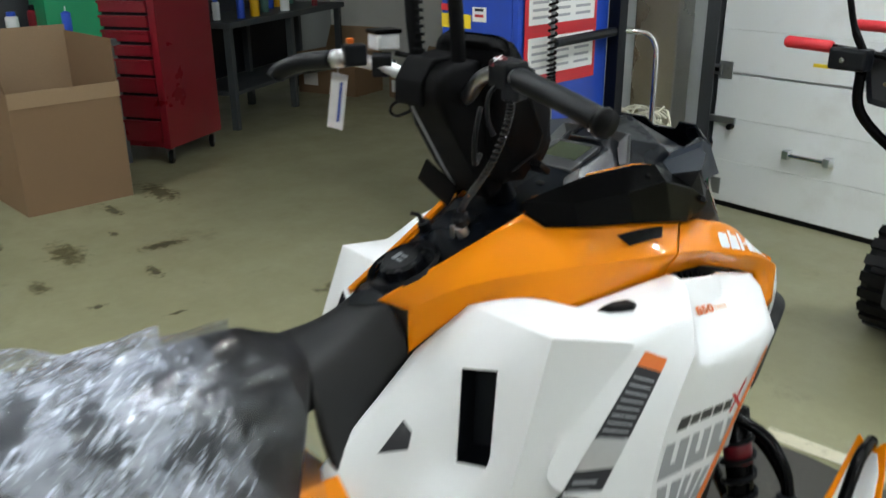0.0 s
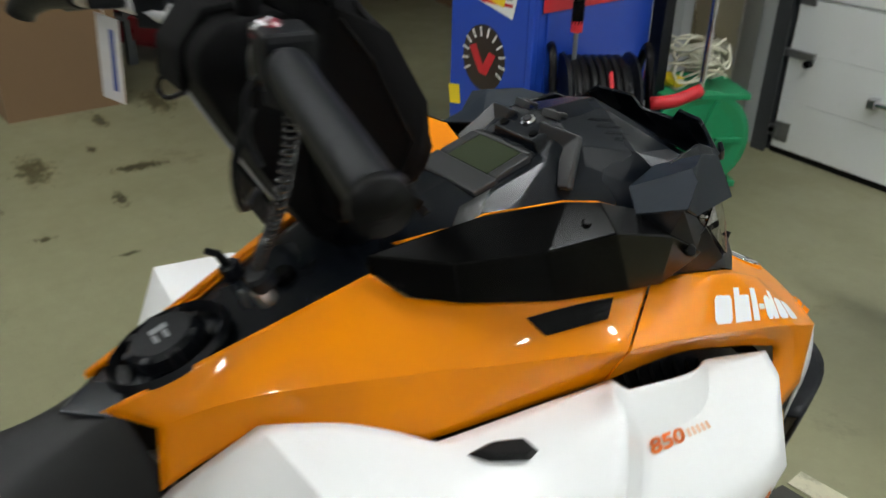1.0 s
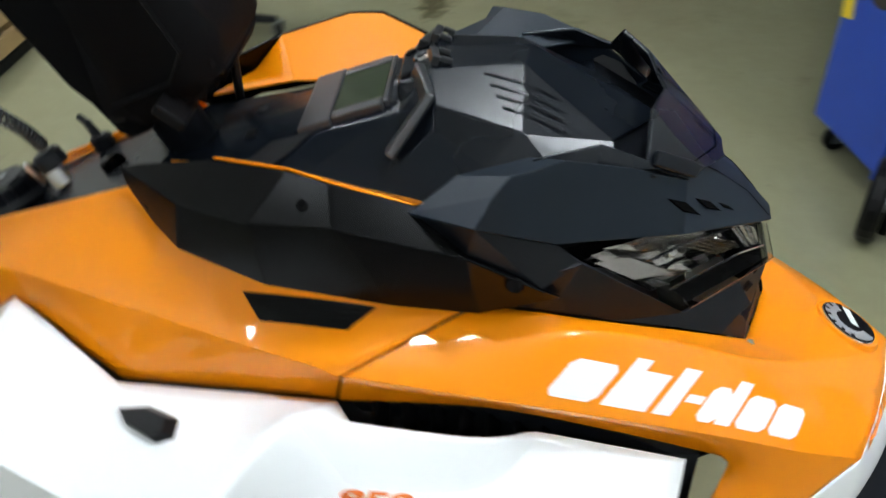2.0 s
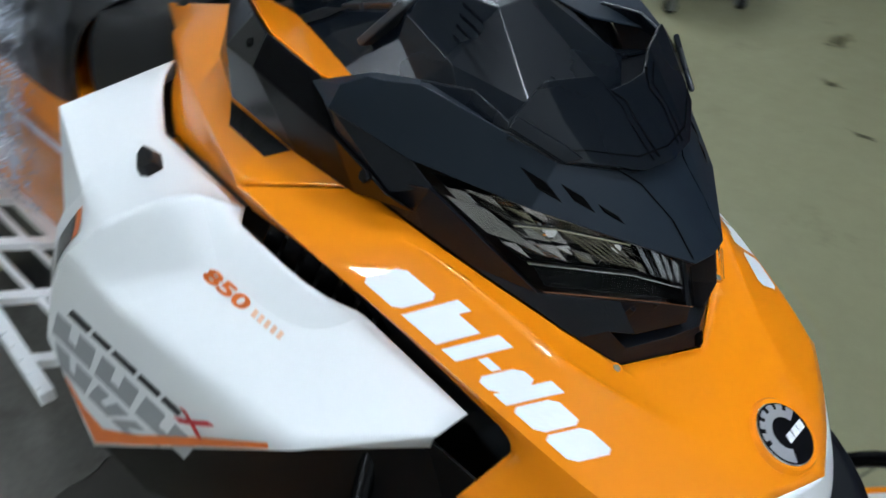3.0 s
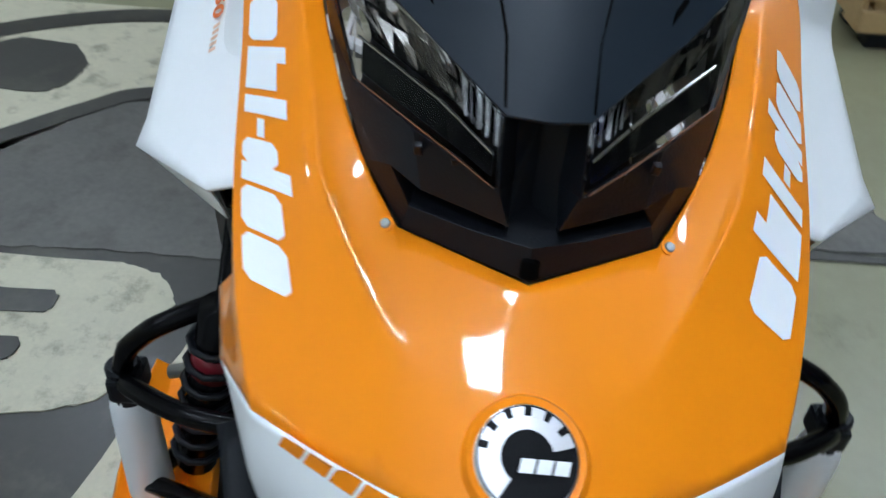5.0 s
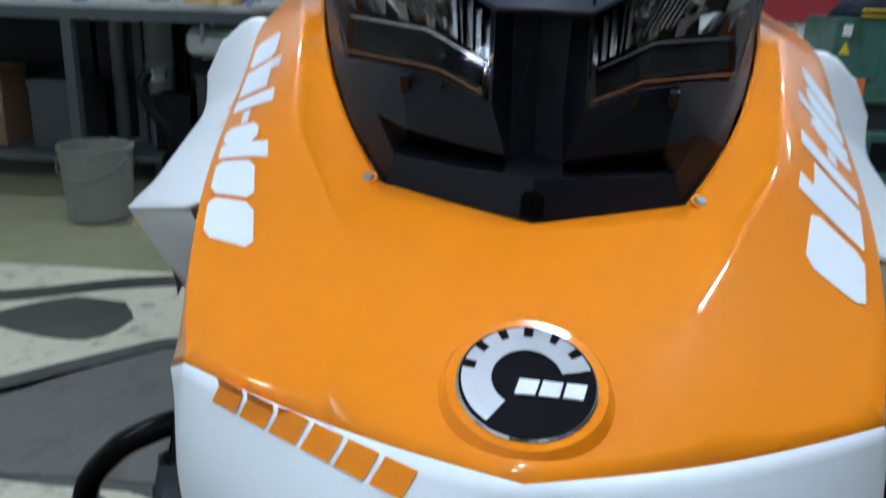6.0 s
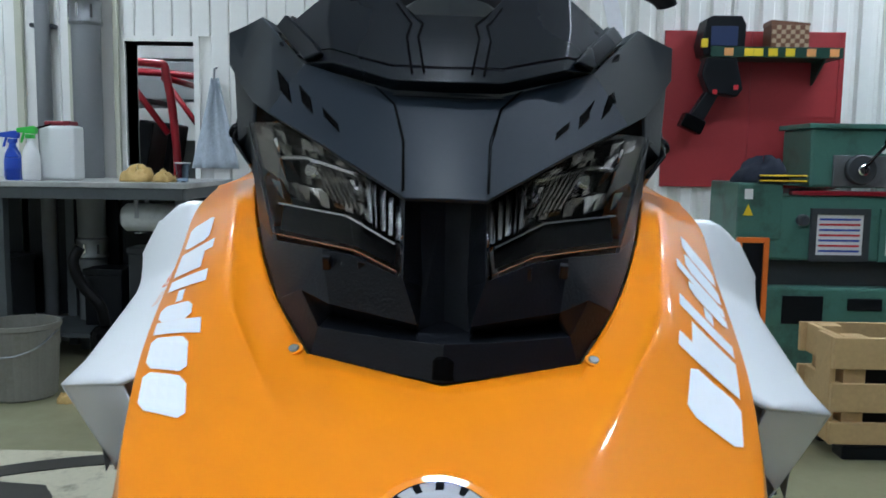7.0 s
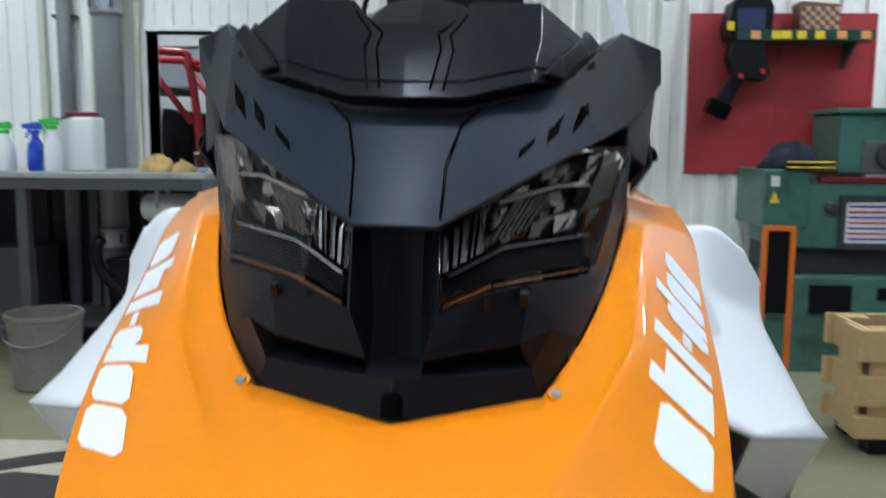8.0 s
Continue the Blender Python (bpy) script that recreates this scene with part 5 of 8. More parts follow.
# side panel graphics, latch, label
for s, side, wing in ((1, sides[0], wings[0]), (-1, sides[1], wings[1])):
    fx = lambda pts: [(s * x, y, z) for x, y, z in pts]
    n = (s * 0.988, 0.128, 0.09)

    def on_side(*pts):
        return fx([(0.402 - 0.1297 * (y - 1.043) - 0.0907 * (z - 0.906), y, z) for y, z in pts])

    upper = on_side((0.905, 0.757), (1.165, 0.700), (1.190, 0.752), (0.925, 0.811))
    lower = on_side((0.905, 0.690), (1.050, 0.655), (1.125, 0.690), (0.900, 0.745))
    for row, glyphs in ((upper, ((0.0, 0.30), (0.335, 0.60), (0.635, 0.98))), (lower, ((0.0, 0.36), (0.40, 0.68), (0.72, 0.97)))):
        for a, b in glyphs:
            m = (a + b) / 2
            shapes = [[(a, 0.0), (m - 0.03, 0.0), (m - 0.01, 1.0), (a + 0.03, 1.0)], [(m + 0.03, 0.0), (b, 0.0), (b + 0.02, 1.0), (m + 0.05, 1.0)], [(m - 0.035, 0.0), (m + 0.035, 0.0), (m + 0.04, 0.36), (m - 0.03, 0.36)]]
            part("graphic", decal(side, row, shapes, n, 0.0009, 3), GREYDEC, side, "large grey lettering shown as plain blocks")
    small = on_side((0.960, 0.822), (1.160, 0.776), (1.168, 0.795), (0.972, 0.842))
    part("lettering", decal(side, small, bars([(0.0, 0.185, 0.0, 0.95), (0.215, 0.37, 0.1, 0.85), (0.40, 0.60, 0.1, 0.85), (0.63, 0.81, 0.1, 0.85), (0.84, 0.985, 0.1, 0.9)], 0.03), n, 0.001, 3), DECBLACK, side, "small black lettering shown as plain blocks")
    mark = on_side((1.150, 0.772), (1.205, 0.762), (1.222, 0.806), (1.160, 0.806))
    part("red_mark", decal(side, mark, [[(0.0, 0.0), (0.22, 0.0), (1.05, 1.1), (0.85, 1.1)], [(0.70, 0.1), (0.92, 0.1), (0.30, 0.85), (0.10, 0.85)]], n, 0.0012, 3), DECRED, side, "small red crossed mark")
    rim = [((0.912, 0.675), (0.914, 0.682)), ((0.937, 0.617), (0.945, 0.644)), ((0.958, 0.580), (0.985, 0.628)), ((1.05, 0.645), (1.06, 0.672)), ((1.20, 0.757), (1.20, 0.772)), ((1.31, 0.838), (1.31, 0.846))]
    for (e0, i0), (e1, i1) in zip(rim[:-1], rim[1:]):
        part("orange_stripe", decal(side, on_side(e0, e1, i1, i0), [[(0, 0), (1, 0), (1, 1), (0, 1)]], n, 0.001, 4), DECORANGE, side, "curved orange stripe")
    seen = surface_of(side)
    # engine size in numbers
    if s == 1:
        nn = Vector((s * 0.55, 0.12, 0.83)).normalized()
        along = Vector((-s * 0.012, 0.070, -0.022))
        across = Vector((-s * 0.010, 0.0, 0.0055))
        m = frame_m(Vector((0.329, 1.141, 0.948)), along * s, across)
        t = text_bm("850", 0.0215, m @ Matrix(((2.1, 0.35, 0, 0), (0, 1, 0, 0), (0, 0, 1, 0), (0, 0, 0, 1))), 0.0004, 0.0007)
        bmesh.ops.triangulate(t, faces=t.faces[:])
        bmesh.ops.subdivide_edges(t, edges=t.edges[:], cuts=2)
        for vv in t.verts:
            vv.co = lay(seen, vv.co, nn, 0.0028)
        part("number", t, DECORANGE, side, "orange number 850")
        base = m @ Vector((0.078, 0.002, 0))
        part("lettering", decal(side, [base, base + along.normalized() * 0.05 * s, base + along.normalized() * 0.05 * s + (m.to_3x3() @ Vector((0, 0.009, 0))), base + (m.to_3x3() @ Vector((0, 0.009, 0)))],
             bars([(0.2 * k, 0.12 + 0.2 * k, 0, 1) for k in range(5)], 0.0), nn, 0.001, 2), PALEDEC, side, "small lettering shown as plain bars")
    # rubber latch
    lp = fx([(0.262, 0.936, 0.992), (0.272, 0.952, 0.975), (0.286, 0.99, 0.962), (0.286, 1.004, 0.972), (0.274, 1.0, 0.990), (0.264, 0.965, 1.000)])
    nl = Vector((s * 0.5, -0.1, 0.86)).normalized()
    bm = bmesh.new()
    low = [bm.verts.new(lay(seen, Vector(p), nl, -0.002)) for p in lp]
    mid = sum((v.co for v in low), Vector()) / 6
    top = [bm.verts.new(mid.lerp(v.co, 0.72) + nl * 0.014) for v in low]
    for k in range(6):
        bm.faces.new((low[k], low[(k + 1) % 6], top[(k + 1) % 6], top[k]))
    bm.faces.new(top)
    panel(part("latch", bm, RUBBER, side, "black rubber panel latch"), 0, 0.002)
    # triangular port behind the hand hold
    part("port", decal(side, fx([(0.138, 0.568, 0.805), (0.161, 0.612, 0.805), (0.156, 0.624, 0.830), (0.137, 0.621, 0.845)]), [[(0, 0), (1, 0), (1, 1), (0, 1)]], (s * 0.72, -0.42, 0.54), 0.0015, 3), DECBLACK, side, "small black port")
    part("side_slot", decal(wing, fx([(0.232, 1.068, 1.078), (0.230, 1.148, 1.062), (0.209, 1.172, 1.070), (0.216, 1.052, 1.098)]), [[(0, 0), (1, 0), (1, 1), (0, 1)]], (s * 0.6, 0, 0.8), 0.003, 4, 0.004), RUBBER, wing, "black slotted vent insert")
    # louvred air vent between hood and side panel
    vent = part("air_vent", shell({k: (s * x, y, z) for k, (x, y, z) in dict(a=(0.245, 1.145, 0.992), b=(0.236, 1.26, 0.98), c=(0.222, 1.40, 0.93), d=(0.205, 1.46, 0.88), e=(0.20, 1.40, 0.84), f=(0.20, 1.25, 0.90), g=(0.22, 1.15, 0.95)).items()},
                ["a b f g", "b c e f", "c d e"]), BLACKM, sled, "black louvred air vent")
    for k in range(7):
        y = 1.175 + 0.026 * k
        part("louvre", new_box((-0.024, -0.002, -0.010), (0.024, 0.002, 0.010), pose(s * (0.247 - 0.10 * (y - 1.175)), y, 0.975 - 0.36 * (y - 1.175), 35, s * 55, 0)), BLACKG, vent)

# warning label on the right panel
GLARE = mat("silver_glare", (0.62, 0.62, 0.64), 0.3, 0.8, var=0.08, fine=60, bump=0.3)
lab = [(0.312, 0.745, 0.69), (0.355, 0.805, 0.692), (0.389, 0.969, 0.939), (0.363, 0.943, 0.952)]
ln = (0.757, -0.582, 0.296)
label = part("warning_label", decal(sides[0], lab, [[(0, 0.0), (1, 0.0), (1, 0.92), (0, 0.92)]], ln, 0.001, 8), DECBLACK, sides[0], "long black warning label with small print")
part("label_band", decal(sides[0], lab, [[(0, 0.92), (1, 0.92), (1, 1), (0, 1)]], ln, 0.0011, 3), DECORANGE, label, "orange label band")
# silver patch laid across the label as its painted glare
part("label_foil", decal(sides[0], lab, [[(0.0, 0.34), (1.0, 0.36), (1.0, 0.535), (0.0, 0.52)]], ln, 0.0015, 4), GLARE, label, "silver patch painted for the glare on the label")
for k in range(9):
    part("label_print", decal(sides[0], lab, [[(0.1, 0.52 + 0.042 * k), (0.9, 0.52 + 0.042 * k), (0.9, 0.532 + 0.042 * k), (0.1, 0.532 + 0.042 * k)]], ln, 0.0016, 2), GREYDEC, label, "grey print shown as plain bars")
for k in range(4):
    part("label_print", decal(sides[0], lab, [[(0.12, 0.12 + 0.05 * k), (0.45 + 0.1 * k, 0.12 + 0.05 * k), (0.45 + 0.1 * k, 0.138 + 0.05 * k), (0.12, 0.138 + 0.05 * k)]], ln, 0.0016, 2), GREYDEC, label, "grey print shown as plain bars")

# console with fuel cap
CON = dict(t0=(0.040, 0.648, 1.010), a3=(0.096, 0.924, 1.116), u0=(0, 0.61, 1.008), u1=(0, 0.78, 1.052), u2=(0, 0.95, 1.125), m=(0.064, 0.78, 1.058))
console = panel(part("console", shell(CON, ["u0 t0 m u1", "u1 m a3 u2"], True), BLACK, sled, "glossy black console"), 0.004, 0.003)
well = bmesh.new()
for r0, r1, h0, h1 in ((0.062, 0.058, 0.0, 0.008), (0.058, 0.052, 0.008, -0.004)):
    wn = Vector((0, -0.34, 0.94)).normalized()
    wc = Vector((0, 0.728, 1.047))
    wu, wv = Vector((1, 0, 0)), wn.cross(Vector((1, 0, 0)))
    a = [well.verts.new(wc + wn * h0 + r0 * (math.cos(t) * wu + 1.15 * math.sin(t) * wv)) for t in (2 * math.pi * k / 32 for k in range(32))]
    b = [well.verts.new(wc + wn * h1 + r1 * (math.cos(t) * wu + 1.15 * math.sin(t) * wv)) for t in (2 * math.pi * k / 32 for k in range(32))]
    for k in range(32):
        well.faces.new((a[k], a[(k + 1) % 32], b[(k + 1) % 32], b[k]))
part("cap_collar", well, BLACKM, console, "black collar round the fuel cap", True)
cap = disc(bmesh.new(), wc + wn * 0.019, wn, 0.040, 0.04, 24, 0.006)
fuel = part("fuel_cap", cap, BLACKM, console, "ribbed black fuel cap")
for k in range(8):
    a = 2 * math.pi * k / 8
    part("cap_rib", new_box((-0.008, -0.006, -0.022), (0.006, 0.006, 0.0), frame_m(wc + wn * 0.018 + 0.038 * (math.cos(a) * wu + math.sin(a) * wv), math.cos(a) * wu + math.sin(a) * wv, -math.sin(a) * wu + math.cos(a) * wv), 0.003), BLACKM, fuel)
part("cap_mark", on_plane(wc + wn * 0.019, wu, wv, [rect(-0.014, -0.010, -0.004, 0.010), rect(-0.001, -0.010, 0.014, -0.005), rect(-0.001, 0.002, 0.014, 0.007)], 0.001), GREYDEC, fuel)
part("ignition_key", joined(new_disc((0.045, 0.816, 1.114), (0, -0.5, 0.9), 0.011, 0.024, 16, 0.003), new_box((-0.004, -0.002, -0.03), (0.004, 0.002, 0.0), pose(0.052, 0.796, 1.118, 25, 10, 30), 0.001)), ALU, console, "silver key in its lock")
part("choke_lever", joined(new_tube([(-0.066, 0.822, 1.090), (-0.068, 0.812, 1.108), (-0.076, 0.800, 1.112)], [0.006, 0.005, 0.004], 8), new_disc((-0.066, 0.822, 1.094), (0, -0.3, 0.9), 0.013, 0.018, 14, 0.003)), BLACKM, console, "black choke lever")
part("primer_knob", new_disc((0.0, 0.86, 1.10), (0, -0.4, 0.9), 0.014, 0.03, 14, 0.004), BLACKG, console)

# seat
SEAT = dict(f0=(0, 0.70, 1.040), f1=(0.045, 0.662, 1.018), f2=(0.070, 0.692, 0.93), f3=(0.085, 0.70, 0.80), g0=(0, 0.585, 0.985), g1=(0.05, 0.585, 0.975), g2=(0.085, 0.59, 0.90), g3=(0.10, 0.60, 0.78), m0=(0, 0.49, 0.975), m1=(0.085, 0.485, 0.965), m2=(0.125, 0.47, 0.90), m3=(0.13, 0.50, 0.75))
soft(part("seat_front", creased(SEAT, ["f0 f1 g1 g0", "f1 f2 g2 g1", "f2 f3 g3 g2", "g0 g1 m1 m0", "g1 g2 m2 m1", "g2 g3 m3 m2"], [("f1 g1 m1", 0.3)], "f1 f2 m1", True), VINYL, sled, "black vinyl seat front"), 3, 0.006)
CUSH = dict(a0=(0, 0.50, 0.985), a1=(0.085, 0.495, 0.975), a2=(0.135, 0.448, 0.91), a3=(0.14, 0.415, 0.75), b0=(0, 0.45, 1.005), b1=(0.10, 0.445, 0.995), b2=(0.15, 0.41, 0.91), b3=(0.15, 0.375, 0.76), c0=(0, -0.60, 1.0), c1=(0.13, -0.60, 0.99), c2=(0.165, -0.60, 0.92), c3=(0.155, -0.60, 0.80), e0=(0, -0.68, 0.96), e1=(0.11, -0.67, 0.95), e2=(0.14, -0.66, 0.86), e3=(0.12, -0.66, 0.80), e4=(0, -0.67, 0.80))
soft(part("seat_cushion", creased(CUSH, ["a0 a1 b1 b0", "a1 a2 b2 b1", "a2 a3 b3 b2", "b0 b1 c1 c0", "b1 b2 c2 c1", "b2 b3 c3 c2", "c0 c1 e1 e0", "c1 c2 e2 e1", "c2 c3 e3 e2", "e0 e1 e2 e3 e4"], [("a0 a1 a2 a3", 0.8), ("b1 c1", 0.4), ("b0 b1 b2", 0.5)], "a3 b3 c3 e3 e4", True), VINYL, sled, "black vinyl seat cushion"), 3, 0.008)

CORD = mat("shiny_black_cord", (0.004, 0.004, 0.005), 0.12, spec=0.7, rough_var=0.03)
# handlebar
BAR = [(-0.352, 0.700, 1.360), (-0.23, 0.742, 1.386), (-0.185, 0.765, 1.385), (-0.135, 0.815, 1.364), (-0.09, 0.845, 1.335), (0, 0.852, 1.32), (0.05, 0.838, 1.338), (0.088, 0.825, 1.366), (0.145, 0.812, 1.386), (0.205, 0.800, 1.383), (0.29, 0.785, 1.372), (0.395, 0.770, 1.353)]
bar = part("handlebar", new_tube(curve_pts(BAR, 6), 0.0125), ALU, sled, "silver aluminium handlebar", True)
for pts in ([(0.205, 0.800, 1.383), (0.21, 0.799, 1.383), (0.25, 0.791, 1.378), (0.31, 0.782, 1.369), (0.375, 0.773, 1.357), (0.383, 0.772, 1.355), (0.395, 0.770, 1.353)], [(-0.225, 0.743, 1.385), (-0.23, 0.742, 1.384), (-0.29, 0.721, 1.378), (-0.335, 0.706, 1.365), (-0.352, 0.70, 1.355), (-0.356, 0.697, 1.348)]):
    part("grip", new_tube(curve_pts(pts, 3), 0.0172, 16), BLACKM, bar, "black rubber grip", True)
part("grip_flange", new_tube([(0.389, 0.7705, 1.354), (0.399, 0.769, 1.352)], [0.021, 0.020], 16), RUBBER, bar, "", True)
part("clamp_collar", new_tube([(-0.205, 0.753, 1.387), (-0.222, 0.745, 1.386)], 0.017, 14), ALU, bar, "silver collar", True)
control_l = part("control_block", new_box((-0.026, -0.02, -0.018), (0.026, 0.02, 0.02), pose(-0.185, 0.765, 1.392, 0, 0, -25), 0.006), BLACKM, bar, "black switch block")
part("orange_switch", new_box((-0.007, -0.006, 0.018), (0.007, 0.006, 0.028), pose(-0.192, 0.762, 1.394, 0, 0, -25), 0.002), DECORANGE, control_l, "orange switch")
part("control_block", new_box((-0.012, -0.018, -0.02), (0.012, 0.018, 0.02), pose(-0.150, 0.80, 1.374, 0, 15, -40), 0.004), BLACKM, bar, "black clamp")
res = part("brake_reservoir", new_box((-0.032, -0.022, -0.014), (0.032, 0.022, 0.014), pose(-0.178, 0.825, 1.412, 0, 0, -20), 0.005), TAGM, bar, "translucent brake reservoir")
part("reservoir_lid", new_box((-0.035, -0.025, 0.014), (0.035, 0.025, 0.022), pose(-0.178, 0.825, 1.412, 0, 0, -20), 0.003), BLACKG, res, "black lid")
control_r = part("control_block", joined(new_box((-0.024, -0.022, -0.02), (0.024, 0.022, 0.022), pose(0.168, 0.812, 1.385, 0, 3, -8), 0.006), new_box((-0.015, -0.03, -0.03), (0.015, 0.0, 0.0), pose(0.185, 0.82, 1.38, 0, 0, 15), 0.004)), BLACKM, bar, "black throttle block")
stop = part("stop_button", new_disc((0.158, 0.800, 1.408), (0.05, -0.55, 1), 0.0130, 0.020, 24, 0.004), REDKNOB, control_r, "dark red stop button")
part("stop_mark", on_plane((0.158, 0.7995, 1.4085), (1, 0, 0), (0, 1, 0.5), [rect(-0.009, -0.0016, 0.009, 0.0016), rect(-0.0016, -0.009, 0.0016, -0.0016), rect(-0.0016, 0.0016, 0.0016, 0.009)], 0.0008), DECWHITE, stop)
part("throttle_lever", new_tube(curve_pts([(0.165, 0.80, 1.375), (0.155, 0.785, 1.355), (0.158, 0.78, 1.32), (0.168, 0.785, 1.295)], 4), [0.0035] * 13, 8), BLACKM, control_r, "black throttle lever", True)
part("brake_lever", new_tube(curve_pts([(-0.15, 0.83, 1.375), (-0.20, 0.80, 1.375), (-0.27, 0.765, 1.365), (-0.33, 0.745, 1.355)], 4), 0.005, 8), BLACKM, bar, "black brake lever", True)
part("steering_post", new_tube([(0, 0.98, 1.08), (0, 0.86, 1.31)], 0.028), BLACKM, sled, "black steering post", True)
part("brake_hose", new_tube(curve_pts([(-0.165, 0.84, 1.39), (-0.13, 0.93, 1.36), (-0.07, 0.99, 1.25), (-0.05, 1.0, 1.15)], 6), 0.005, 8), RUBBER, bar, "black brake hose", True)
tether = part("tether_cord", helix(curve_pts([(0.172, 0.815, 1.345), (0.168, 0.812, 1.31), (0.140, 0.812, 1.252), (0.100, 0.816, 1.202), (0.066, 0.818, 1.165), (0.047, 0.819, 1.138)], 2), 0.0055, 30, 0.0022), CORD, sled, "coiled black tether cord", True)
part("tether_cap", new_disc((0.045, 0.816, 1.130), (0, -0.5, 0.9), 0.016, 0.018, 16, 0.004), BLACKM, tether)
part("tether_clip", new_tube(curve_pts([(0.12, 0.80, 1.33), (0.135, 0.775, 1.29), (0.13, 0.78, 1.245), (0.12, 0.80, 1.255)], 4), 0.004, 8), RUBBER, tether, "black tether clip", True)

# handlebar bag
bag = thing("handlebar_bag", "padded black nylon handlebar bag with zips and straps", "bag", "", (0, 0.85, 1.16))
inv = pose(0, -0.85, -1.16)


def bag_part(name, bm, material, label="", smooth=False):
    bm.transform(inv)
    return part(name, bm, material, bag, label, smooth)


bag_part("front_pouch", prism([(0.895, 1.165), (0.945, 1.175), (1.012, 1.20), (1.028, 1.235), (1.008, 1.29), (0.965, 1.365), (0.922, 1.42), (0.89, 1.428), (0.873, 1.40), (0.885, 1.30)], "x", -0.098, 0.072, 0.028), FABRIC, "padded front pouch", True)
bag_part("rear_pouch", prism([(0.892, 1.145), (0.905, 1.135), (0.935, 1.150), (0.915, 1.30), (0.878, 1.388), (0.812, 1.384), (0.785, 1.358), (0.784, 1.328), (0.815, 1.272), (0.860, 1.195)], "x", -0.072, 0.036, 0.014), FABRIC, "padded rear pouch", True)
bag_part("flap", prism([(0.776, 1.315), (0.779, 1.355), (0.806, 1.39), (0.868, 1.396), (0.868, 1.384), (0.81, 1.378), (0.788, 1.35), (0.786, 1.31)], "x", -0.078, -0.004, 0.005), FABRIC, "stitched flap", True)
bag_part("zip", new_tube([(0.073, 0.915, 1.195), (0.073, 0.975, 1.22), (0.073, 0.990, 1.25), (0.073, 0.945, 1.34), (0.073, 0.91, 1.385)], 0.0022, 6), RUBBER, "black zip")
bag_part("piping", new_tube([(0.062, 0.905, 1.176), (0.062, 1.0, 1.203), (0.062, 1.015, 1.235), (0.062, 0.955, 1.365), (0.062, 0.92, 1.41)], 0.0045, 8), RUBBER, "black piping", True)
bag_part("piping", new_tube([(-0.050, 0.786, 1.322), (-0.050, 0.817, 1.268), (-0.050, 0.862, 1.190), (-0.050, 0.892, 1.148)], 0.003, 8), GREYDEC, "grey reflective piping", True)
bag_part("strap", new_box((-0.02, -0.003, -0.10), (0.02, 0.003, 0.10), pose(-0.078, 0.87, 1.24, 30, 0, 0), 0.002), FABRIC, "flat nylon strap")
bag_part("buckle", new_box((-0.022, -0.006, -0.016), (0.022, 0.006, 0.016), pose(0.075, 0.975, 1.195, 50, 0, 0), 0.003), RUBBER, "plastic buckle")
bag_part("pull_ring", new_tube(curve_pts([(-0.060, 0.800, 1.315), (-0.085, 0.785, 1.31), (-0.095, 0.78, 1.295), (-0.082, 0.785, 1.287), (-0.06, 0.80, 1.298)], 4), 0.003, 6), RUBBER, "", True)
bag_part("side_flap", new_box((-0.04, -0.003, -0.03), (0.04, 0.003, 0.03), pose(-0.080, 0.872, 1.150, 20, 35, 20), 0.002), FABRIC, "loose nylon flap")
grab = [(-0.072, 0.825, 1.37), (-0.085, 0.825, 1.46), (-0.095, 0.835, 1.54), (-0.075, 0.85, 1.61), (-0.04, 0.855, 1.615), (-0.012, 0.85, 1.55), (0.005, 0.845, 1.48), (0.015, 0.845, 1.37)]
bag_part("grab_strap", new_tube(curve_pts(grab, 5), 0.0125, 12), FABRIC, "tall ribbed grab strap", True)
for k in range(14):
    p = Vector(grab[0]).lerp(Vector(grab[2]), k / 13)
    bag_part("strap_rib", new_tube([p, p + Vector((0, 0.001, 0.005))], 0.0145, 10), RUBBER, "", True)

# card tag hanging from the bar
tag = thing("hang_tag", "white card tag with a blue stripe hanging from the handlebar", "tag", "", (-0.232, 0.765, 1.365))
tm = pose(-0.020, 0.006, -0.075, 8, 12, 35)
part("card", new_box((-0.016, -0.0006, -0.055), (0.016, 0.0006, 0.055), tm), TAGM, tag, "white card")
part("stripe", new_box((0.002, -0.0012, -0.04), (0.008, -0.0006, 0.04), tm), BLUEINK, tag, "blue stripe")
part("string", new_tube([(0.0, 0.0, 0.02), (-0.008, 0.003, -0.02)], 0.001, 6), TAGM, tag)

BELLY = mat("black_belly_plastic", (0.0025, 0.0026, 0.003), 0.55, spec=0.12, var=0.2, scale=5, fine=500, bump=0.2)
# lower body, running boards, suspension, skis, track
def flat_bars(pairs, w, h):
    """Flat bars with a rectangular section from point to point, joined."""
    out = []
    for a, b in pairs:
        a, b = Vector(a), Vector(b)
        m = frame_m((a + b) / 2, b - a, Vector((0, 0, 1)).cross(b - a))
        l = (b - a).length / 2 + 0.004
        out.append(new_box((-l, -w / 2, -h / 2), (l, w / 2, h / 2), m, 0.003))
    return joined(*out)


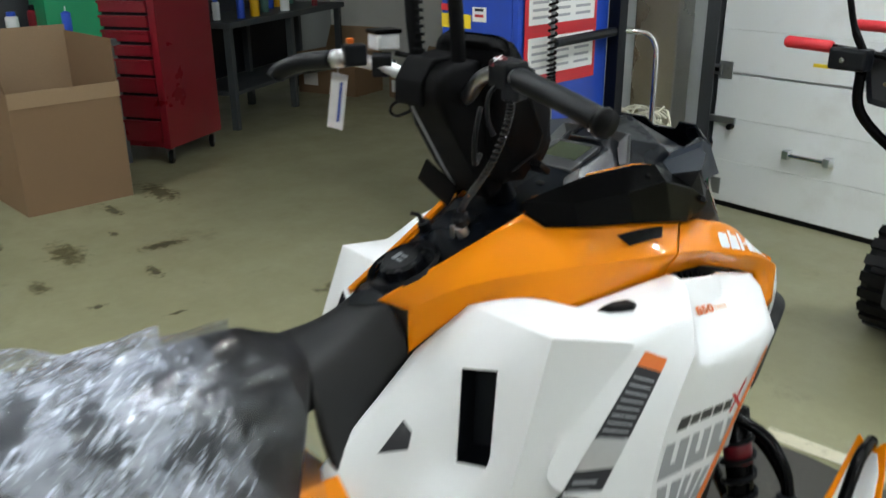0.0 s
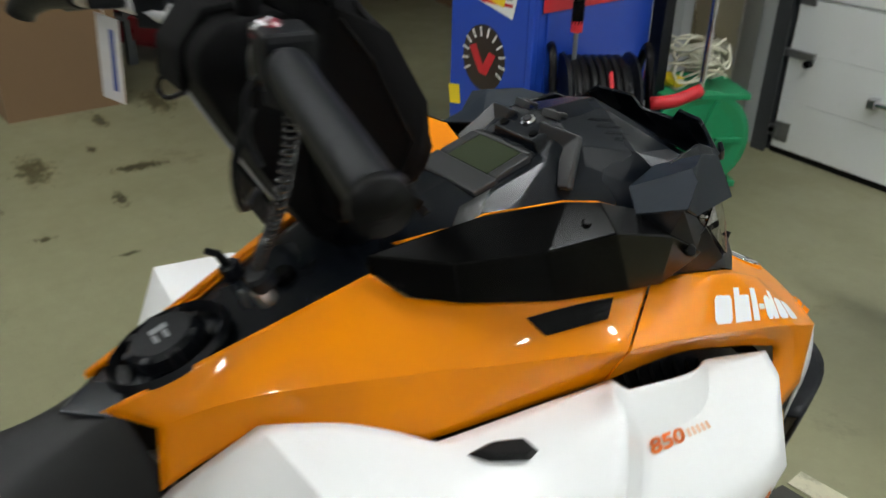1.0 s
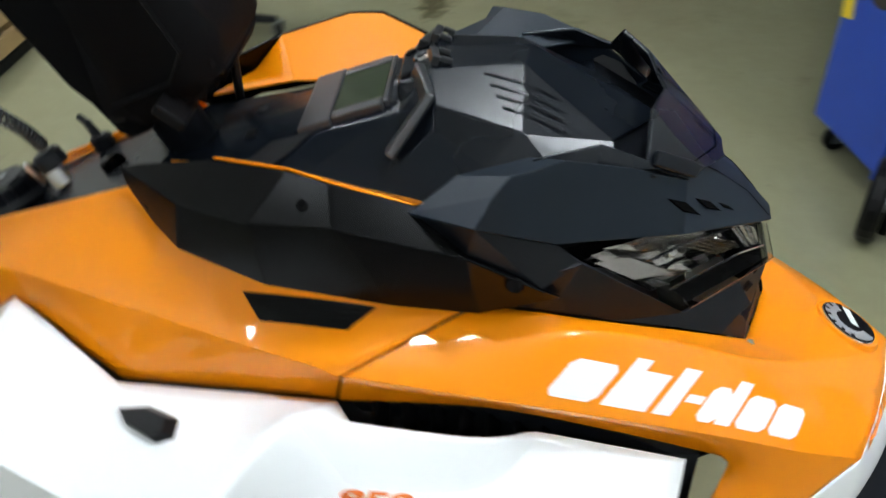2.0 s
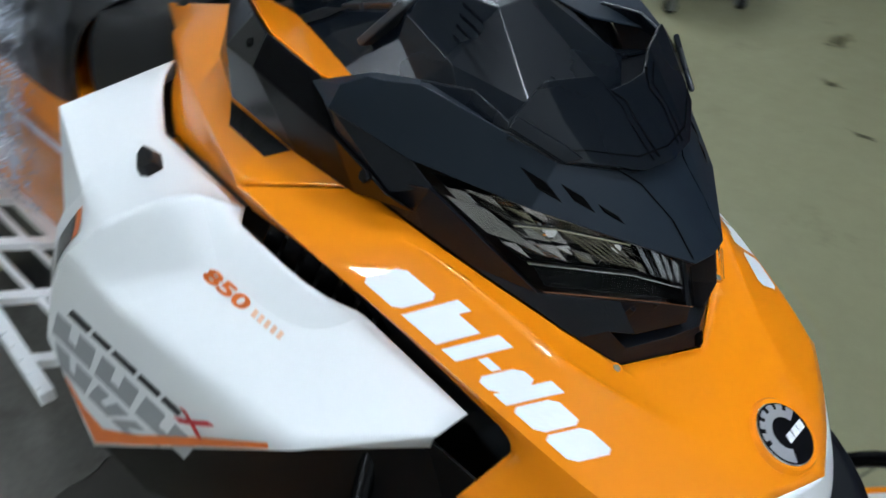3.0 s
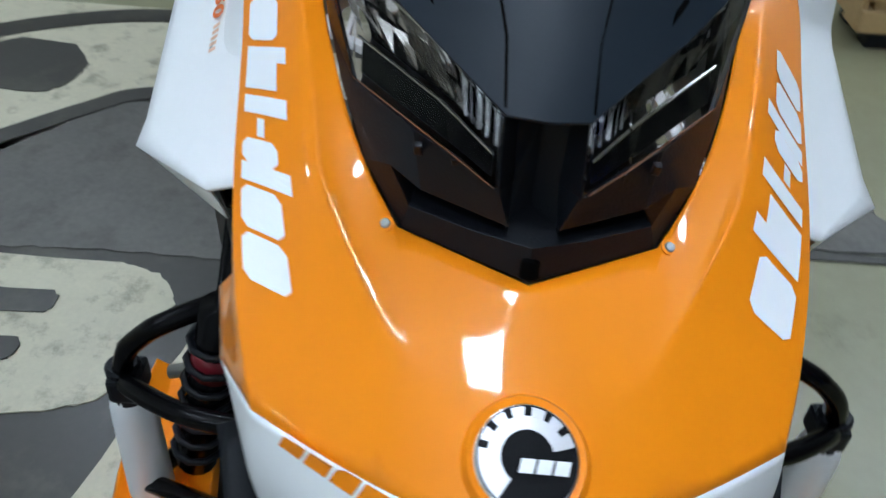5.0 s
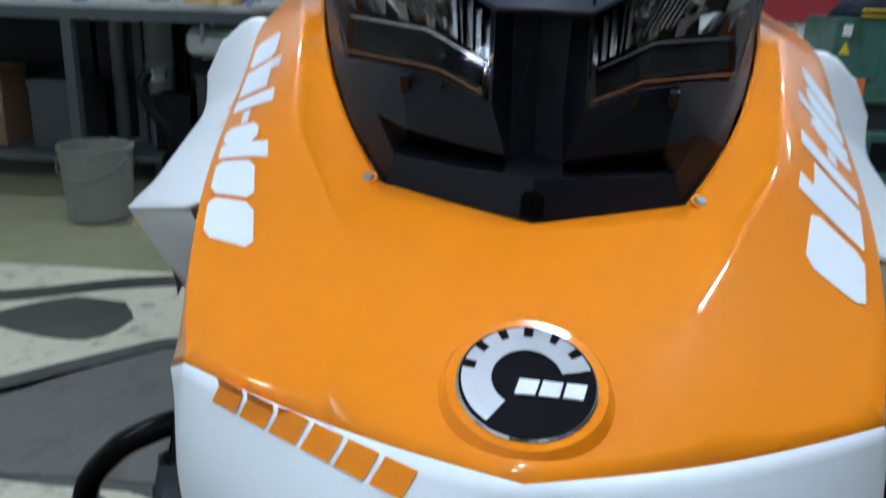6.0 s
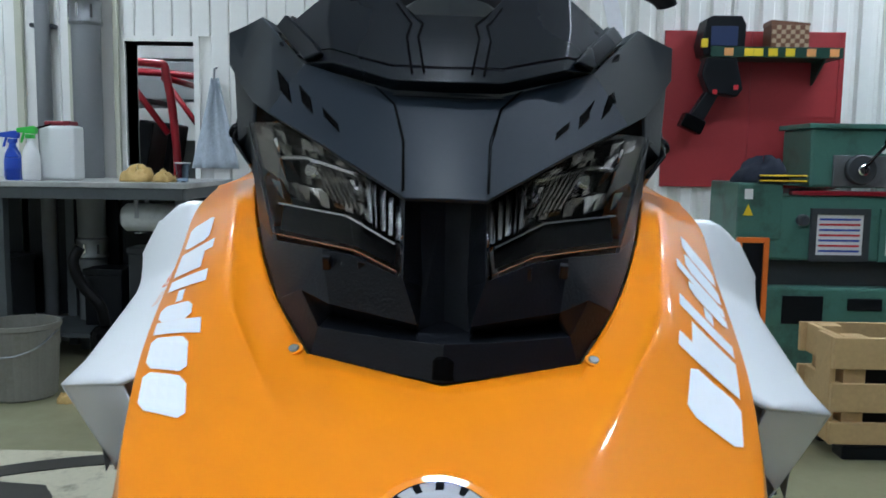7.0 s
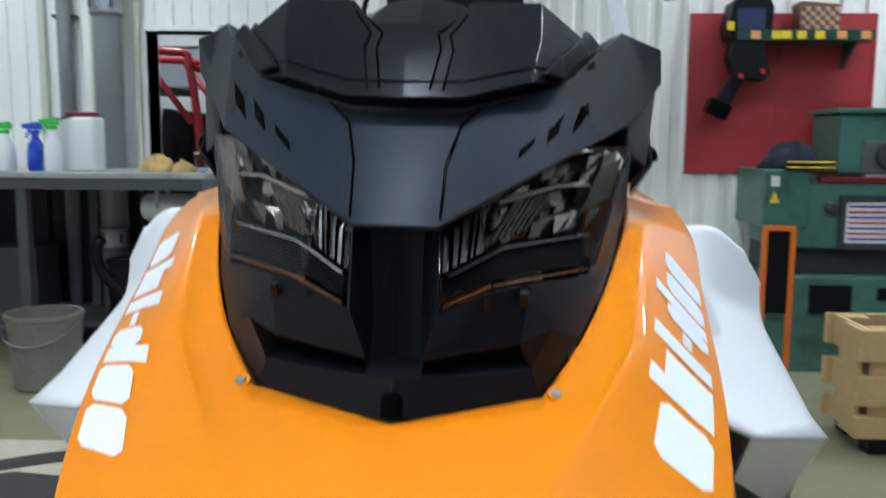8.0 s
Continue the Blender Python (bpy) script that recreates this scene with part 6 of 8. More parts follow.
for s in (1, -1):
    v = {k: (s * x, y, z) for k, (x, y, z) in dict(a=(0.438, 0.95, 0.572), b=(0.272, 1.392, 0.828), c=(0.250, 1.42, 0.848), d=(0.232, 1.46, 0.66), e=(0.385, 0.92, 0.36), e2=(0.345, 1.20, 0.49), f=(0.05, 1.5, 0.52), g=(0.05, 1.0, 0.34), h=(0.232, 1.56, 0.80), i=(0.205, 1.62, 0.66), j=(0.18, 1.58, 0.52), k=(0.05, 1.62, 0.60), m=(0.26, 0.70, 0.40), n=(0.25, 0.86, 0.60)).items()}
    panel(part("belly_pan", shell(v, ["a b e2 e", "b d e2", "b c d", "c h d", "d h i j", "j i k f", "d j f g e e2", "a e m n"]), BELLY, sled, "black plastic belly pan"), 0.004, 0.006)
    lip = {k: (s * x, y, z) for k, (x, y, z) in dict(a=(0.266, 1.449, 0.889), b=(0.364, 1.343, 0.857), d=(0.258, 1.436, 0.850), e=(0.404, 1.137, 0.702)).items()}
    panel(part("panel_lip", shell(lip, ["a b d", "b e d"]), WHITE, sides[0] if s == 1 else sides[1], "white underside of the side panel"), 0.003, 0.0)
    part("yellow_stripe", shell({k: (s * (x + 0.003), y, z) for k, (x, y, z) in dict(a=(0.232, 1.545, 0.775), b=(0.216, 1.60, 0.68), c=(0.205, 1.60, 0.60), d=(0.222, 1.535, 0.72)).items()}, ["a b c d"]), YELLOW, sled, "yellow stripe")
    edge = lambda y: 0.345 + 0.09 * min(max(y + 0.25, 0.0), 0.95)
    run = [(s * (edge(y) - 0.008), y, 0.425) for y in (0.68, 0.55, 0.35, 0.10, -0.15, -0.45, -0.75)]
    board = part("running_board", flat_bars(list(zip(run[:-1], run[1:])), 0.028, 0.026), WHITE, sled, "white open running board", False)
    part("inner_ledge", new_box((s * 0.20 - 0.014, -0.75, 0.405), (s * 0.20 + 0.014, 0.85, 0.425)), WHITE, board)
    for k in range(7):
        y = 0.579 - 0.21 * k
        part("cross_bar", flat_bars([((s * 0.205, y + 0.14, 0.420), (s * (edge(y) - 0.01), y, 0.424))], 0.022, 0.022), WHITE, board)
    for x in (0.251, 0.317):
        part("long_bar", flat_bars([((s * x, 0.68, 0.419), (s * x, -0.74, 0.419))], 0.012, 0.018), WHITE, board)
    # toothed grip along the outer edge
    tooth = part("grip_tooth", new_box((-0.004, -0.010, 0), (0.004, 0.010, 0.008)), WHITE, board)
    tooth.matrix_basis = pose(s * edge(0.66), 0.66, 0.437)
    for k in range(1, 31):
        o = new("grip_tooth", tooth.data)
        o.parent = board
        o.matrix_basis = pose(s * edge(0.66 - 0.042 * k), 0.66 - 0.042 * k, 0.437)
    # front suspension
    top = part("upper_arm", joined(new_tube(curve_pts([(s * 0.20, 1.29, 0.655), (s * 0.31, 1.335, 0.647), (s * 0.375, 1.353, 0.624), (s * 0.405, 1.352, 0.60), (s * 0.431, 1.348, 0.567), (s * 0.448, 1.34, 0.52)], 5), 0.013), new_tube(curve_pts([(s * 0.18, 1.47, 0.58), (s * 0.33, 1.43, 0.555), (s * 0.42, 1.375, 0.53), (s * 0.448, 1.34, 0.505)], 5), 0.013)), BLACKG, sled, "black tubular upper arm", True)
    part("ball_joint", joined(new_disc((s * 0.448, 1.335, 0.53), (0, 0, 1), 0.022, 0.06, 16, 0.004), new_box((-0.02, -0.025, -0.02), (0.02, 0.025, 0.02), pose(s * 0.445, 1.335, 0.50), 0.006)), BLACKM, top)
    low = part("lower_arm", joined(new_tube([(s * 0.17, 1.12, 0.40), (s * 0.46, 1.31, 0.27)], 0.014), new_tube([(s * 0.17, 1.50, 0.40), (s * 0.46, 1.33, 0.27)], 0.014)), BLACKG, sled, "black tubular lower arm", True)
    shock = part("shock_absorber", new_tube([(s * 0.27, 1.36, 0.80), (s * 0.30, 1.355, 0.66), (s * 0.302, 1.355, 0.655), (s * 0.385, 1.325, 0.33)], [0.012, 0.012, 0.028, 0.028], 14), BLACKG, sled, "black shock absorber", True)
    part("reservoir_band", new_tube([(s * 0.318, 1.349, 0.59), (s * 0.330, 1.345, 0.545)], 0.0295, 14), REDKNOB, shock, "red band", True)
    part("spring", helix([(s * 0.31, 1.352, 0.62), (s * 0.38, 1.327, 0.35)], 0.034, 7, 0.005), BLACKM, shock, "black coil spring", True)
    part("tie_rod", new_tube([(s * 0.10, 1.25, 0.50), (s * 0.43, 1.25, 0.42)], 0.010), ALU, sled, "silver tie rod", True)
    part("spindle", new_tube([(s * 0.447, 1.335, 0.50), (s * 0.452, 1.33, 0.44), (s * 0.468, 1.31, 0.25), (s * 0.475, 1.30, 0.15)], [0.02, 0.03, 0.034, 0.03], 10), WHITE, sled, "white spindle", True)
    ski = bmesh.new()
    rows = []
    for y, z, w in ((0.96, 0.085, 0.05), (1.05, 0.075, 0.075), (1.2, 0.075, 0.085), (1.5, 0.075, 0.085), (1.66, 0.10, 0.08), (1.79, 0.18, 0.07), (1.87, 0.28, 0.05), (1.90, 0.35, 0.035)):
        rows.append([ski.verts.new((s * 0.478 + dx * w, y, z + dz)) for dx, dz in ((-1, 0.03), (-0.85, 0.008), (-0.3, 0.0), (0.3, 0.0), (0.85, 0.008), (1, 0.03), (0.9, 0.05), (0.35, 0.022), (-0.35, 0.022), (-0.9, 0.05))])
    for r0, r1 in zip(rows[:-1], rows[1:]):
        for k in range(10):
            ski.faces.new((r0[k], r0[(k + 1) % 10], r1[(k + 1) % 10], r1[k]))
    ski.faces.new(rows[0])
    ski.faces.new(rows[-1][::-1])
    skob = panel(part("ski", ski, ORANGE, sled, "orange plastic ski"), 0, 0.004)
    part("ski_saddle", prism([(1.12, 0.09), (1.44, 0.09), (1.37, 0.19), (1.22, 0.19)], "x", s * 0.478 - 0.03, s * 0.478 + 0.03, 0.008), ORANGE, skob, "orange ski saddle")
    part("ski_loop", new_tube(curve_pts([(s * 0.478, 1.60, 0.13), (s * 0.478, 1.69, 0.28), (s * 0.478, 1.79, 0.385), (s * 0.478, 1.90, 0.385)], 6), 0.015), BLACKG, skob, "black ski loop", True)
    part("ski_runner", new_box((s * 0.478 - 0.008, 1.0, 0.0), (s * 0.478 + 0.008, 1.60, 0.08)), STEEL, skob)
    tip = {}
    for k, (y, z, w) in enumerate(((1.58, 0.098, 0.03), (1.66, 0.135, 0.05), (1.79, 0.215, 0.05), (1.87, 0.315, 0.035), (1.89, 0.36, 0.02))):
        tip["l%d" % k], tip["r%d" % k] = (s * 0.478 - w, y, z), (s * 0.478 + w, y, z)
    panel(part("ski_tip", shell(tip, ["l%d r%d r%d l%d" % (k, k, k + 1, k + 1) for k in range(4)]), WHITE, skob, "white ski tip"), 0.006, 0.002)
    # the skis are steered a little to the left
    turn = Matrix.Translation((s * 0.475, 1.31, 0)) @ Matrix.Rotation(math.radians(9.5), 4, "Z") @ Matrix.Translation((-s * 0.475, -1.31, 0))
    for o in (skob, *skob.children):
        o.data.transform(turn)

tunnel = part("tunnel", prism([(-0.185, 0.42), (0.185, 0.42), (0.185, 0.74), (0.13, 0.79), (-0.13, 0.79), (-0.185, 0.74)], "y", -0.95, 0.50, 0.006), ORANGE, sled, "orange painted tunnel")
for s in (1, -1):
    part("tunnel_stripe", new_box((s * 0.1865 - 0.0008, -0.2, 0.688), (s * 0.1865 + 0.0008, 0.49, 0.706)), DECWHITE, tunnel, "white stripe")
part("snow_flap", new_box((-0.18, -1.12, 0.28), (0.18, -1.10, 0.74), None, 0.004), RUBBER, sled, "black snow flap")
track = part("track", prism([(-1.28, 0.18), (-1.22, 0.06), (-1.10, 0.0), (0.35, 0.0), (0.62, 0.16), (0.68, 0.30), (0.62, 0.40), (-1.10, 0.36), (-1.24, 0.30)], "x", -0.19, 0.19, 0.01), RUBBER, sled, "black rubber track")
for k in range(22):
    part("track_lug", new_box((-0.18, -1.08 + 0.065 * k, 0.0), (0.18, -1.068 + 0.065 * k, 0.012)), RUBBER, track)
part("bulkhead", joined(new_box((-0.10, 0.72, 0.42), (0.10, 0.95, 0.84)), new_box((-0.17, 0.95, 0.42), (0.17, 1.5, 0.84))), DARKSTEEL, sled, "dark bulkhead behind the panels")

BUMP = dict(m=(0, 1.850, 0.735), a=(0.10, 1.832, 0.732), b=(0.200, 1.735, 0.752), c=(0.243, 1.585, 0.748), m2=(0, 1.800, 0.62), a2=(0.09, 1.785, 0.61), b2=(0.185, 1.69, 0.60), c2=(0.215, 1.57, 0.58), mi=(0, 1.765, 0.738), ai=(0.095, 1.735, 0.735), bi=(0.180, 1.655, 0.745), ci=(0.215, 1.570, 0.745))
soft(part("front_bumper", creased(BUMP, ["m a a2 m2", "a b b2 a2", "b c c2 b2", "m mi ai a", "a ai bi b", "b bi ci c"], [("m a b c", 0.8)], "c c2 ci", True), BLACKM, sled, "black front bumper under the nose"), 2, 0.006)

# the machine stands a little off centre and leans towards its left ski
for ob in [o for o in sled.children_recursive if o.type == "MESH"]:
    if ob.name.startswith("grip_tooth"):
        continue
    for v in ob.data.vertices:
        x, z = v.co.x, v.co.z
        v.co.x = x + 0.0035 * (1 - max(-1.0, min(1.0, x / 0.1)))
        v.co.z = z + 0.045 * min(x, 0.0) * max(0.0, min(1.0, (z - 0.4) / 0.3))

# clear film over the seat
FILM = bpy.data.materials.new("clear_film_sheet")
FILM.use_nodes = True
nt = FILM.node_tree
for nd in list(nt.nodes):
    if nd.type != "OUTPUT_MATERIAL":
        nt.nodes.remove(nd)
tr, gl, mx = nt.nodes.new("ShaderNodeBsdfTransparent"), nt.nodes.new("ShaderNodeBsdfGlossy"), nt.nodes.new("ShaderNodeMixShader")
tr.inputs[0].default_value = (0.93, 0.94, 0.97, 1)
gl.inputs["Roughness"].default_value = 0.13
lw = nt.nodes.new("ShaderNodeLayerWeight")
lw.inputs[0].default_value = 0.30
mr = nt.nodes.new("ShaderNodeMapRange")
mr.inputs[3].default_value, mr.inputs[4].default_value = 0.03, 0.42
nt.links.new(lw.outputs["Fresnel"], mr.inputs[0])
nt.links.new(mr.outputs[0], mx.inputs[0])
# white diffuse layer paints the film's sheen and haze into its colour
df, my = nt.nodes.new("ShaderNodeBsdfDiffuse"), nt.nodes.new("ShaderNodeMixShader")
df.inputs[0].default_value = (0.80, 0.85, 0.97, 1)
co = nt.nodes.new("ShaderNodeTexCoord")
# noise drawn out along the pull, for crease bumps and painted white glints
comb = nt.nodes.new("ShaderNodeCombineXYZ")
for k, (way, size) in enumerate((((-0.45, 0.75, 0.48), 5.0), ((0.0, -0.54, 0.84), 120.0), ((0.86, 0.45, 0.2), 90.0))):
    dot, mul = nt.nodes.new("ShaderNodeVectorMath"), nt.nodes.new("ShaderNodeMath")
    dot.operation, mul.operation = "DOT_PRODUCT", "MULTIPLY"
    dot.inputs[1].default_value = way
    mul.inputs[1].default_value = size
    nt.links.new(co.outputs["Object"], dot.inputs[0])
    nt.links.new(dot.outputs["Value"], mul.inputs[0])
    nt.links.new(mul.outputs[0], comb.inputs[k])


def film_noise(source, scale, detail, lo, hi, out0, out1):
    nz = nt.nodes.new("ShaderNodeTexNoise")
    nz.inputs["Scale"].default_value, nz.inputs["Detail"].default_value, nz.inputs["Roughness"].default_value = scale, detail, 0.6
    nt.links.new(source, nz.inputs["Vector"])
    mr = nt.nodes.new("ShaderNodeMapRange")
    for k, val in enumerate((lo, hi, out0, out1)):
        mr.inputs[k + 1].default_value = val
    nt.links.new(nz.outputs["Fac"], mr.inputs[0])
    return nz, mr


streak_noise, sheen_streak = film_noise(comb.outputs[0], 1.0, 4, 0.56, 0.66, 0.0, 0.62)
haze_patch = film_noise(co.outputs["Object"], 17.0, 6, 0.44, 0.58, 0.04, 0.42)[1]
sheen_veil = nt.nodes.new("ShaderNodeMath")
sheen_veil.operation = "ADD"
sheen_veil.use_clamp = True
nt.links.new(sheen_streak.outputs[0], sheen_veil.inputs[0])
nt.links.new(haze_patch.outputs[0], sheen_veil.inputs[1])
# the sheet lies smooth and clear towards its front edge, so painted sheen thins
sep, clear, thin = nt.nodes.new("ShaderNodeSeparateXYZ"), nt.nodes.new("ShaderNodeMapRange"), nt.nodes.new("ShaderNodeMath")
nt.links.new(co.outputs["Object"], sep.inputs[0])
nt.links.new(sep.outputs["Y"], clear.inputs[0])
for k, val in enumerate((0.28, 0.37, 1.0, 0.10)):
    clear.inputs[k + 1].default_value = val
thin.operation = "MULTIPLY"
nt.links.new(sheen_veil.outputs[0], thin.inputs[0])
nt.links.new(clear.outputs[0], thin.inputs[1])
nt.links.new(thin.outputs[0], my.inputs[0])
crease = nt.nodes.new("ShaderNodeBump")
crease.inputs["Strength"].default_value, crease.inputs["Distance"].default_value = 0.6, 0.004
nt.links.new(streak_noise.outputs["Fac"], crease.inputs["Height"])
nt.links.new(crease.outputs[0], gl.inputs["Normal"])
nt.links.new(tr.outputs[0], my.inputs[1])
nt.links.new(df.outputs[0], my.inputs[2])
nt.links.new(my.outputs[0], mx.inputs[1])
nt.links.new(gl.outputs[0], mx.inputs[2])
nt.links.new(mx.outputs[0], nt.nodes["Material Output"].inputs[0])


def crumpled(name, label, nx, ny, shape, amp, seed, parent):
    """A thin sheet with sharp straight folds running every way."""
    rnd = random.Random(seed)
    folds = []
    for k in range(13):
        a, tip = rnd.gauss(0.4, 0.6 if k < 5 else 0.22), rnd.uniform(-0.9, 0.4)
        f = rnd.uniform(8, 16) if k < 5 else rnd.uniform(36, 110)
        folds.append((Vector((math.cos(a), math.sin(a), tip)) * f, rnd.uniform(0, 2), rnd.uniform(0.5, 1.0) * (0.24 if k < 5 else 0.24) / f, Vector((rnd.uniform(0, 40), rnd.uniform(0, 40), 0))))
    bm = bmesh.new()
    g = []
    for i in range(nx + 1):
        row = []
        for j in range(ny + 1):
            p, n = shape(i / nx, j / ny)
            bend = noise.noise_vector(p * 5) * 0.03
            d = 0.0
            for way, phase, size, off in folds:
                here = max(0.0, 0.15 + 1.6 * noise.noise((p + off) * 4.5))
                d += size * here * abs((way.dot(p + bend) + phase) % 2 - 1)
            row.append(bm.verts.new(p + n * d * amp))
        g.append(row)
    for i in range(nx):
        for j in range(ny):
            bm.faces.new((g[i][j], g[i + 1][j], g[i + 1][j + 1], g[i][j + 1]))
    return part(name, bm, FILM, parent, label, True)


wrap = thing("plastic_wrap", "crumpled clear plastic film draped over the seat", "packaging", "", (0, 0, 0))


def over_seat(u, v):
    y = 0.428 - 1.2 * u + 0.022 * math.sin(9 * v)
    a = (v - 0.5) * 2
    w = 0.135 + 0.03 * math.sin(5 * u + 3 * v) * min(1.0, 4 * u) + 0.05 * min(1.0, 3 * u)
    x = w * math.sin(1.2 * a) * 1.3 + 0.12 * max(abs(a) - 0.5, 0) * (1 if a > 0 else -1)
    z = 1.002 + 0.010 * u - 0.10 * a * a - 0.75 * max(abs(a) - 0.5, 0)
    return Vector((x, y, z)), Vector((math.sin(a), 0.1, math.cos(a))).normalized()


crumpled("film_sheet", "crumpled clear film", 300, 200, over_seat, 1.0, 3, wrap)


def over_film(u, v):
    p, n = over_seat(0.09 + 0.85 * u, 0.06 + 0.9 * v)
    return p + n * 0.008, n


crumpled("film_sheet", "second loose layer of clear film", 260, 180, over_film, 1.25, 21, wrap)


def bunch(u, v):
    a = 2 * math.pi * v
    y = 0.195 - 0.42 * u
    r = 0.07 + 0.03 * math.sin(7 * u + 2) + 0.015 * math.sin(3 * a)
    return Vector((0.31 + r * math.cos(a) * 0.9, y, 0.655 + r * math.sin(a) * 1.2)), Vector((math.cos(a), 0, math.sin(a)))


crumpled("film_fold", "bunched clear film hanging to the running board", 90, 80, bunch, 1.3, 8, wrap)


# ---- machines and furniture along the walls ----
def lathe_machine():
    t = thing("lathe", "large green metal lathe, oily and worn, against the wall", "lathe", at=(-2.3, -2.2, 0))
    def p(name, bm, m, label="", parent=t, smooth=False):
        ob = part(name, bm, m, parent, label, smooth)
        if parent is t:
            place_in(t, ob)
        return ob
    base = p("base", new_box((-3.4, -2.45, 0.0), (-1.42, -1.96, 0.47), bevel=0.012), GREENPAINT)
    part("base_recess", new_box((-1.83, -1.965, 0.29), (-1.63, -1.952, 0.43), bevel=0.004), BLACKM, base, "dark recessed plate")
    part("base_pocket", new_box((-2.12, -1.965, 0.36), (-1.95, -1.952, 0.42), bevel=0.006), BLACKM, base)
    p("gap_plate", new_box((-3.3, -2.42, 0.47), (-1.48, -2.06, 0.60)), DARKSTEEL)
    body = p("gearbox", new_box((-3.4, -2.45, 0.60), (-1.48, -2.0, 0.92), bevel=0.015), GREENPAINT)
    p("end_cover", new_box((-1.62, -2.44, 0.70), (-1.40, -1.99, 0.98), bevel=0.012), GREENPAINT, "green gear cover with warning sticker")
    for k, x in enumerate((-1.90, -2.24)):
        part("plate_frame", joined(new_box((x - 0.15, -2.006, 0.60), (x + 0.14, -1.985, 0.63)), new_box((x - 0.15, -2.006, 0.83), (x + 0.14, -1.985, 0.86)), new_box((x - 0.15, -2.006, 0.63), (x - 0.12, -1.985, 0.83)), new_box((x + 0.11, -2.006, 0.63), (x + 0.14, -1.985, 0.83))), GREENPAINT if k else DARKSTEEL, body)
        pl = part("thread_plate", new_box((x - 0.12, -2.004, 0.63), (x + 0.11, -1.995, 0.83)), PAPER, body, "printed settings plate")
        for j in range(7):
            part("print_bar", new_box((x - 0.105, -1.996, 0.645 + j * 0.026), (x + 0.095, -1.993, 0.655 + j * 0.026)), DECRED if j % 2 else BLUEINK, pl)
    head = p("headstock", new_box((-2.9, -2.42, 0.96), (-1.77, -2.06, 1.25), bevel=0.015), GREENPAINT)
    part("lid", new_box((-2.92, -2.44, 1.25), (-1.75, -2.04, 1.275), bevel=0.006), GREENPAINT, head)
    part("dial_plate", new_box((-2.22, -2.062, 0.965), (-1.88, -2.045, 1.12), bevel=0.003), STEEL, head, "bare steel dial plate")
    wh = part("handwheel", new_disc((-2.0, -2.0, 1.05), (0, 1, 0), 0.075, 0.03, 28, 0.008), DARKSTEEL, head)
    part("wheel_hub", new_disc((-2.0, -1.975, 1.05), (0, 1, 0), 0.028, 0.05, 18, 0.006), CHROME, wh)
    part("lever", joined(new_tube([(-2.0, -1.98, 1.06), (-2.08, -1.96, 1.16), (-2.10, -1.95, 1.18)], 0.008, 10), new_disc((-2.10, -1.935, 1.185), (0, 1, 0), 0.018, 0.035, 14, 0.008)), BLACKG, wh, "black shift lever")
    for x in (-2.17,):
        part("knob", new_disc((x, -2.02, 1.05), (0, 1, 0), 0.02, 0.04, 16, 0.005), CHROME, head)
    part("name_plate", new_box((-2.45, -2.064, 1.13), (-2.12, -2.055, 1.17)), PAPER, head)
    p("red_rail", new_box((-2.9, -2.03, 0.922), (-1.66, -1.99, 0.945), bevel=0.004), REDPAINT, "red guide rail")
    p("knob_round", new_disc((-1.72, -1.965, 0.80), (0, 1, 0), 0.03, 0.05, 20, 0.008), DARKSTEEL)
    p("selector", joined(new_disc((-2.20, -1.97, 0.55), (0, 1, 0), 0.032, 0.06, 18, 0.006), new_box((-2.33, -2.02, 0.50), (-2.20, -1.96, 0.58), bevel=0.008)), DARKSTEEL)
    bd = p("bed", new_box((-3.4, -2.4, 0.92), (-2.9, -2.1, 0.98)), STEEL)
    st = p("warning_sticker", prism([(-1.475, 0.82), (-1.425, 0.82), (-1.45, 0.875)], "y", -1.988, -1.9865), YELLOWSTK, "yellow warning triangle")
    p("sticker", new_box((-1.47, -1.988, 0.90), (-1.43, -1.9865, 0.95)), PAPER)
    return t


lathe_machine()
cap = thing("cloth_cap", "dark blue cloth cap with yellow trim on the lathe", "cap", at=(-1.56, -2.12, 0.98))
part("crown", heap((0.13, 0.10), 0.10, 3), CAPBLUE, cap, smooth=True)
for k in range(2):
    part("brim", prism([(-0.15, 0.06), (0.05, 0.08), (0.07, 0.15), (-0.10, 0.16), (-0.17, 0.12)], "z", 0.002 + k * 0.025, 0.014 + k * 0.025, 0.003), CAPBLUE, cap)
    part("trim", new_tube(curve_pts([(-0.17, 0.125, 0.012 + k * 0.025), (-0.10, 0.165, 0.012 + k * 0.025), (0.07, 0.155, 0.012 + k * 0.025)], 4), 0.004, 6), YELLOWSTK, cap, "yellow edge trim")

stand = thing("orange_stand", "slim orange steel frame stand beside the lathe", "stand", at=(-1.45, -1.9, 0))
for x in (-0.065, 0.065):
    part("upright", new_box((x - 0.012, -0.012, 0), (x + 0.012, 0.012, 0.72), bevel=0.002), DECORANGE, stand)
part("crossbar", new_box((-0.053, -0.012, 0.695), (0.053, 0.012, 0.72), bevel=0.002), DECORANGE, stand)
part("foot", new_box((-0.08, -0.1, 0.0), (0.08, -0.012, 0.02)), DARKSTEEL, stand)
part("backing", new_box((-0.053, -0.009, 0.3), (0.053, -0.003, 0.695)), BLACKM, stand)


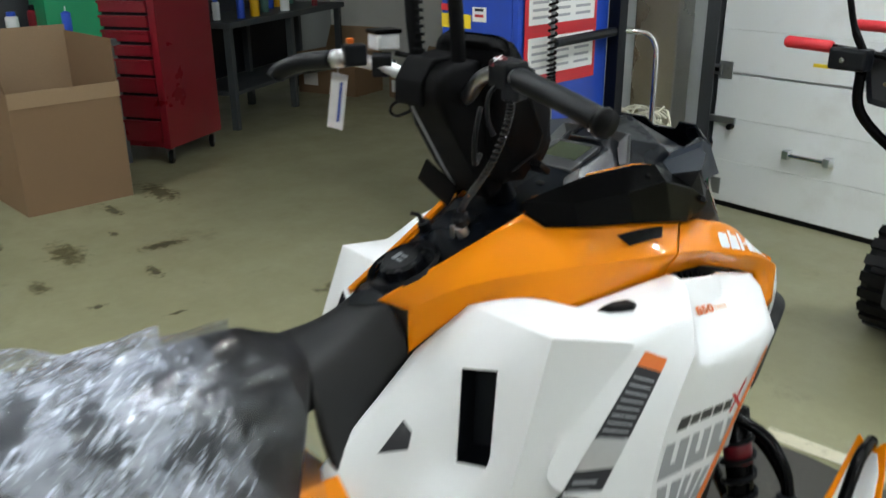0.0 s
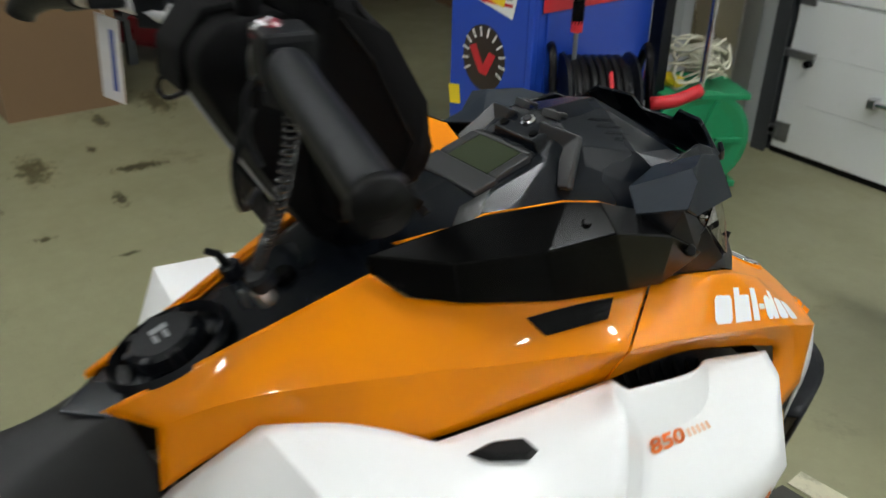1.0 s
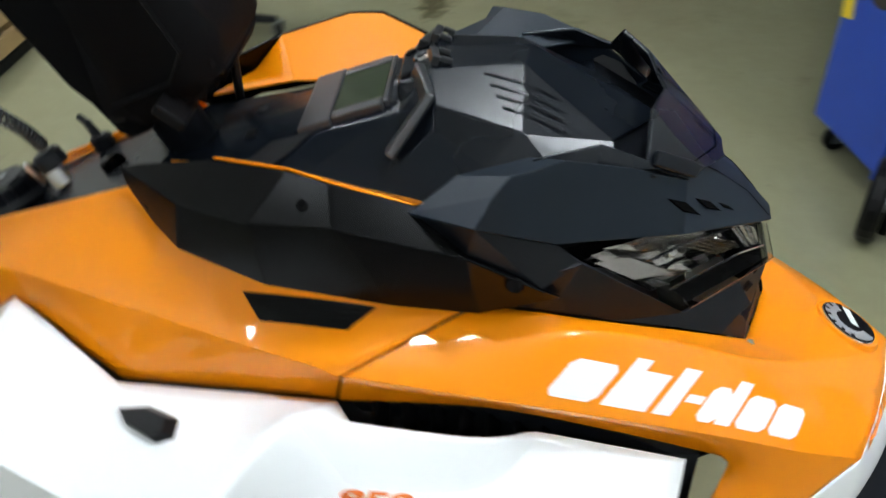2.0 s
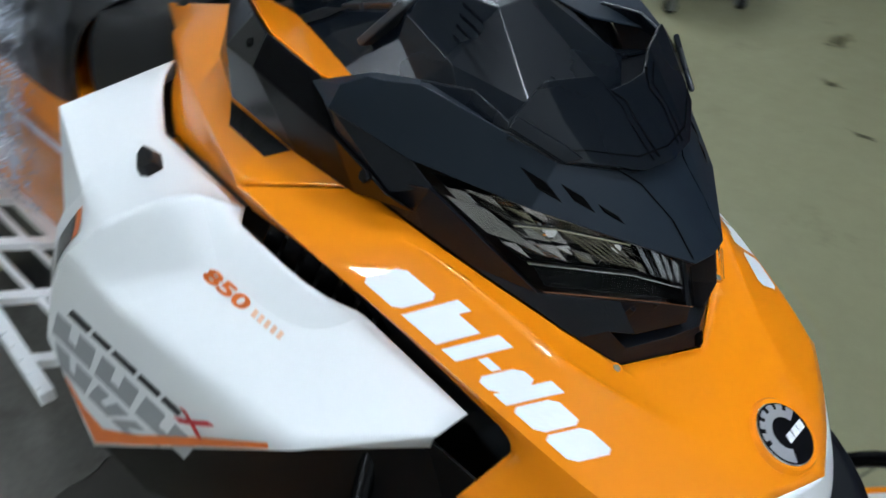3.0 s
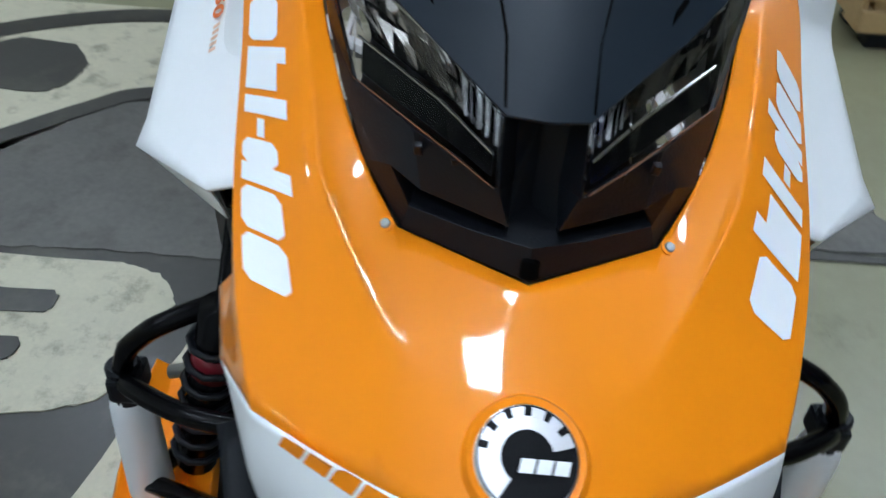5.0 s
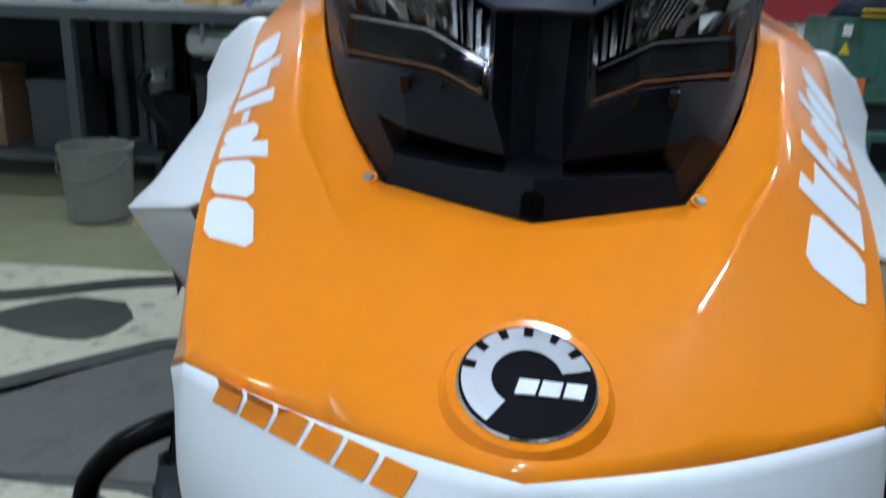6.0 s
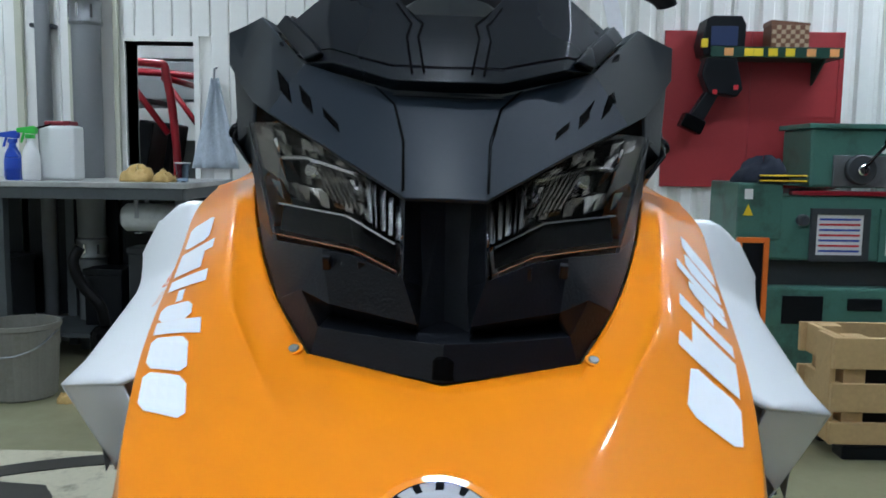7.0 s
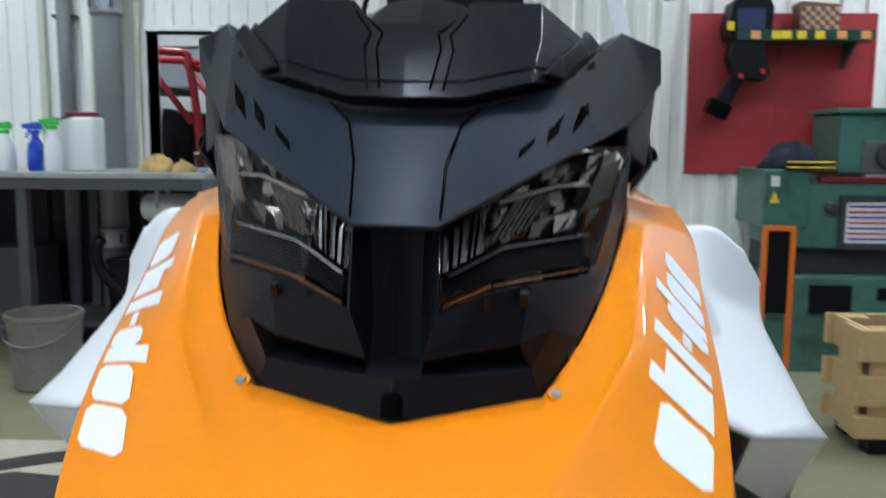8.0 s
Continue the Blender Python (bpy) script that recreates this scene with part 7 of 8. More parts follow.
# slatted pine crate with an added dark filler, on a black skid
sk = thing("skid", "black steel skid under the pine crate", "skid", at=(-2.16, -1.265, 0))
for y in (0.16, 0.36):
    part("skid_beam", new_box((-0.72, y - 0.04, 0.0), (0.72, y + 0.05, 0.05), bevel=0.008), BLACKM, sk)
crate = thing("slatted_crate", "rough pine crate with wide slats and dark gaps", "crate", "", (-2.16, -1.265, 0.05))
part("floor_board", new_box((-0.72, 0.12, 0.0), (0.72, 0.38, 0.018), bevel=0.003), PINE, crate)
for z0, z1 in ((0.010, 0.090), (0.130, 0.235), (0.290, 0.405)):
    part("slat", new_box((-0.74, 0.392, z0), (0.775, 0.414, z1), bevel=0.003), PINE, crate)
    part("slat", new_box((-0.74, 0.098, z0), (0.775, 0.120, z1), bevel=0.003), PINE, crate)
    for x in (-0.752, 0.730):
        part("end_slat", new_box((x, 0.122, z0), (x + 0.022, 0.39, z1), bevel=0.003), PINE, crate)
for x in (-0.69, 0.0, 0.685):
    for y in (0.142, 0.345):
        part("post", new_box((x - 0.04, y - 0.02, 0.018), (x + 0.04, y + 0.045, 0.405), bevel=0.003), PINE, crate)
part("corner_board", new_box((0.754, 0.27, 0.012), (0.776, 0.391, 0.405), bevel=0.003), PINE, crate, "dark upright corner board")
load = thing("covered_load", "black block added inside the slatted crate to keep its gaps dark", "load", "", (-2.16, -1.265, 0.07))
# plain black block added so that the gaps between the slats read as shade
part("cover", new_box((-0.64, 0.195, 0.0), (0.64, 0.318, 0.34), bevel=0.03), BLACKM, load)

# red board, shelf and what lies on it
rb = structure("red_board", new_box((-2.13, Y0 + 0.030, 0.94), (-1.15, Y0 + 0.05, 1.79), bevel=0.004), REDBOARD, "dull red painted board on the wall", "board")
for x, w in ((-2.12, 0.02), (-1.17, 0.02), (-1.635, 0.012)):
    part("batten", new_box((x, Y0 + 0.05, 0.95), (x + w, Y0 + 0.056, 1.78)), REDBOARD, rb)
for zz in (1.31, 1.33, 1.18):
    part("groove_bead", new_box((-2.10, Y0 + 0.05, zz), (-1.18, Y0 + 0.054, zz + 0.006)), REDBOARD, rb)
sh = thing("wall_shelf", "dark green steel shelf with yellow labels on the red board", "shelf", at=(-1.7, Y0 + 0.05, 1.62))
SHG = mat("dark_green_steel", (0.012, 0.05, 0.035), 0.4, var=0.2)
place_in(sh, part("shelf_plate", new_box((-2.03, Y0 + 0.052, 1.625), (-1.34, Y0 + 0.25, 1.635)), SHG, sh))
place_in(sh, part("shelf_lip", new_box((-2.03, Y0 + 0.245, 1.625), (-1.34, Y0 + 0.255, 1.68), bevel=0.002), SHG, sh))
for x, m in ((-1.43, PALEORANGE), (-1.535, YELLOWSTK), (-1.585, YELLOWSTK), (-1.66, YELLOWSTK), (-1.75, YELLOWSTK), (-1.86, PALEORANGE), (-1.98, PALEORANGE)):
    place_in(sh, part("shelf_label", new_box((x - 0.026, Y0 + 0.256, 1.632), (x + 0.022, Y0 + 0.258, 1.672)), m, sh))
for x in (-1.95, -1.42):
    place_in(sh, part("bracket", prism([(Y0 + 0.058, 1.50), (Y0 + 0.07, 1.50), (Y0 + 0.23, 1.625), (Y0 + 0.058, 1.625)], "x", x - 0.004, x + 0.004), SHG, sh))
case = thing("battery_case", "black plastic tool case with blue face and yellow clip", "tool case", at=(-1.41, Y0 + 0.15, 1.635))
part("shell", prism([(-0.11, 0.0), (0.10, 0.0), (0.115, 0.06), (0.09, 0.19), (0.06, 0.205), (-0.09, 0.205), (-0.115, 0.16)], "y", -0.07, 0.09, 0.008), BLACKM, case)
part("face", new_box((-0.07, 0.09, 0.05), (0.07, 0.096, 0.15), bevel=0.002), mat("dull_blue_plastic", (0.02, 0.035, 0.10), 0.4), case)
part("clip", new_box((0.085, 0.086, 0.04), (0.12, 0.10, 0.085), bevel=0.004), YELLOWSTK, case)
cb = thing("check_box", "brown checked gift carton on the shelf", "box", at=(-1.765, Y0 + 0.15, 1.635))
bx = part("carton", new_box((-0.10, -0.06, 0.0), (0.10, 0.06, 0.165), bevel=0.003), MAROON, cb)
part("lid", prism([(-0.105, 0.165), (0.105, 0.165), (0.10, 0.19), (-0.02, 0.182), (-0.10, 0.175)], "y", -0.062, 0.062), MAROON, cb)
for i in range(8):
    for j in range(7):
        if (i + j) % 2 == 0:
            part("check", new_box((-0.098 + i * 0.0245, 0.0605, 0.003 + j * 0.023), (-0.0755 + i * 0.0245, 0.0625, 0.025 + j * 0.023)), BEIGE, bx)
drill = thing("cordless_drill", "black cordless drill with red buttons hanging under the shelf", "drill", at=(-1.42, Y0 + 0.2, 1.56))
part("body", prism([(-0.10, -0.10), (-0.07, -0.14), (0.08, -0.12), (0.12, -0.02), (0.10, 0.065), (-0.06, 0.065)], "y", -0.05, 0.05, 0.012), BLACKM, drill)
part("grip", prism([(0.02, -0.13), (0.09, -0.11), (0.17, -0.24), (0.10, -0.28)], "y", -0.03, 0.03, 0.01), BLACKM, drill)
part("battery", prism([(0.08, -0.27), (0.19, -0.22), (0.22, -0.29), (0.11, -0.34)], "y", -0.045, 0.045, 0.008), BLACKG, drill)
for x, zz in ((-0.06, -0.09), (0.05, -0.115)):
    part("button", new_box((x - 0.012, 0.05, zz - 0.012), (x + 0.012, 0.054, zz + 0.012)), REDRUB, drill)
part("hanger", new_tube([(0.0, -0.145, -0.02), (0.0, -0.1, 0.045), (0.0, 0.0, 0.062)], 0.005, 6), STEEL, drill)

# bench by the pipes
wb = thing("workbench", "dark steel workbench with worn pale top", "workbench", at=(2.4, -2.1, 0))
def wbp(name, bm, m, label=""):
    return place_in(wb, part(name, bm, m, wb, label))
wbp("worktop", new_box((1.23, -2.56, 0.92), (3.7, -1.74, 0.945), bevel=0.003), BENCHTOP)
wbp("front_rail", new_box((1.25, -1.775, 0.865), (3.68, -1.75, 0.92), bevel=0.003), DARK)
wbp("side_rail", new_box((1.25, -2.55, 0.865), (1.275, -1.775, 0.92)), DARK)
for x in (1.27, 2.13, 3.65):
    for y in (-1.79, -2.52):
        wbp("leg", new_box((x - 0.025, y - 0.025, 0), (x + 0.025, y + 0.025, 0.865), bevel=0.003), DARK)
wbp("lower_shelf", new_box((1.25, -2.5, 0.14), (3.65, -2.05, 0.165), bevel=0.003), DARK)
# black sheet added to stand in for the shade under the worktop
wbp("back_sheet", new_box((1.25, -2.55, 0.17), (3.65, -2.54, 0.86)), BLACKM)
tank = thing("pale_tank", "pale plastic tank hanging under the bench", "tank", at=(1.42, -1.95, 0.92))
part("shell", new_tube([(-0.19, 0, -0.15), (-0.17, 0, -0.15), (0.17, 0, -0.15), (0.19, 0, -0.15)], [0.05, 0.068, 0.068, 0.05], 20), mat("pale_dirty_plastic", (0.55, 0.57, 0.56), 0.4, var=0.1, dirt=0.4), tank, smooth=True)
for x in (-0.1, 0.1):
    part("strap", joined(new_box((x - 0.01, -0.07, -0.15), (x + 0.01, -0.066, 0.0)), new_box((x - 0.01, 0.066, -0.15), (x + 0.01, 0.07, 0.0)), new_box((x - 0.01, -0.07, -0.225), (x + 0.01, 0.07, -0.219))), STEEL, tank)
trap = thing("drain_pipe", "grey plastic drain trap under the bench", "drain pipe", at=(1.34, -2.02, 0.0))
part("stack", revolve([(0.02, 0.0), (0.02, 0.45), (0.03, 0.46), (0.03, 0.49), (0.022, 0.5), (0.022, 0.60), (0.032, 0.61), (0.032, 0.66), (0.02, 0.67), (0.02, 0.92)], 16), PIPEGREY, trap, smooth=True)
part("elbow", new_tube(curve_pts([(0.02, 0.0, 0.35), (0.07, 0.0, 0.33), (0.10, 0.0, 0.38), (0.12, 0, 0.5)], 5), 0.018, 10), PIPEGREY, trap, smooth=True)
for k, (x, y, w, h, d, m) in enumerate(((1.62, -2.3, 0.16, 0.42, 0.16, DARKSTEEL), (1.85, -2.35, 0.2, 0.3, 0.2, BLACKM), (2.45, -2.3, 0.3, 0.36, 0.25, DARKSTEEL), (2.9, -2.3, 0.3, 0.42, 0.25, CARD))):
    c = thing("storage_crate", "dusty dark crate on the bench's lower shelf" if m is not CARD else "brown carton on the bench's lower shelf", "crate", "crates under the bench", (x, y, 0.165))
    part("shell", new_box((-w / 2, -d / 2, 0), (w / 2, d / 2, h), bevel=0.008), m, c)
    part("rim", new_box((-w / 2 - 0.006, -d / 2 - 0.006, h - 0.03), (w / 2 + 0.006, d / 2 + 0.006, h + 0.003), bevel=0.004), m, c)
gun = thing("blow_pipe", "black bent hose with a round pot under the bench", "hose", at=(1.70, -1.92, 0))
part("pot", revolve([(0.06, 0.0), (0.075, 0.02), (0.075, 0.20), (0.05, 0.23), (0.02, 0.24)], 20, pose(0, 0, 0.0)), BLACKG, gun, smooth=True)
part("hose", new_tube(curve_pts([(0, 0, 0.23), (0.02, 0.02, 0.34), (0.10, 0.03, 0.44), (0.14, 0.03, 0.55), (0.12, 0.0, 0.62)], 5), 0.028, 10), RUBBER, gun, smooth=True)
bk = thing("bucket", "dirty grey plastic bucket on the floor", "bucket", at=(1.90, -1.50, 0))
part("shell", revolve([(0.130, 0.0), (0.140, 0.01), (0.158, 0.31), (0.166, 0.315), (0.166, 0.335), (0.153, 0.335), (0.132, 0.03)], 28), BUCKETM, bk, smooth=False)
part("bail", new_tube(curve_pts([(-0.163, 0, 0.30), (-0.12, 0.13, 0.24), (0.0, 0.175, 0.21), (0.12, 0.13, 0.24), (0.163, 0, 0.30)], 5), 0.004, 6), STEEL, bk, smooth=True)
rag = tagged(link_mesh("tan_rag", heap((0.05, 0.025), 0.035, 5), TAN, smooth=True), "crumpled tan rag on the floor by the bucket", "rag")
rag.matrix_basis = pose(1.66, -1.40, 0)


def spray(at, body, head, label, h=0.20, r=0.042):
    t = thing("spray_bottle", label, "spray bottle", "bottles on the bench", at)
    part("bottle", revolve([(r * 0.92, 0), (r, 0.012), (r, h * 0.5), (r * 0.82, h * 0.72), (r * 0.4, h * 0.9), (r * 0.38, h)], 20), body, t, smooth=True)
    part("trigger_head", joined(new_box((-0.016, -0.02, h), (0.016, 0.02, h + 0.02), bevel=0.003), prism([(-0.03, h + 0.02), (0.06, h + 0.028), (0.06, h + 0.048), (-0.02, h + 0.06), (-0.035, h + 0.045)], "y", -0.014, 0.014, 0.004), new_tube([(0.03, 0, h + 0.025), (0.045, 0, h - 0.02)], 0.006, 8)), head, t)
    return t


spray((2.02, -1.88, 0.945), WHITEPL, BRIGHTGREEN, "white spray bottle with bright green trigger on the bench")
spray((2.17, -2.0, 0.945), BLUEPL, BLUEPL, "blue spray bottle with blue trigger on the bench", 0.18)
spray((2.285, -1.93, 0.945), WHITEPL, BRIGHTGREEN, "pale detergent bottle with green trigger on the bench", 0.18, 0.05)
jug = thing("jug", "white plastic jug with a red lid on the bench", "jug", at=(1.925, -2.0, 0.945))
part("body", new_box((-0.085, -0.065, 0), (0.085, 0.065, 0.265), bevel=0.018), WHITEPL, jug, smooth=True)
part("lid", new_box((-0.062, -0.05, 0.265), (0.062, 0.05, 0.288), bevel=0.006), REDPAINT, jug, "red lid")
part("handle", new_tube([(0.03, 0.05, 0.270), (0.055, 0.075, 0.258), (0.085, 0.080, 0.250)], 0.005, 8), BLACKG, jug)
wbt = thing("water_bottle", "clear water bottle with a blue cap on the bench", "bottle", "bottles on the bench", (2.12, -1.90, 0.945))
part("bottle", revolve([(0.03, 0), (0.033, 0.01), (0.033, 0.05), (0.030, 0.06), (0.033, 0.07), (0.033, 0.11), (0.014, 0.145), (0.013, 0.15)], 20), CLEARBLUE, wbt, smooth=True)
part("cap", revolve([(0.015, 0.15), (0.015, 0.168), (0.012, 0.17)], 16), BLUEPL, wbt)
part("wrapper", revolve([(0.0338, 0.055), (0.0338, 0.105)], 20), BLUEPL, wbt)
gl = tagged(link_mesh("work_glove", heap((0.075, 0.05), 0.06, 7), TAN, smooth=True), "crumpled tan leather work glove on the bench", "gloves")
gl.matrix_basis = pose(1.53, -1.93, 0.945)
g2 = tagged(link_mesh("work_glove", heap((0.05, 0.04), 0.045, 9), TAN, smooth=True), "smaller crumpled tan leather glove on the bench", "gloves")
g2.matrix_basis = pose(1.40, -1.92, 0.945)
cup = thing("plastic_cup", "clear plastic cup standing on the bench", "cup", at=(1.31, -1.93, 0.945))
part("cup_wall", revolve([(0.026, 0), (0.036, 0.09), (0.034, 0.09), (0.024, 0.004)], 20), CLEARBLUE, cup, smooth=False)
part("cup_rim", revolve([(0.036, 0.09), (0.038, 0.093), (0.036, 0.096), (0.034, 0.092)], 20), WHITEPL, cup)
cl = bmesh.new()
rows = []
for i in range(12):
    zz = 1.50 - 0.045 * i
    w = 0.03 + 0.012 * i
    rows.append([cl.verts.new((1.32 + w * (k / 9 - 0.5) * 1.6, Y0 + 0.06 + 0.02 * math.sin(k * 1.9 + i * 0.2), zz)) for k in range(10)])
for a, b in zip(rows[:-1], rows[1:]):
    for k in range(9):
        cl.faces.new((a[k], a[k + 1], b[k + 1], b[k]))
cloth = tagged(link_mesh("hanging_cloth", cl, CLOTH, smooth=True), "pale blue patterned cloth hanging on the wall", "cloth")
s = cloth.modifiers.new("thickness", "SOLIDIFY")
s.thickness = 0.006
tagged(link_mesh("wall_hook", new_tube([(1.32, Y0 + 0.012, 1.56), (1.32, Y0 + 0.06, 1.55), (1.32, Y0 + 0.07, 1.49)], 0.006, 8), STEEL, smooth=True), "small steel hook on the white wall", "hook")

# pipes on the wall
def pipe(x, y, r, label, collars=()):
    t = thing("wall_pipe", label, "pipe", "pipes on the wall", (x, y, 0))
    part("pipe", new_tube([(0, 0, 0), (0, 0, H)], r, 24), PIPEGREY, t, smooth=True)
    for z0, z1 in collars:
        part("collar", revolve([(r + 0.001, z0), (r + 0.012, z0 + 0.01), (r + 0.012, z0 + 0.02), (r + 0.006, z0 + 0.03), (r + 0.006, z1 - 0.03), (r + 0.012, z1 - 0.02), (r + 0.012, z1 - 0.01), (r + 0.001, z1)], 24), STEEL, t, "clamped steel collar", True)
        for a in (0.7, 1.5, 2.3):
            part("bolt", new_box((-0.006, r + 0.004, z0 + 0.035), (0.006, r + 0.016, z1 - 0.035), Matrix.Rotation(a - 1.57, 4, "Z")), CHROME, t)
    return t


pipe(1.99, -2.46, 0.075, "thick grey vertical pipe with a clamped collar", ((1.76, 1.90), (0.5, 0.62)))
pp = pipe(2.26, -2.53, 0.04, "thin grey vertical pipe on wall clips")
for zz in (0.9, 1.77, 2.7):
    part("clip", joined(new_box((-0.06, -0.06, zz - 0.01), (0.06, 0.0, zz + 0.01)), new_disc((0.05, 0.02, zz), (0, 1, 0), 0.012, 0.04, 10)), DARKSTEEL, pp)
for x, w in ((1.865, 0.028), (2.40, 0.04), (2.115, 0.02)):
    structure("trim", new_box((x - w / 2, Y0 + 0.032, 0), (x + w / 2, Y0 + 0.06, H), bevel=0.003), mat("pale_green_trim", (0.55, 0.55, 0.44), 0.5, var=0.08), "pale painted strip up the wall", "trim")

# buggy in the next bay, seen through the opening
bug = thing("buggy", "buggy with a red tubular roll cage and black seats", "buggy", at=(2.40, -4.1, 0))
CAGE = mat("red_tube_paint", (0.45, 0.012, 0.025), 0.35, coat=0.3)
for s in (-0.45, 0.45):
    part("cage_hoop", new_tube(curve_pts([(-0.42, s, 0.45), (-0.50, s, 0.9), (-0.44, s, 1.58), (-0.30, s, 1.70), (0.6, s, 1.68), (1.0, s, 1.2), (1.2, s, 0.6)], 6), 0.028, 12), CAGE, bug, smooth=True)
    part("cage_brace", new_tube([(-0.10, s, 1.68), (-0.44, s, 1.22)], 0.022, 10), CAGE, bug, smooth=True)
    part("side_bar", new_tube([(-0.42, s, 0.72), (0.9, s, 0.70)], 0.025, 10), CAGE, bug, smooth=True)
for x, zz in ((-0.42, 1.60), (0.6, 1.68), (-0.45, 0.72)):
    part("cross_bar", new_tube([(x, -0.45, zz), (x, 0.45, zz)], 0.022, 10), CAGE, bug, smooth=True)
for y in (-0.22, 0.22):
    part("seat", joined(prism([(-0.2, 0.62), (0.25, 0.60), (0.25, 0.72), (-0.12, 0.74), (-0.22, 1.32), (-0.32, 1.30)], "y", y - 0.18, y + 0.18, 0.02)), BLACKM, bug)
part("roof", new_box((-0.2, -0.43, 1.44), (0.7, 0.43, 1.48), bevel=0.01), BLACKM, bug)
part("tub", new_box((-0.7, -0.55, 0.35), (1.3, 0.55, 0.62), bevel=0.04), BLACKM, bug)
for x in (-0.6, 1.2):
    for y in (-0.62, 0.62):
        wheel(bug, (x, y, 0.33), (0, 1, 0), 0.33, 0.25, RUBBER, STEEL)


# ---- by the door: cabinet, rack, reels ----
cab = thing("blue_cabinet", "blue steel cabinet trolley covered in stickers", "cabinet", at=(-2.02, 2.46, 0))
cab.matrix_basis = pose(-2.02, 2.46, 0, 0, 0, 8)
CW, CD, CH = 0.455, 0.72, 1.75
body = part("body", new_box((0, 0.02, 0.11), (CW, CD, CH), bevel=0.008), BLUEPAINT, cab)
part("front_door", new_box((0.012, -0.004, 0.13), (CW - 0.03, 0.018, CH - 0.02), bevel=0.005), BLUEPAINT, cab)
part("corner_post", new_box((CW - 0.026, -0.008, 0.11), (CW + 0.004, 0.018, CH), bevel=0.004), BLUEPAINT, cab)
part("side_panel", new_box((CW, 0.06, 0.14), (CW + 0.008, CD - 0.04, CH - 0.03), bevel=0.003), BLUEPAINT, cab)
for x in (0.05, CW - 0.05):
    for y in (0.08, CD - 0.06):
        caster(cab, (x, y, 0), 0.11, 0.045)


def sticker(x0, z0, x1, z1, m, tilt=0.0, label=""):
    c = Vector(((x0 + x1) / 2, -0.0055, (z0 + z1) / 2))
    return part("sticker", new_box((-(x1 - x0) / 2, -0.0008, -(z1 - z0) / 2), ((x1 - x0) / 2, 0.0008, (z1 - z0) / 2), Matrix.Translation(c) @ Matrix.Rotation(radians(tilt), 4, "Y")), m, cab, label)


gx, gz = 0.205, 0.72
g = part("gauge_sticker", prism([(gx + 0.115 * math.cos(a), gz + 0.13 * math.sin(a)) for a in (6.283 * k / 28 for k in range(28))], "y", -0.0063, -0.0045), mat("brown_black_print", (0.03, 0.02, 0.016), 0.4, var=0.3), cab, "round dial sticker with a red mark")
for k in range(12):
    part("gauge_tick", new_box((-0.004, -0.0009, 0.085), (0.004, 0.0009, 0.12), Matrix.Translation((gx, -0.0072, gz)) @ Matrix.Rotation(radians(-120 + 22 * k), 4, "Y")), PAPER, g)
part("red_mark", joined(prism([(gx - 0.02, gz - 0.06), (gx + 0.02, gz - 0.065), (gx + 0.065, gz + 0.02), (gx + 0.03, gz + 0.03)], "y", -0.0078, -0.0066), prism([(gx - 0.02, gz - 0.06), (gx + 0.02, gz - 0.065), (gx - 0.045, gz + 0.05), (gx - 0.08, gz + 0.035)], "y", -0.0079, -0.0067)), DECRED, g)
for a in ((0.06, 1.40, 0.20, 1.44, DECBLACK, 0), (0.24, 1.40, 0.37, 1.44, DECBLACK, 0), (0.01, 1.255, 0.07, 1.285, DECRED, 0), (0.200, 1.214, 0.280, 1.277, PAPER, 0), (0.012, 1.180, 0.190, 1.242, YELLOWSTK, 0), (0.095, 1.045, 0.265, 1.149, PAPER, 5), (0.168, 0.914, 0.362, 1.005, PAPER, 14), (0.20, 0.94, 0.31, 0.99, YELLOWSTK, 14)):
    x0, z0, x1, z1, m, tilt = a
    st = sticker(x0, z0, x1, z1, m, tilt)
    if m is PAPER:
        st.matrix_basis = pose(0, 0.0, 0)
        for k in range(2):
            part("print_bar", new_box((x0 + 0.015, -0.0078, z0 + 0.02 + k * 0.025), (x1 - 0.015, -0.0066, z0 + 0.032 + k * 0.025)), DECBLACK if k else DECRED, st)
    elif m is YELLOWSTK and tilt:
        st.matrix_basis = pose(0, -0.002, 0)
sticker(0.01, 0.50, 0.075, 0.58, YELLOWSTK, -8, "yellow tape on the edge")

# calendars on the cabinet's side
cal = thing("wall_calendar", "red and white paper calendar hanging on the blue cabinet", "calendar", at=(0, 0, 0))
cal.matrix_basis = cab.matrix_basis @ pose(CW + 0.01, 0.03, 0)
part("backing", new_box((0, 0, 0.93), (0.004, 0.56, 1.62), bevel=0.001), DECRED, cal, "red backing card")
for k in range(3):
    z0 = 0.985 + k * 0.22
    pg = part("month_page", new_box((0.004, 0.025, z0), (0.006, 0.535, z0 + 0.165)), PAPER, cal)
    for j in range(3):
        for r in range(4):
            part("date_strip", new_box((0.006, 0.05 + j * 0.165, z0 + 0.025 + r * 0.032), (0.0068, 0.17 + j * 0.165, z0 + 0.037 + r * 0.032)), PRINTGREY, pg)

# black steel rack
rk = thing("steel_rack", "black steel rack with a crossbar and hanging spring tool", "rack", at=(-1.63, 3.26, 0))
part("post", new_box((-0.035, -0.030, 0), (0.035, 0.030, 2.0), bevel=0.003), BLACKM, rk)
part("crossbar", new_tube([(0, 0, 1.13), (0.13, -0.58, 1.13)], 0.022, 8), BLACKM, rk)
part("post", new_tube([(0.15, -0.61, 2.0), (0.145, -0.61, 1.32)], 0.016, 10), BLACKM, rk)
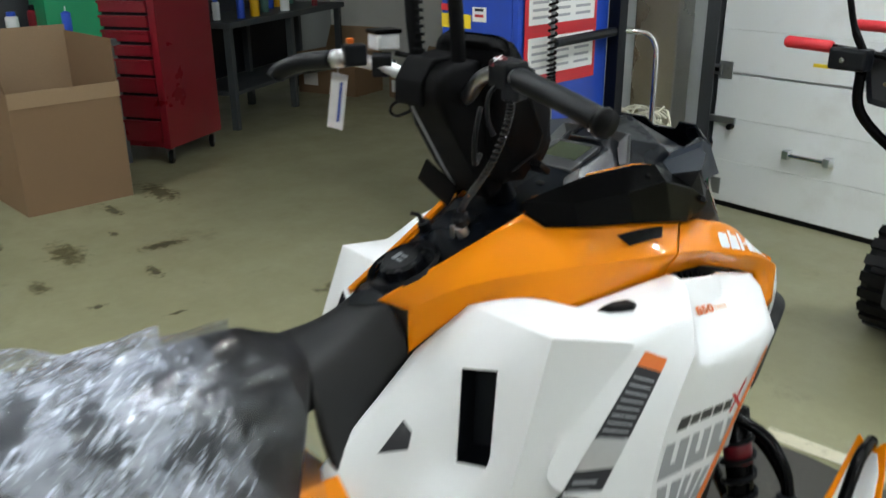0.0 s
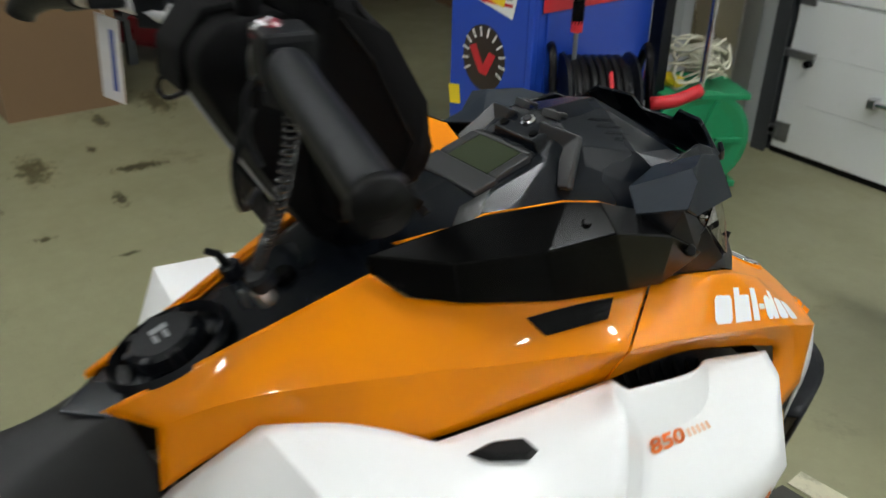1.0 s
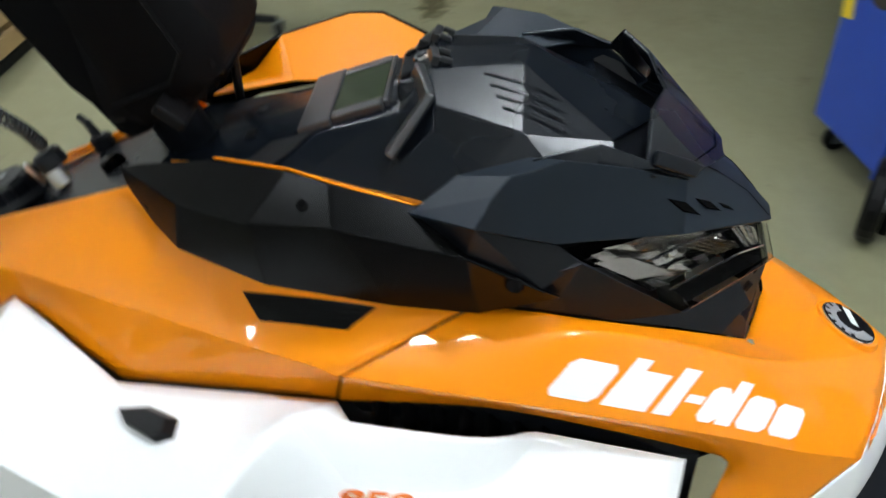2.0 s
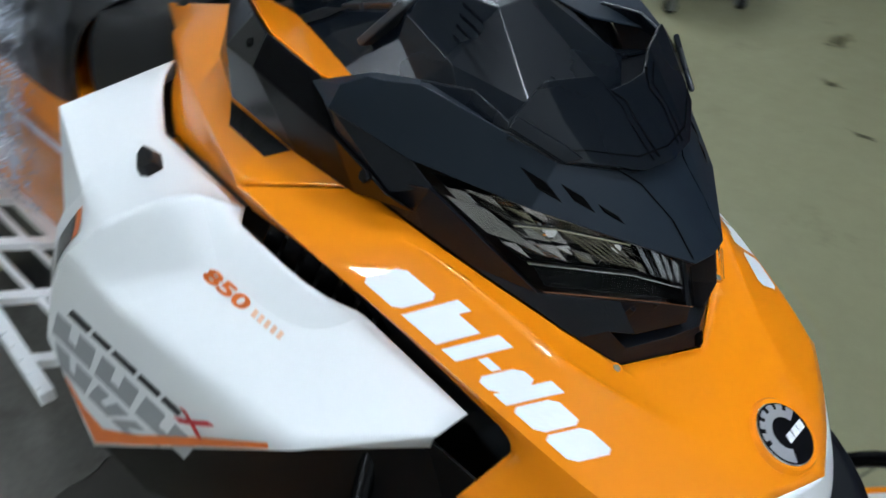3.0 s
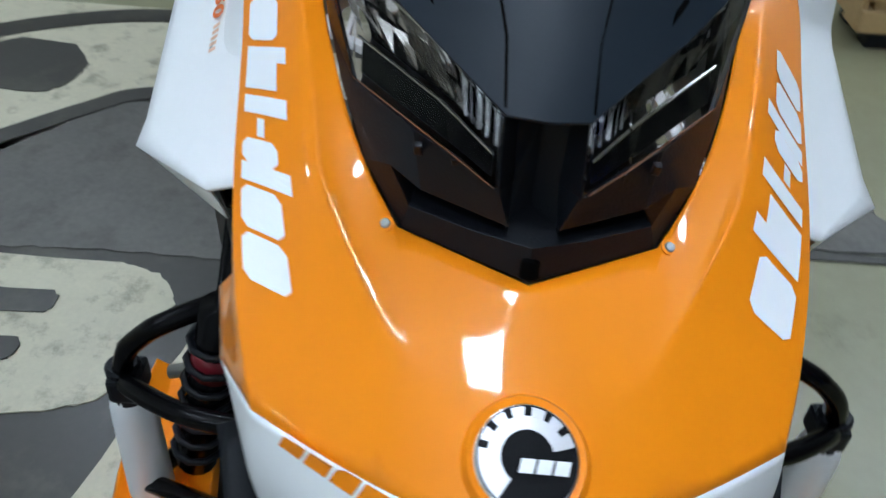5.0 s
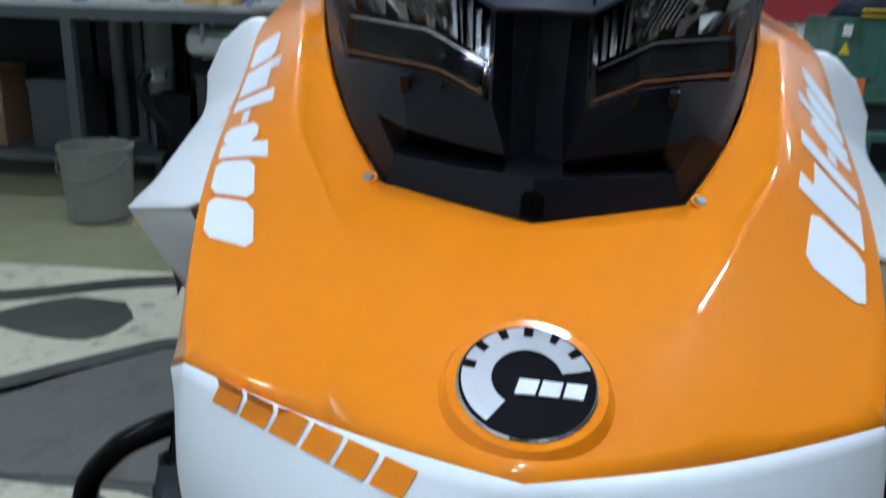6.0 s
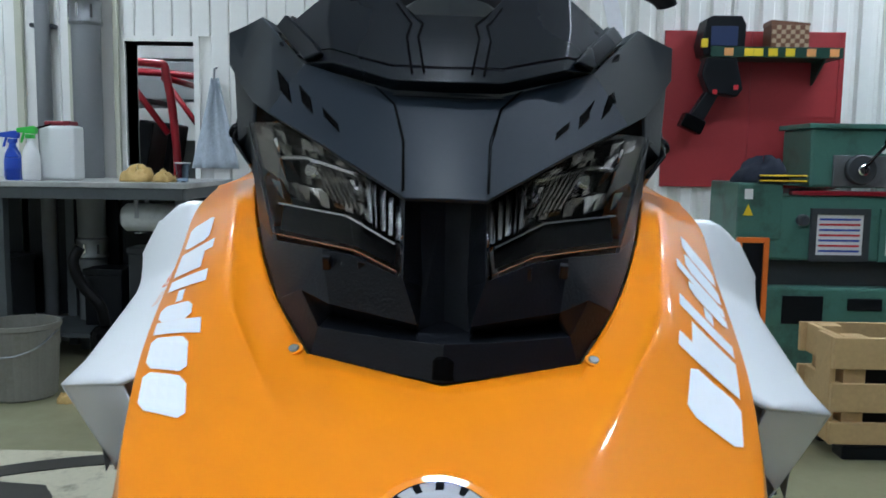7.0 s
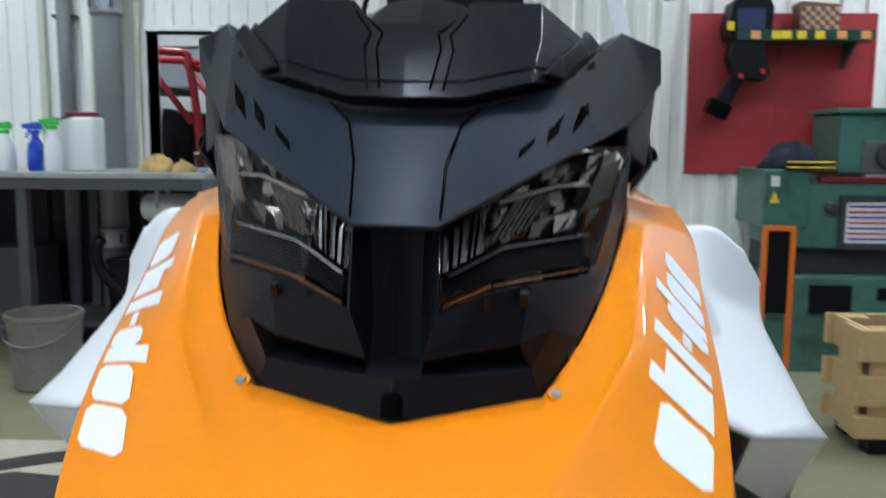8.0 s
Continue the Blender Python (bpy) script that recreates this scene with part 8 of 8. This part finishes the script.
tl = part("spring_handle", helix([(0.145, -0.61, 1.32), (0.145, -0.61, 1.0), (0.145, -0.61, 0.90)], 0.017, 26, 0.006), BLACKG, rk, "coiled spring handle")
part("spring_tip", new_tube([(0.145, -0.61, 0.91), (0.145, -0.61, 0.87)], 0.022, 12), REDRUB, tl)
part("rod", new_tube([(0.145, -0.61, 1.35), (0.145, -0.61, 0.0)], 0.009, 10), STEEL, tl)
part("foot", new_box((-0.08, -0.08, 0), (0.08, 0.08, 0.02)), BLACKM, rk)

# black hose reel on a wheeled frame
rl = thing("hose_reel", "black wheeled hose reel with red hose ends", "hose reel", at=(-1.46, 2.75, 0))
rl.matrix_basis = pose(-1.46, 2.75, 0, 0, 0, 60) @ Matrix.Scale(1.13, 4)
part("drum", revolve([(0.06, -0.12), (0.17, -0.12), (0.175, -0.11), (0.16, -0.10), (0.14, 0.10), (0.175, 0.11), (0.17, 0.12), (0.06, 0.12)], 28, pose(0, 0, 0.52, 0, 90, 0)), BLACKM, rl, smooth=False)
part("coil", helix([(-0.09, 0, 0.52), (0.09, 0, 0.52)], 0.155, 7, 0.013, 6, 20), RUBBER, rl, smooth=True)
for x in (-0.16, 0.16):
    part("side_frame", new_tube(curve_pts([(x, -0.16, 0.03), (x, -0.10, 0.52), (x, 0.0, 0.72), (x, 0.12, 0.5), (x, 0.2, 0.03)], 5), 0.014, 10), BLACKG, rl, smooth=True)
    wheel(rl, (x * 1.25, -0.15, 0.12), (1, 0, 0), 0.12, 0.05, RUBBER, STEEL)
part("axle", new_tube([(-0.2, -0.15, 0.12), (0.2, -0.15, 0.12)], 0.01, 8), STEEL, rl)
part("spindle", new_tube([(-0.17, 0, 0.52), (0.17, 0, 0.52)], 0.018, 10), STEEL, rl)
part("red_strap", new_tube(curve_pts([(0.02, -0.10, 0.66), (0.015, -0.168, 0.58), (0.0, -0.185, 0.48), (-0.02, -0.18, 0.40)], 5), 0.008, 8), REDRUB, rl, "red rubber strap", True)
part("red_grip", new_tube(curve_pts([(0.16, -0.11, 0.56), (0.23, -0.13, 0.575), (0.32, -0.1, 0.60)], 4), 0.022, 10), REDRUB, rl, "red rubber grip", True)
part("red_grip", new_tube(curve_pts([(-0.16, -0.11, 0.56), (-0.22, -0.13, 0.55), (-0.25, -0.15, 0.53)], 4), 0.02, 10), REDRUB, rl, "red rubber grip", True)
part("yellow_tag", new_box((-0.06, -0.19, 0.36), (-0.02, -0.18, 0.40)), YELLOWSTK, rl)
cyl = thing("white_cylinder", "white pressure cylinder with black strap beside the reel", "cylinder", at=(-1.42, 3.06, 0))
part("vessel", revolve([(0.055, 0), (0.06, 0.01), (0.06, 0.36), (0.045, 0.41), (0.02, 0.43), (0.018, 0.46)], 24), WHITEPL, cyl, smooth=True)
part("strap", revolve([(0.061, 0.18), (0.063, 0.185), (0.063, 0.205), (0.061, 0.21)], 24), BLACKM, cyl)
part("valve", joined(new_disc((0, 0, 0.49), (0, 0, 1), 0.02, 0.035, 14, 0.004), new_tube([(0, 0, 0.475), (0.05, 0.0, 0.48)], 0.008, 8)), STEEL, cyl)

# green wheeled reel with rope on top
gr = thing("green_reel_cart", "green plastic cable reel cart with a chrome handle", "reel cart", at=(-1.60, 3.48, 0))
gr.matrix_basis = pose(-1.60, 3.48, 0, 0, 0, 62)
for y in (-0.14, 0.14):
    cheek = part("cheek", revolve([(0.05, -0.018), (0.21, -0.018), (0.225, -0.008), (0.225, 0.012), (0.20, 0.018), (0.16, 0.006), (0.06, 0.006), (0.05, 0.018)], 32, pose(0, y, 0.32, 90, 0, 0)), GREENPLASTIC, gr, smooth=False)
    part("hub_bolt", new_disc((0, y - 0.03 if y < 0 else y + 0.03, 0.32), (0, -1 if y < 0 else 1, 0), 0.022, 0.03, 14, 0.005), STEEL, cheek)
    for k in range(5):
        a = 6.283 * k / 5
        part("moulded_rib", new_box((0.07, -0.012, -0.012), (0.19, 0.012, 0.012), pose(0, y + (-0.014 if y < 0 else 0.014), 0.32, 0, math.degrees(a), 0), bevel=0.004), GREENPLASTIC, cheek)
part("core", revolve([(0.10, -0.13), (0.10, 0.13)], 24, pose(0, 0, 0.32, 90, 0, 0)), GREENPLASTIC, gr)
part("tray", new_box((-0.20, -0.16, 0.50), (0.20, 0.16, 0.53), bevel=0.008), GREENPLASTIC, gr)
part("base_plate", new_box((-0.2, -0.16, 0.10), (0.2, 0.16, 0.13), bevel=0.008), GREENPLASTIC, gr)
for y in (-0.19, 0.19):
    wheel(gr, (-0.10, y, 0.10), (0, 1, 0), 0.10, 0.045, RUBBER, PIPEGREY)
part("axle", new_tube([(-0.10, -0.19, 0.10), (-0.10, 0.19, 0.10)], 0.008, 8), STEEL, gr)
part("foot", new_box((0.10, -0.05, 0.0), (0.16, 0.05, 0.11), bevel=0.01), RUBBER, gr)
part("handle_loop", new_tube(curve_pts([(-0.027, -0.150, 0.51), (-0.027, -0.150, 0.95), (-0.035, -0.146, 1.06), (-0.070, -0.130, 1.115), (-0.140, -0.100, 1.13), (-0.185, -0.075, 1.13)], 6), 0.014, 12), CHROME, gr, "bent chrome tube handle", True)
rp = bmesh.new()
rnd = random.Random(11)
for k in range(16):
    c = Vector((rnd.uniform(-0.05, 0.05), rnd.uniform(-0.04, 0.04), 0.03 + 0.009 * k))
    rx, ry, th = rnd.uniform(0.07, 0.15), rnd.uniform(0.06, 0.12), rnd.uniform(0, 3.1)
    ring = []
    for i in range(22):
        a = 6.4 * i / 21
        p = Vector((rx * math.cos(a), ry * math.sin(a), 0.025 * math.sin(2 * a + k) - max(0, rx * abs(math.cos(a)) - 0.10) * 0.9))
        p.rotate(Euler((rnd.uniform(-0.05, 0.05), 0, th)))
        ring.append(c + p)
    tube(rp, ring, 0.006, 6)
rope = tagged(link_mesh("rope_coil", rp, ROPE, smooth=True), "loose coil of cream rope on the green cart", "rope")
rope.matrix_basis = pose(-1.60, 3.47, 0.55, 0, 0, 20)
nz = thing("hose_nozzle", "yellow and red hose coupling on the green cart", "hose coupling", at=(-1.62, 3.36, 0.53))
part("coupling", new_tube([(-0.03, 0, 0.03), (0.05, -0.01, 0.03)], [0.03, 0.026], 14), YELLOWSTK, nz)
part("hose_end", new_tube(curve_pts([(-0.03, 0, 0.03), (-0.09, -0.03, 0.028), (-0.14, -0.08, 0.024)], 4), 0.022, 12), REDRUB, nz, smooth=True)

# walk-behind machine with red grips
wm = thing("garden_machine", "dark walk-behind machine with red handlebar grips", "machine", at=(0.15, 2.9, 0))
def wmp(name, bm, m, label="", smooth=False, parent=None):
    ob = part(name, bm, m, wm if parent is None else parent, label, smooth)
    return place_in(wm, ob) if parent is None else ob
DASHB = mat("dark_blue_grey_plastic", (0.018, 0.021, 0.028), 0.45, var=0.15)
wmp("console", prism([(-0.14, 1.02), (0.42, 0.96), (0.5, 1.16), (0.30, 1.28), (-0.06, 1.26), (-0.17, 1.16)], "y", 2.62, 3.06, 0.03), DASHB)
for y, zz, x0, x1 in ((2.56, 1.212, -0.42, -0.25), (3.02, 1.24, -0.40, -0.21)):
    wmp("grip", new_tube([(x0, y, zz + 0.004), (x0 + 0.01, y, zz + 0.004), (x1 - 0.01, y, zz), (x1, y, zz)], [0.016, 0.021, 0.021, 0.018], 16), REDRUB, "red rubber grip", True)
    wmp("bar", new_tube([(x1, y, zz), (-0.1, y + 0.05, zz - 0.02), (0.0, y + 0.08, 1.15)], 0.011, 10), BLACKG, "", True)
wmp("clamp", new_box((-0.25, 2.535, 1.14), (-0.12, 2.60, 1.215), bevel=0.012), BLACKM)
wmp("brake_lever", new_tube(curve_pts([(-0.14, 2.56, 1.20), (-0.18, 2.55, 1.28), (-0.21, 2.545, 1.38)], 5), [0.014] * 5 + [0.011] * 6, 10), BLACKG, "", True)
wmp("yellow_tab", new_box((-0.30, 2.545, 1.14), (-0.24, 2.552, 1.152), pose(0, 0, 0)), YELLOWSTK)
for x, zz in ((-0.20, 1.175), (-0.08, 1.10), (-0.04, 1.06)):
    wmp("screw", new_disc((x, 2.53 if x < -0.15 else 2.615, zz), (0, -1, 0), 0.009, 0.02, 12, 0.002), CHROME)
wmp("choke_knob", new_disc((-0.02, 2.8, 1.34), (0, 0, 1), 0.03, 0.03, 18, 0.01), BLACKG)
wmp("choke_stem", new_tube([(-0.02, 2.8, 1.26), (-0.02, 2.8, 1.32)], 0.012, 10), BLACKG)
wmp("handle_tube", new_tube(curve_pts([(-0.16, 2.60, 1.14), (-0.14, 2.60, 1.0), (-0.02, 2.68, 0.86), (0.08, 2.78, 0.8), (0.12, 2.9, 0.5)], 6), 0.018, 12), BLACKG, "black bent tube", True)
wmp("cable", new_tube(curve_pts([(-0.06, 2.61, 1.06), (-0.03, 2.63, 0.95), (0.03, 2.72, 0.75), (0.1, 2.85, 0.5)], 6), 0.005, 6), BLACKG, "", True)
wmp("chassis", new_box((-0.02, 2.75, 0.25), (0.55, 3.45, 0.62), bevel=0.03), DASHB)
wmp("column", new_box((0.05, 2.78, 0.60), (0.25, 2.98, 1.0), bevel=0.02), BLACKM)
for x in (-0.12, 0.66):
    w = wheel(wm, (x, 3.22, 0.24), (1, 0, 0), 0.24, 0.16, RUBBER, STEEL)
    place_in(wm, w)
    for k in range(22):
        a = 6.283 * k / 22
        part("tread_block", new_box((-0.075, -0.02, 0.232), (0.075, 0.02, 0.254), Matrix.Translation((x, 3.22, 0.24)) @ Matrix.Rotation(a, 4, "X")), RUBBER, w)
wmp("skid", new_box((0.1, 2.72, 0.0), (0.45, 2.80, 0.27), bevel=0.01), DARKSTEEL)
wm.location = (0.08, 3.14, 0)

# ---- far side: box, chest, bench ----
bxp = thing("cardboard_box", "large open brown cardboard box on the floor", "box", at=(-4.62, 1.42, 0))
M = pose(-4.25, 1.67, 0, 0, 0, 5)
def boxp(name, bm, m=CARD):
    bm.transform(M)
    return place_in(bxp, part(name, bm, m, bxp))
boxp("front_wall", new_box((-0.008, -0.66, 0), (0.0, 0.0, 0.74)))
boxp("side_wall", new_box((-0.72, -0.008, 0), (-0.008, 0.0, 1.0)))
boxp("side_wall", new_box((-0.72, -0.66, 0), (-0.008, -0.652, 0.74)))
boxp("back_wall", new_box((-0.728, -0.66, 0), (-0.72, 0.0, 1.04)), CARDIN)
boxp("bottom", new_box((-0.72, -0.652, 0.004), (-0.008, -0.008, 0.012)), CARDIN)
f = new_box((-0.70, -0.004, 0.0), (-0.02, 0.004, 0.30))
f.transform(pose(0, -0.66, 0.735, 10, 0, 0))
boxp("flap", f)
boxp("taped_seam", new_box((0.0, -0.66, 0.65), (0.004, 0.004, 0.742)), CARDIN)

ch = thing("tool_chest", "tall red steel roller tool chest with drawers", "tool chest", at=(0, 0, 0))
ch.matrix_basis = pose(-4.78, 2.17, 0, 0, 0, 33)
# local y runs along the plain side, local -x along the drawer front
part("body", new_box((-0.72, 0.0, 0.13), (0.0, 0.66, 1.45), bevel=0.008), REDPAINT, ch)
zz = 0.17
for h in (0.18, 0.18, 0.13, 0.13, 0.10, 0.10, 0.10, 0.10, 0.08, 0.08):
    d = part("drawer", new_box((-0.66, -0.022, zz), (-0.07, 0.003, zz + h - 0.022), bevel=0.004), REDPAINT, ch)
    part("pull", new_box((-0.66, -0.032, zz + h - 0.040), (-0.07, -0.022, zz + h - 0.024), bevel=0.002), REDPAINT, d)
    part("shadow_gap", new_box((-0.67, -0.004, zz + h - 0.022), (-0.06, 0.002, zz + h)), BLACKM, ch)
    zz += h
part("corner_post", new_box((-0.055, -0.02, 0.13), (0.002, 0.004, 1.45), bevel=0.004), REDPAINT, ch)
part("corner_post", new_box((-0.722, -0.02, 0.13), (-0.675, 0.004, 1.45), bevel=0.004), REDPAINT, ch)
part("price_card", new_box((0.001, 0.20, 1.18), (0.003, 0.32, 1.30)), PAPER, ch)
for x in (-0.64, -0.06):
    for y in (0.06, 0.60):
        caster(ch, (x, y, 0), 0.13, 0.05, 0.4)


def goods_bench(at, yaw, w, d, label):
    t = thing("long_bench", label, "bench", at=at)
    t.matrix_basis = pose(*at, 0, 0, yaw)
    part("worktop", new_box((0, 0, 0.86), (w, d, 0.91), bevel=0.004), DARK, t)
    for x in (w - 0.06, w / 2, 0.06):
        for y in (0.06, d - 0.06):
            part("leg", new_box((x - 0.03, y - 0.03, 0), (x + 0.03, y + 0.03, 0.86), bevel=0.003), DARK, t)
    part("lower_shelf", new_box((0.03, 0.03, 0.30), (w - 0.03, d - 0.03, 0.33)), DARK, t)
    part("back_panel", new_box((0, d - 0.02, 0.91), (w, d, 1.6)), DARKSTEEL, t)
    # added black sheet, darkens the space below the bench like shade
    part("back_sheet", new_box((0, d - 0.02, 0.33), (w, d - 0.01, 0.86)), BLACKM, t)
    return t


goods_bench((-5.5, 3.05, 0), 123, 2.3, 0.6, "dark steel bench crowded with workshop goods")
goods_bench((-5.05, -0.2, 0), 90, 2.2, 0.7, "dark wooden bench crowded with bottles and cans")


def can(at, r, h, body, top, label, kind="spray_can"):
    t = thing(kind, label, "can" if kind == "spray_can" else "bottle", "cans on the far benches", at)
    part("body", revolve([(r, 0), (r, h * 0.8), (r * 0.75, h * 0.86)], 16), body, t, smooth=False)
    part("top", revolve([(r * 0.7, h * 0.86), (r * 0.7, h), (r * 0.5, h * 1.02)], 14), top, t)
    return t


rnd = random.Random(5)
KIN = ((WHITEPL, BLUEPL, "white spray can with a blue cap on the bench"), (REDPAINT, BLACKM, "red spray can with a black cap on the bench"), (BLUEPL, WHITEPL, "blue spray can with a white cap on the bench"), (GREENPAINT, BLACKM, "dull green can with a black cap on the bench"), (YELLOW, REDPAINT, "yellow can with a red cap on the bench"))
for k in range(14):
    b, tp_, lb = KIN[k % 5]
    can((-5.05 - rnd.uniform(0.06, 0.4), 0.0 + k * 0.14, 0.91), rnd.uniform(0.028, 0.045), rnd.uniform(0.16, 0.26), b, tp_, lb)
for k in range(10):
    b, tp_, lb = KIN[(k * 2) % 5]
    a = radians(123)
    s, o = 0.2 + k * 0.2, rnd.uniform(0.1, 0.5)
    can((-5.5 + s * math.cos(a) - o * math.sin(a), 3.05 + s * math.sin(a) + o * math.cos(a), 0.91), rnd.uniform(0.03, 0.045), rnd.uniform(0.16, 0.26), b, tp_, lb)
gc = thing("green_container", "large dark green plastic container on the bench", "container", at=(-5.35, 1.75, 0.91))
part("shell", new_box((-0.2, -0.2, 0), (0.2, 0.2, 0.36), bevel=0.02), GREENPLASTIC, gc)
part("lid", new_box((-0.21, -0.21, 0.36), (0.21, 0.21, 0.40), bevel=0.01), GREENPLASTIC, gc)


def carton(at, w, d, h, yaw, label, flap=True):
    t = thing("carton", label, "box", "cartons at the far wall", at)
    t.matrix_basis = pose(*at, 0, 0, yaw)
    part("front_wall", new_box((0, 0, 0), (w, 0.006, h)), CARD, t)
    part("back_wall", new_box((0, d - 0.006, 0), (w, d, h)), CARDIN, t)
    for x in (0, w - 0.006):
        part("side_wall", new_box((x, 0.006, 0), (x + 0.006, d - 0.006, h)), CARD, t)
    part("bottom", new_box((0.006, 0.006, 0.002), (w - 0.006, d - 0.006, 0.008)), CARD, t)
    if flap:
        f = new_box((0, -0.003, 0), (w, 0.003, d * 0.5))
        f.transform(pose(0, d, h, -25, 0, 0))
        part("flap", f, CARDIN, t)
    part("printed_label", new_box((w * 0.1, -0.002, h * 0.2), (w * 0.35, 0.0, h * 0.6)), PAPER, t)
    return t


carton((-6.9, 4.45, 0), 0.75, 0.5, 0.42, 20, "open brown carton with raised flap on the floor")
carton((-6.0, 5.0, 0), 0.55, 0.4, 0.3, -8, "low brown carton on the floor")
structure("low_wall", new_box((-9.0, 6.2, 0), (-4.2, 6.4, 0.95)), WALLW, "low white wall at the far end", "wall")

# office chair
oc = thing("office_chair", "black office chair on a five-star caster base", "chair", at=(-2.98, -0.02, 0))
for k in range(5):
    a = 6.283 * k / 5 + 0.35
    part("base_arm", new_tube([(0, 0, 0.11), (0.30 * math.cos(a), 0.30 * math.sin(a), 0.085)], [0.03, 0.018], 10), BLACKM, oc)
    caster(oc, (0.30 * math.cos(a), 0.30 * math.sin(a), 0), 0.08, 0.032, a + 0.6)
part("gas_lift", new_tube([(0, 0, 0.1), (0, 0, 0.44)], 0.028, 14), BLACKG, oc)
part("seat", new_box((-0.24, -0.24, 0.44), (0.24, 0.24, 0.53), bevel=0.04), FABRIC, oc)
part("back_post", new_box((-0.03, -0.27, 0.46), (0.03, -0.25, 0.75)), BLACKM, oc)
part("backrest", new_box((-0.21, -0.30, 0.68), (0.21, -0.24, 1.12), bevel=0.03), FABRIC, oc)
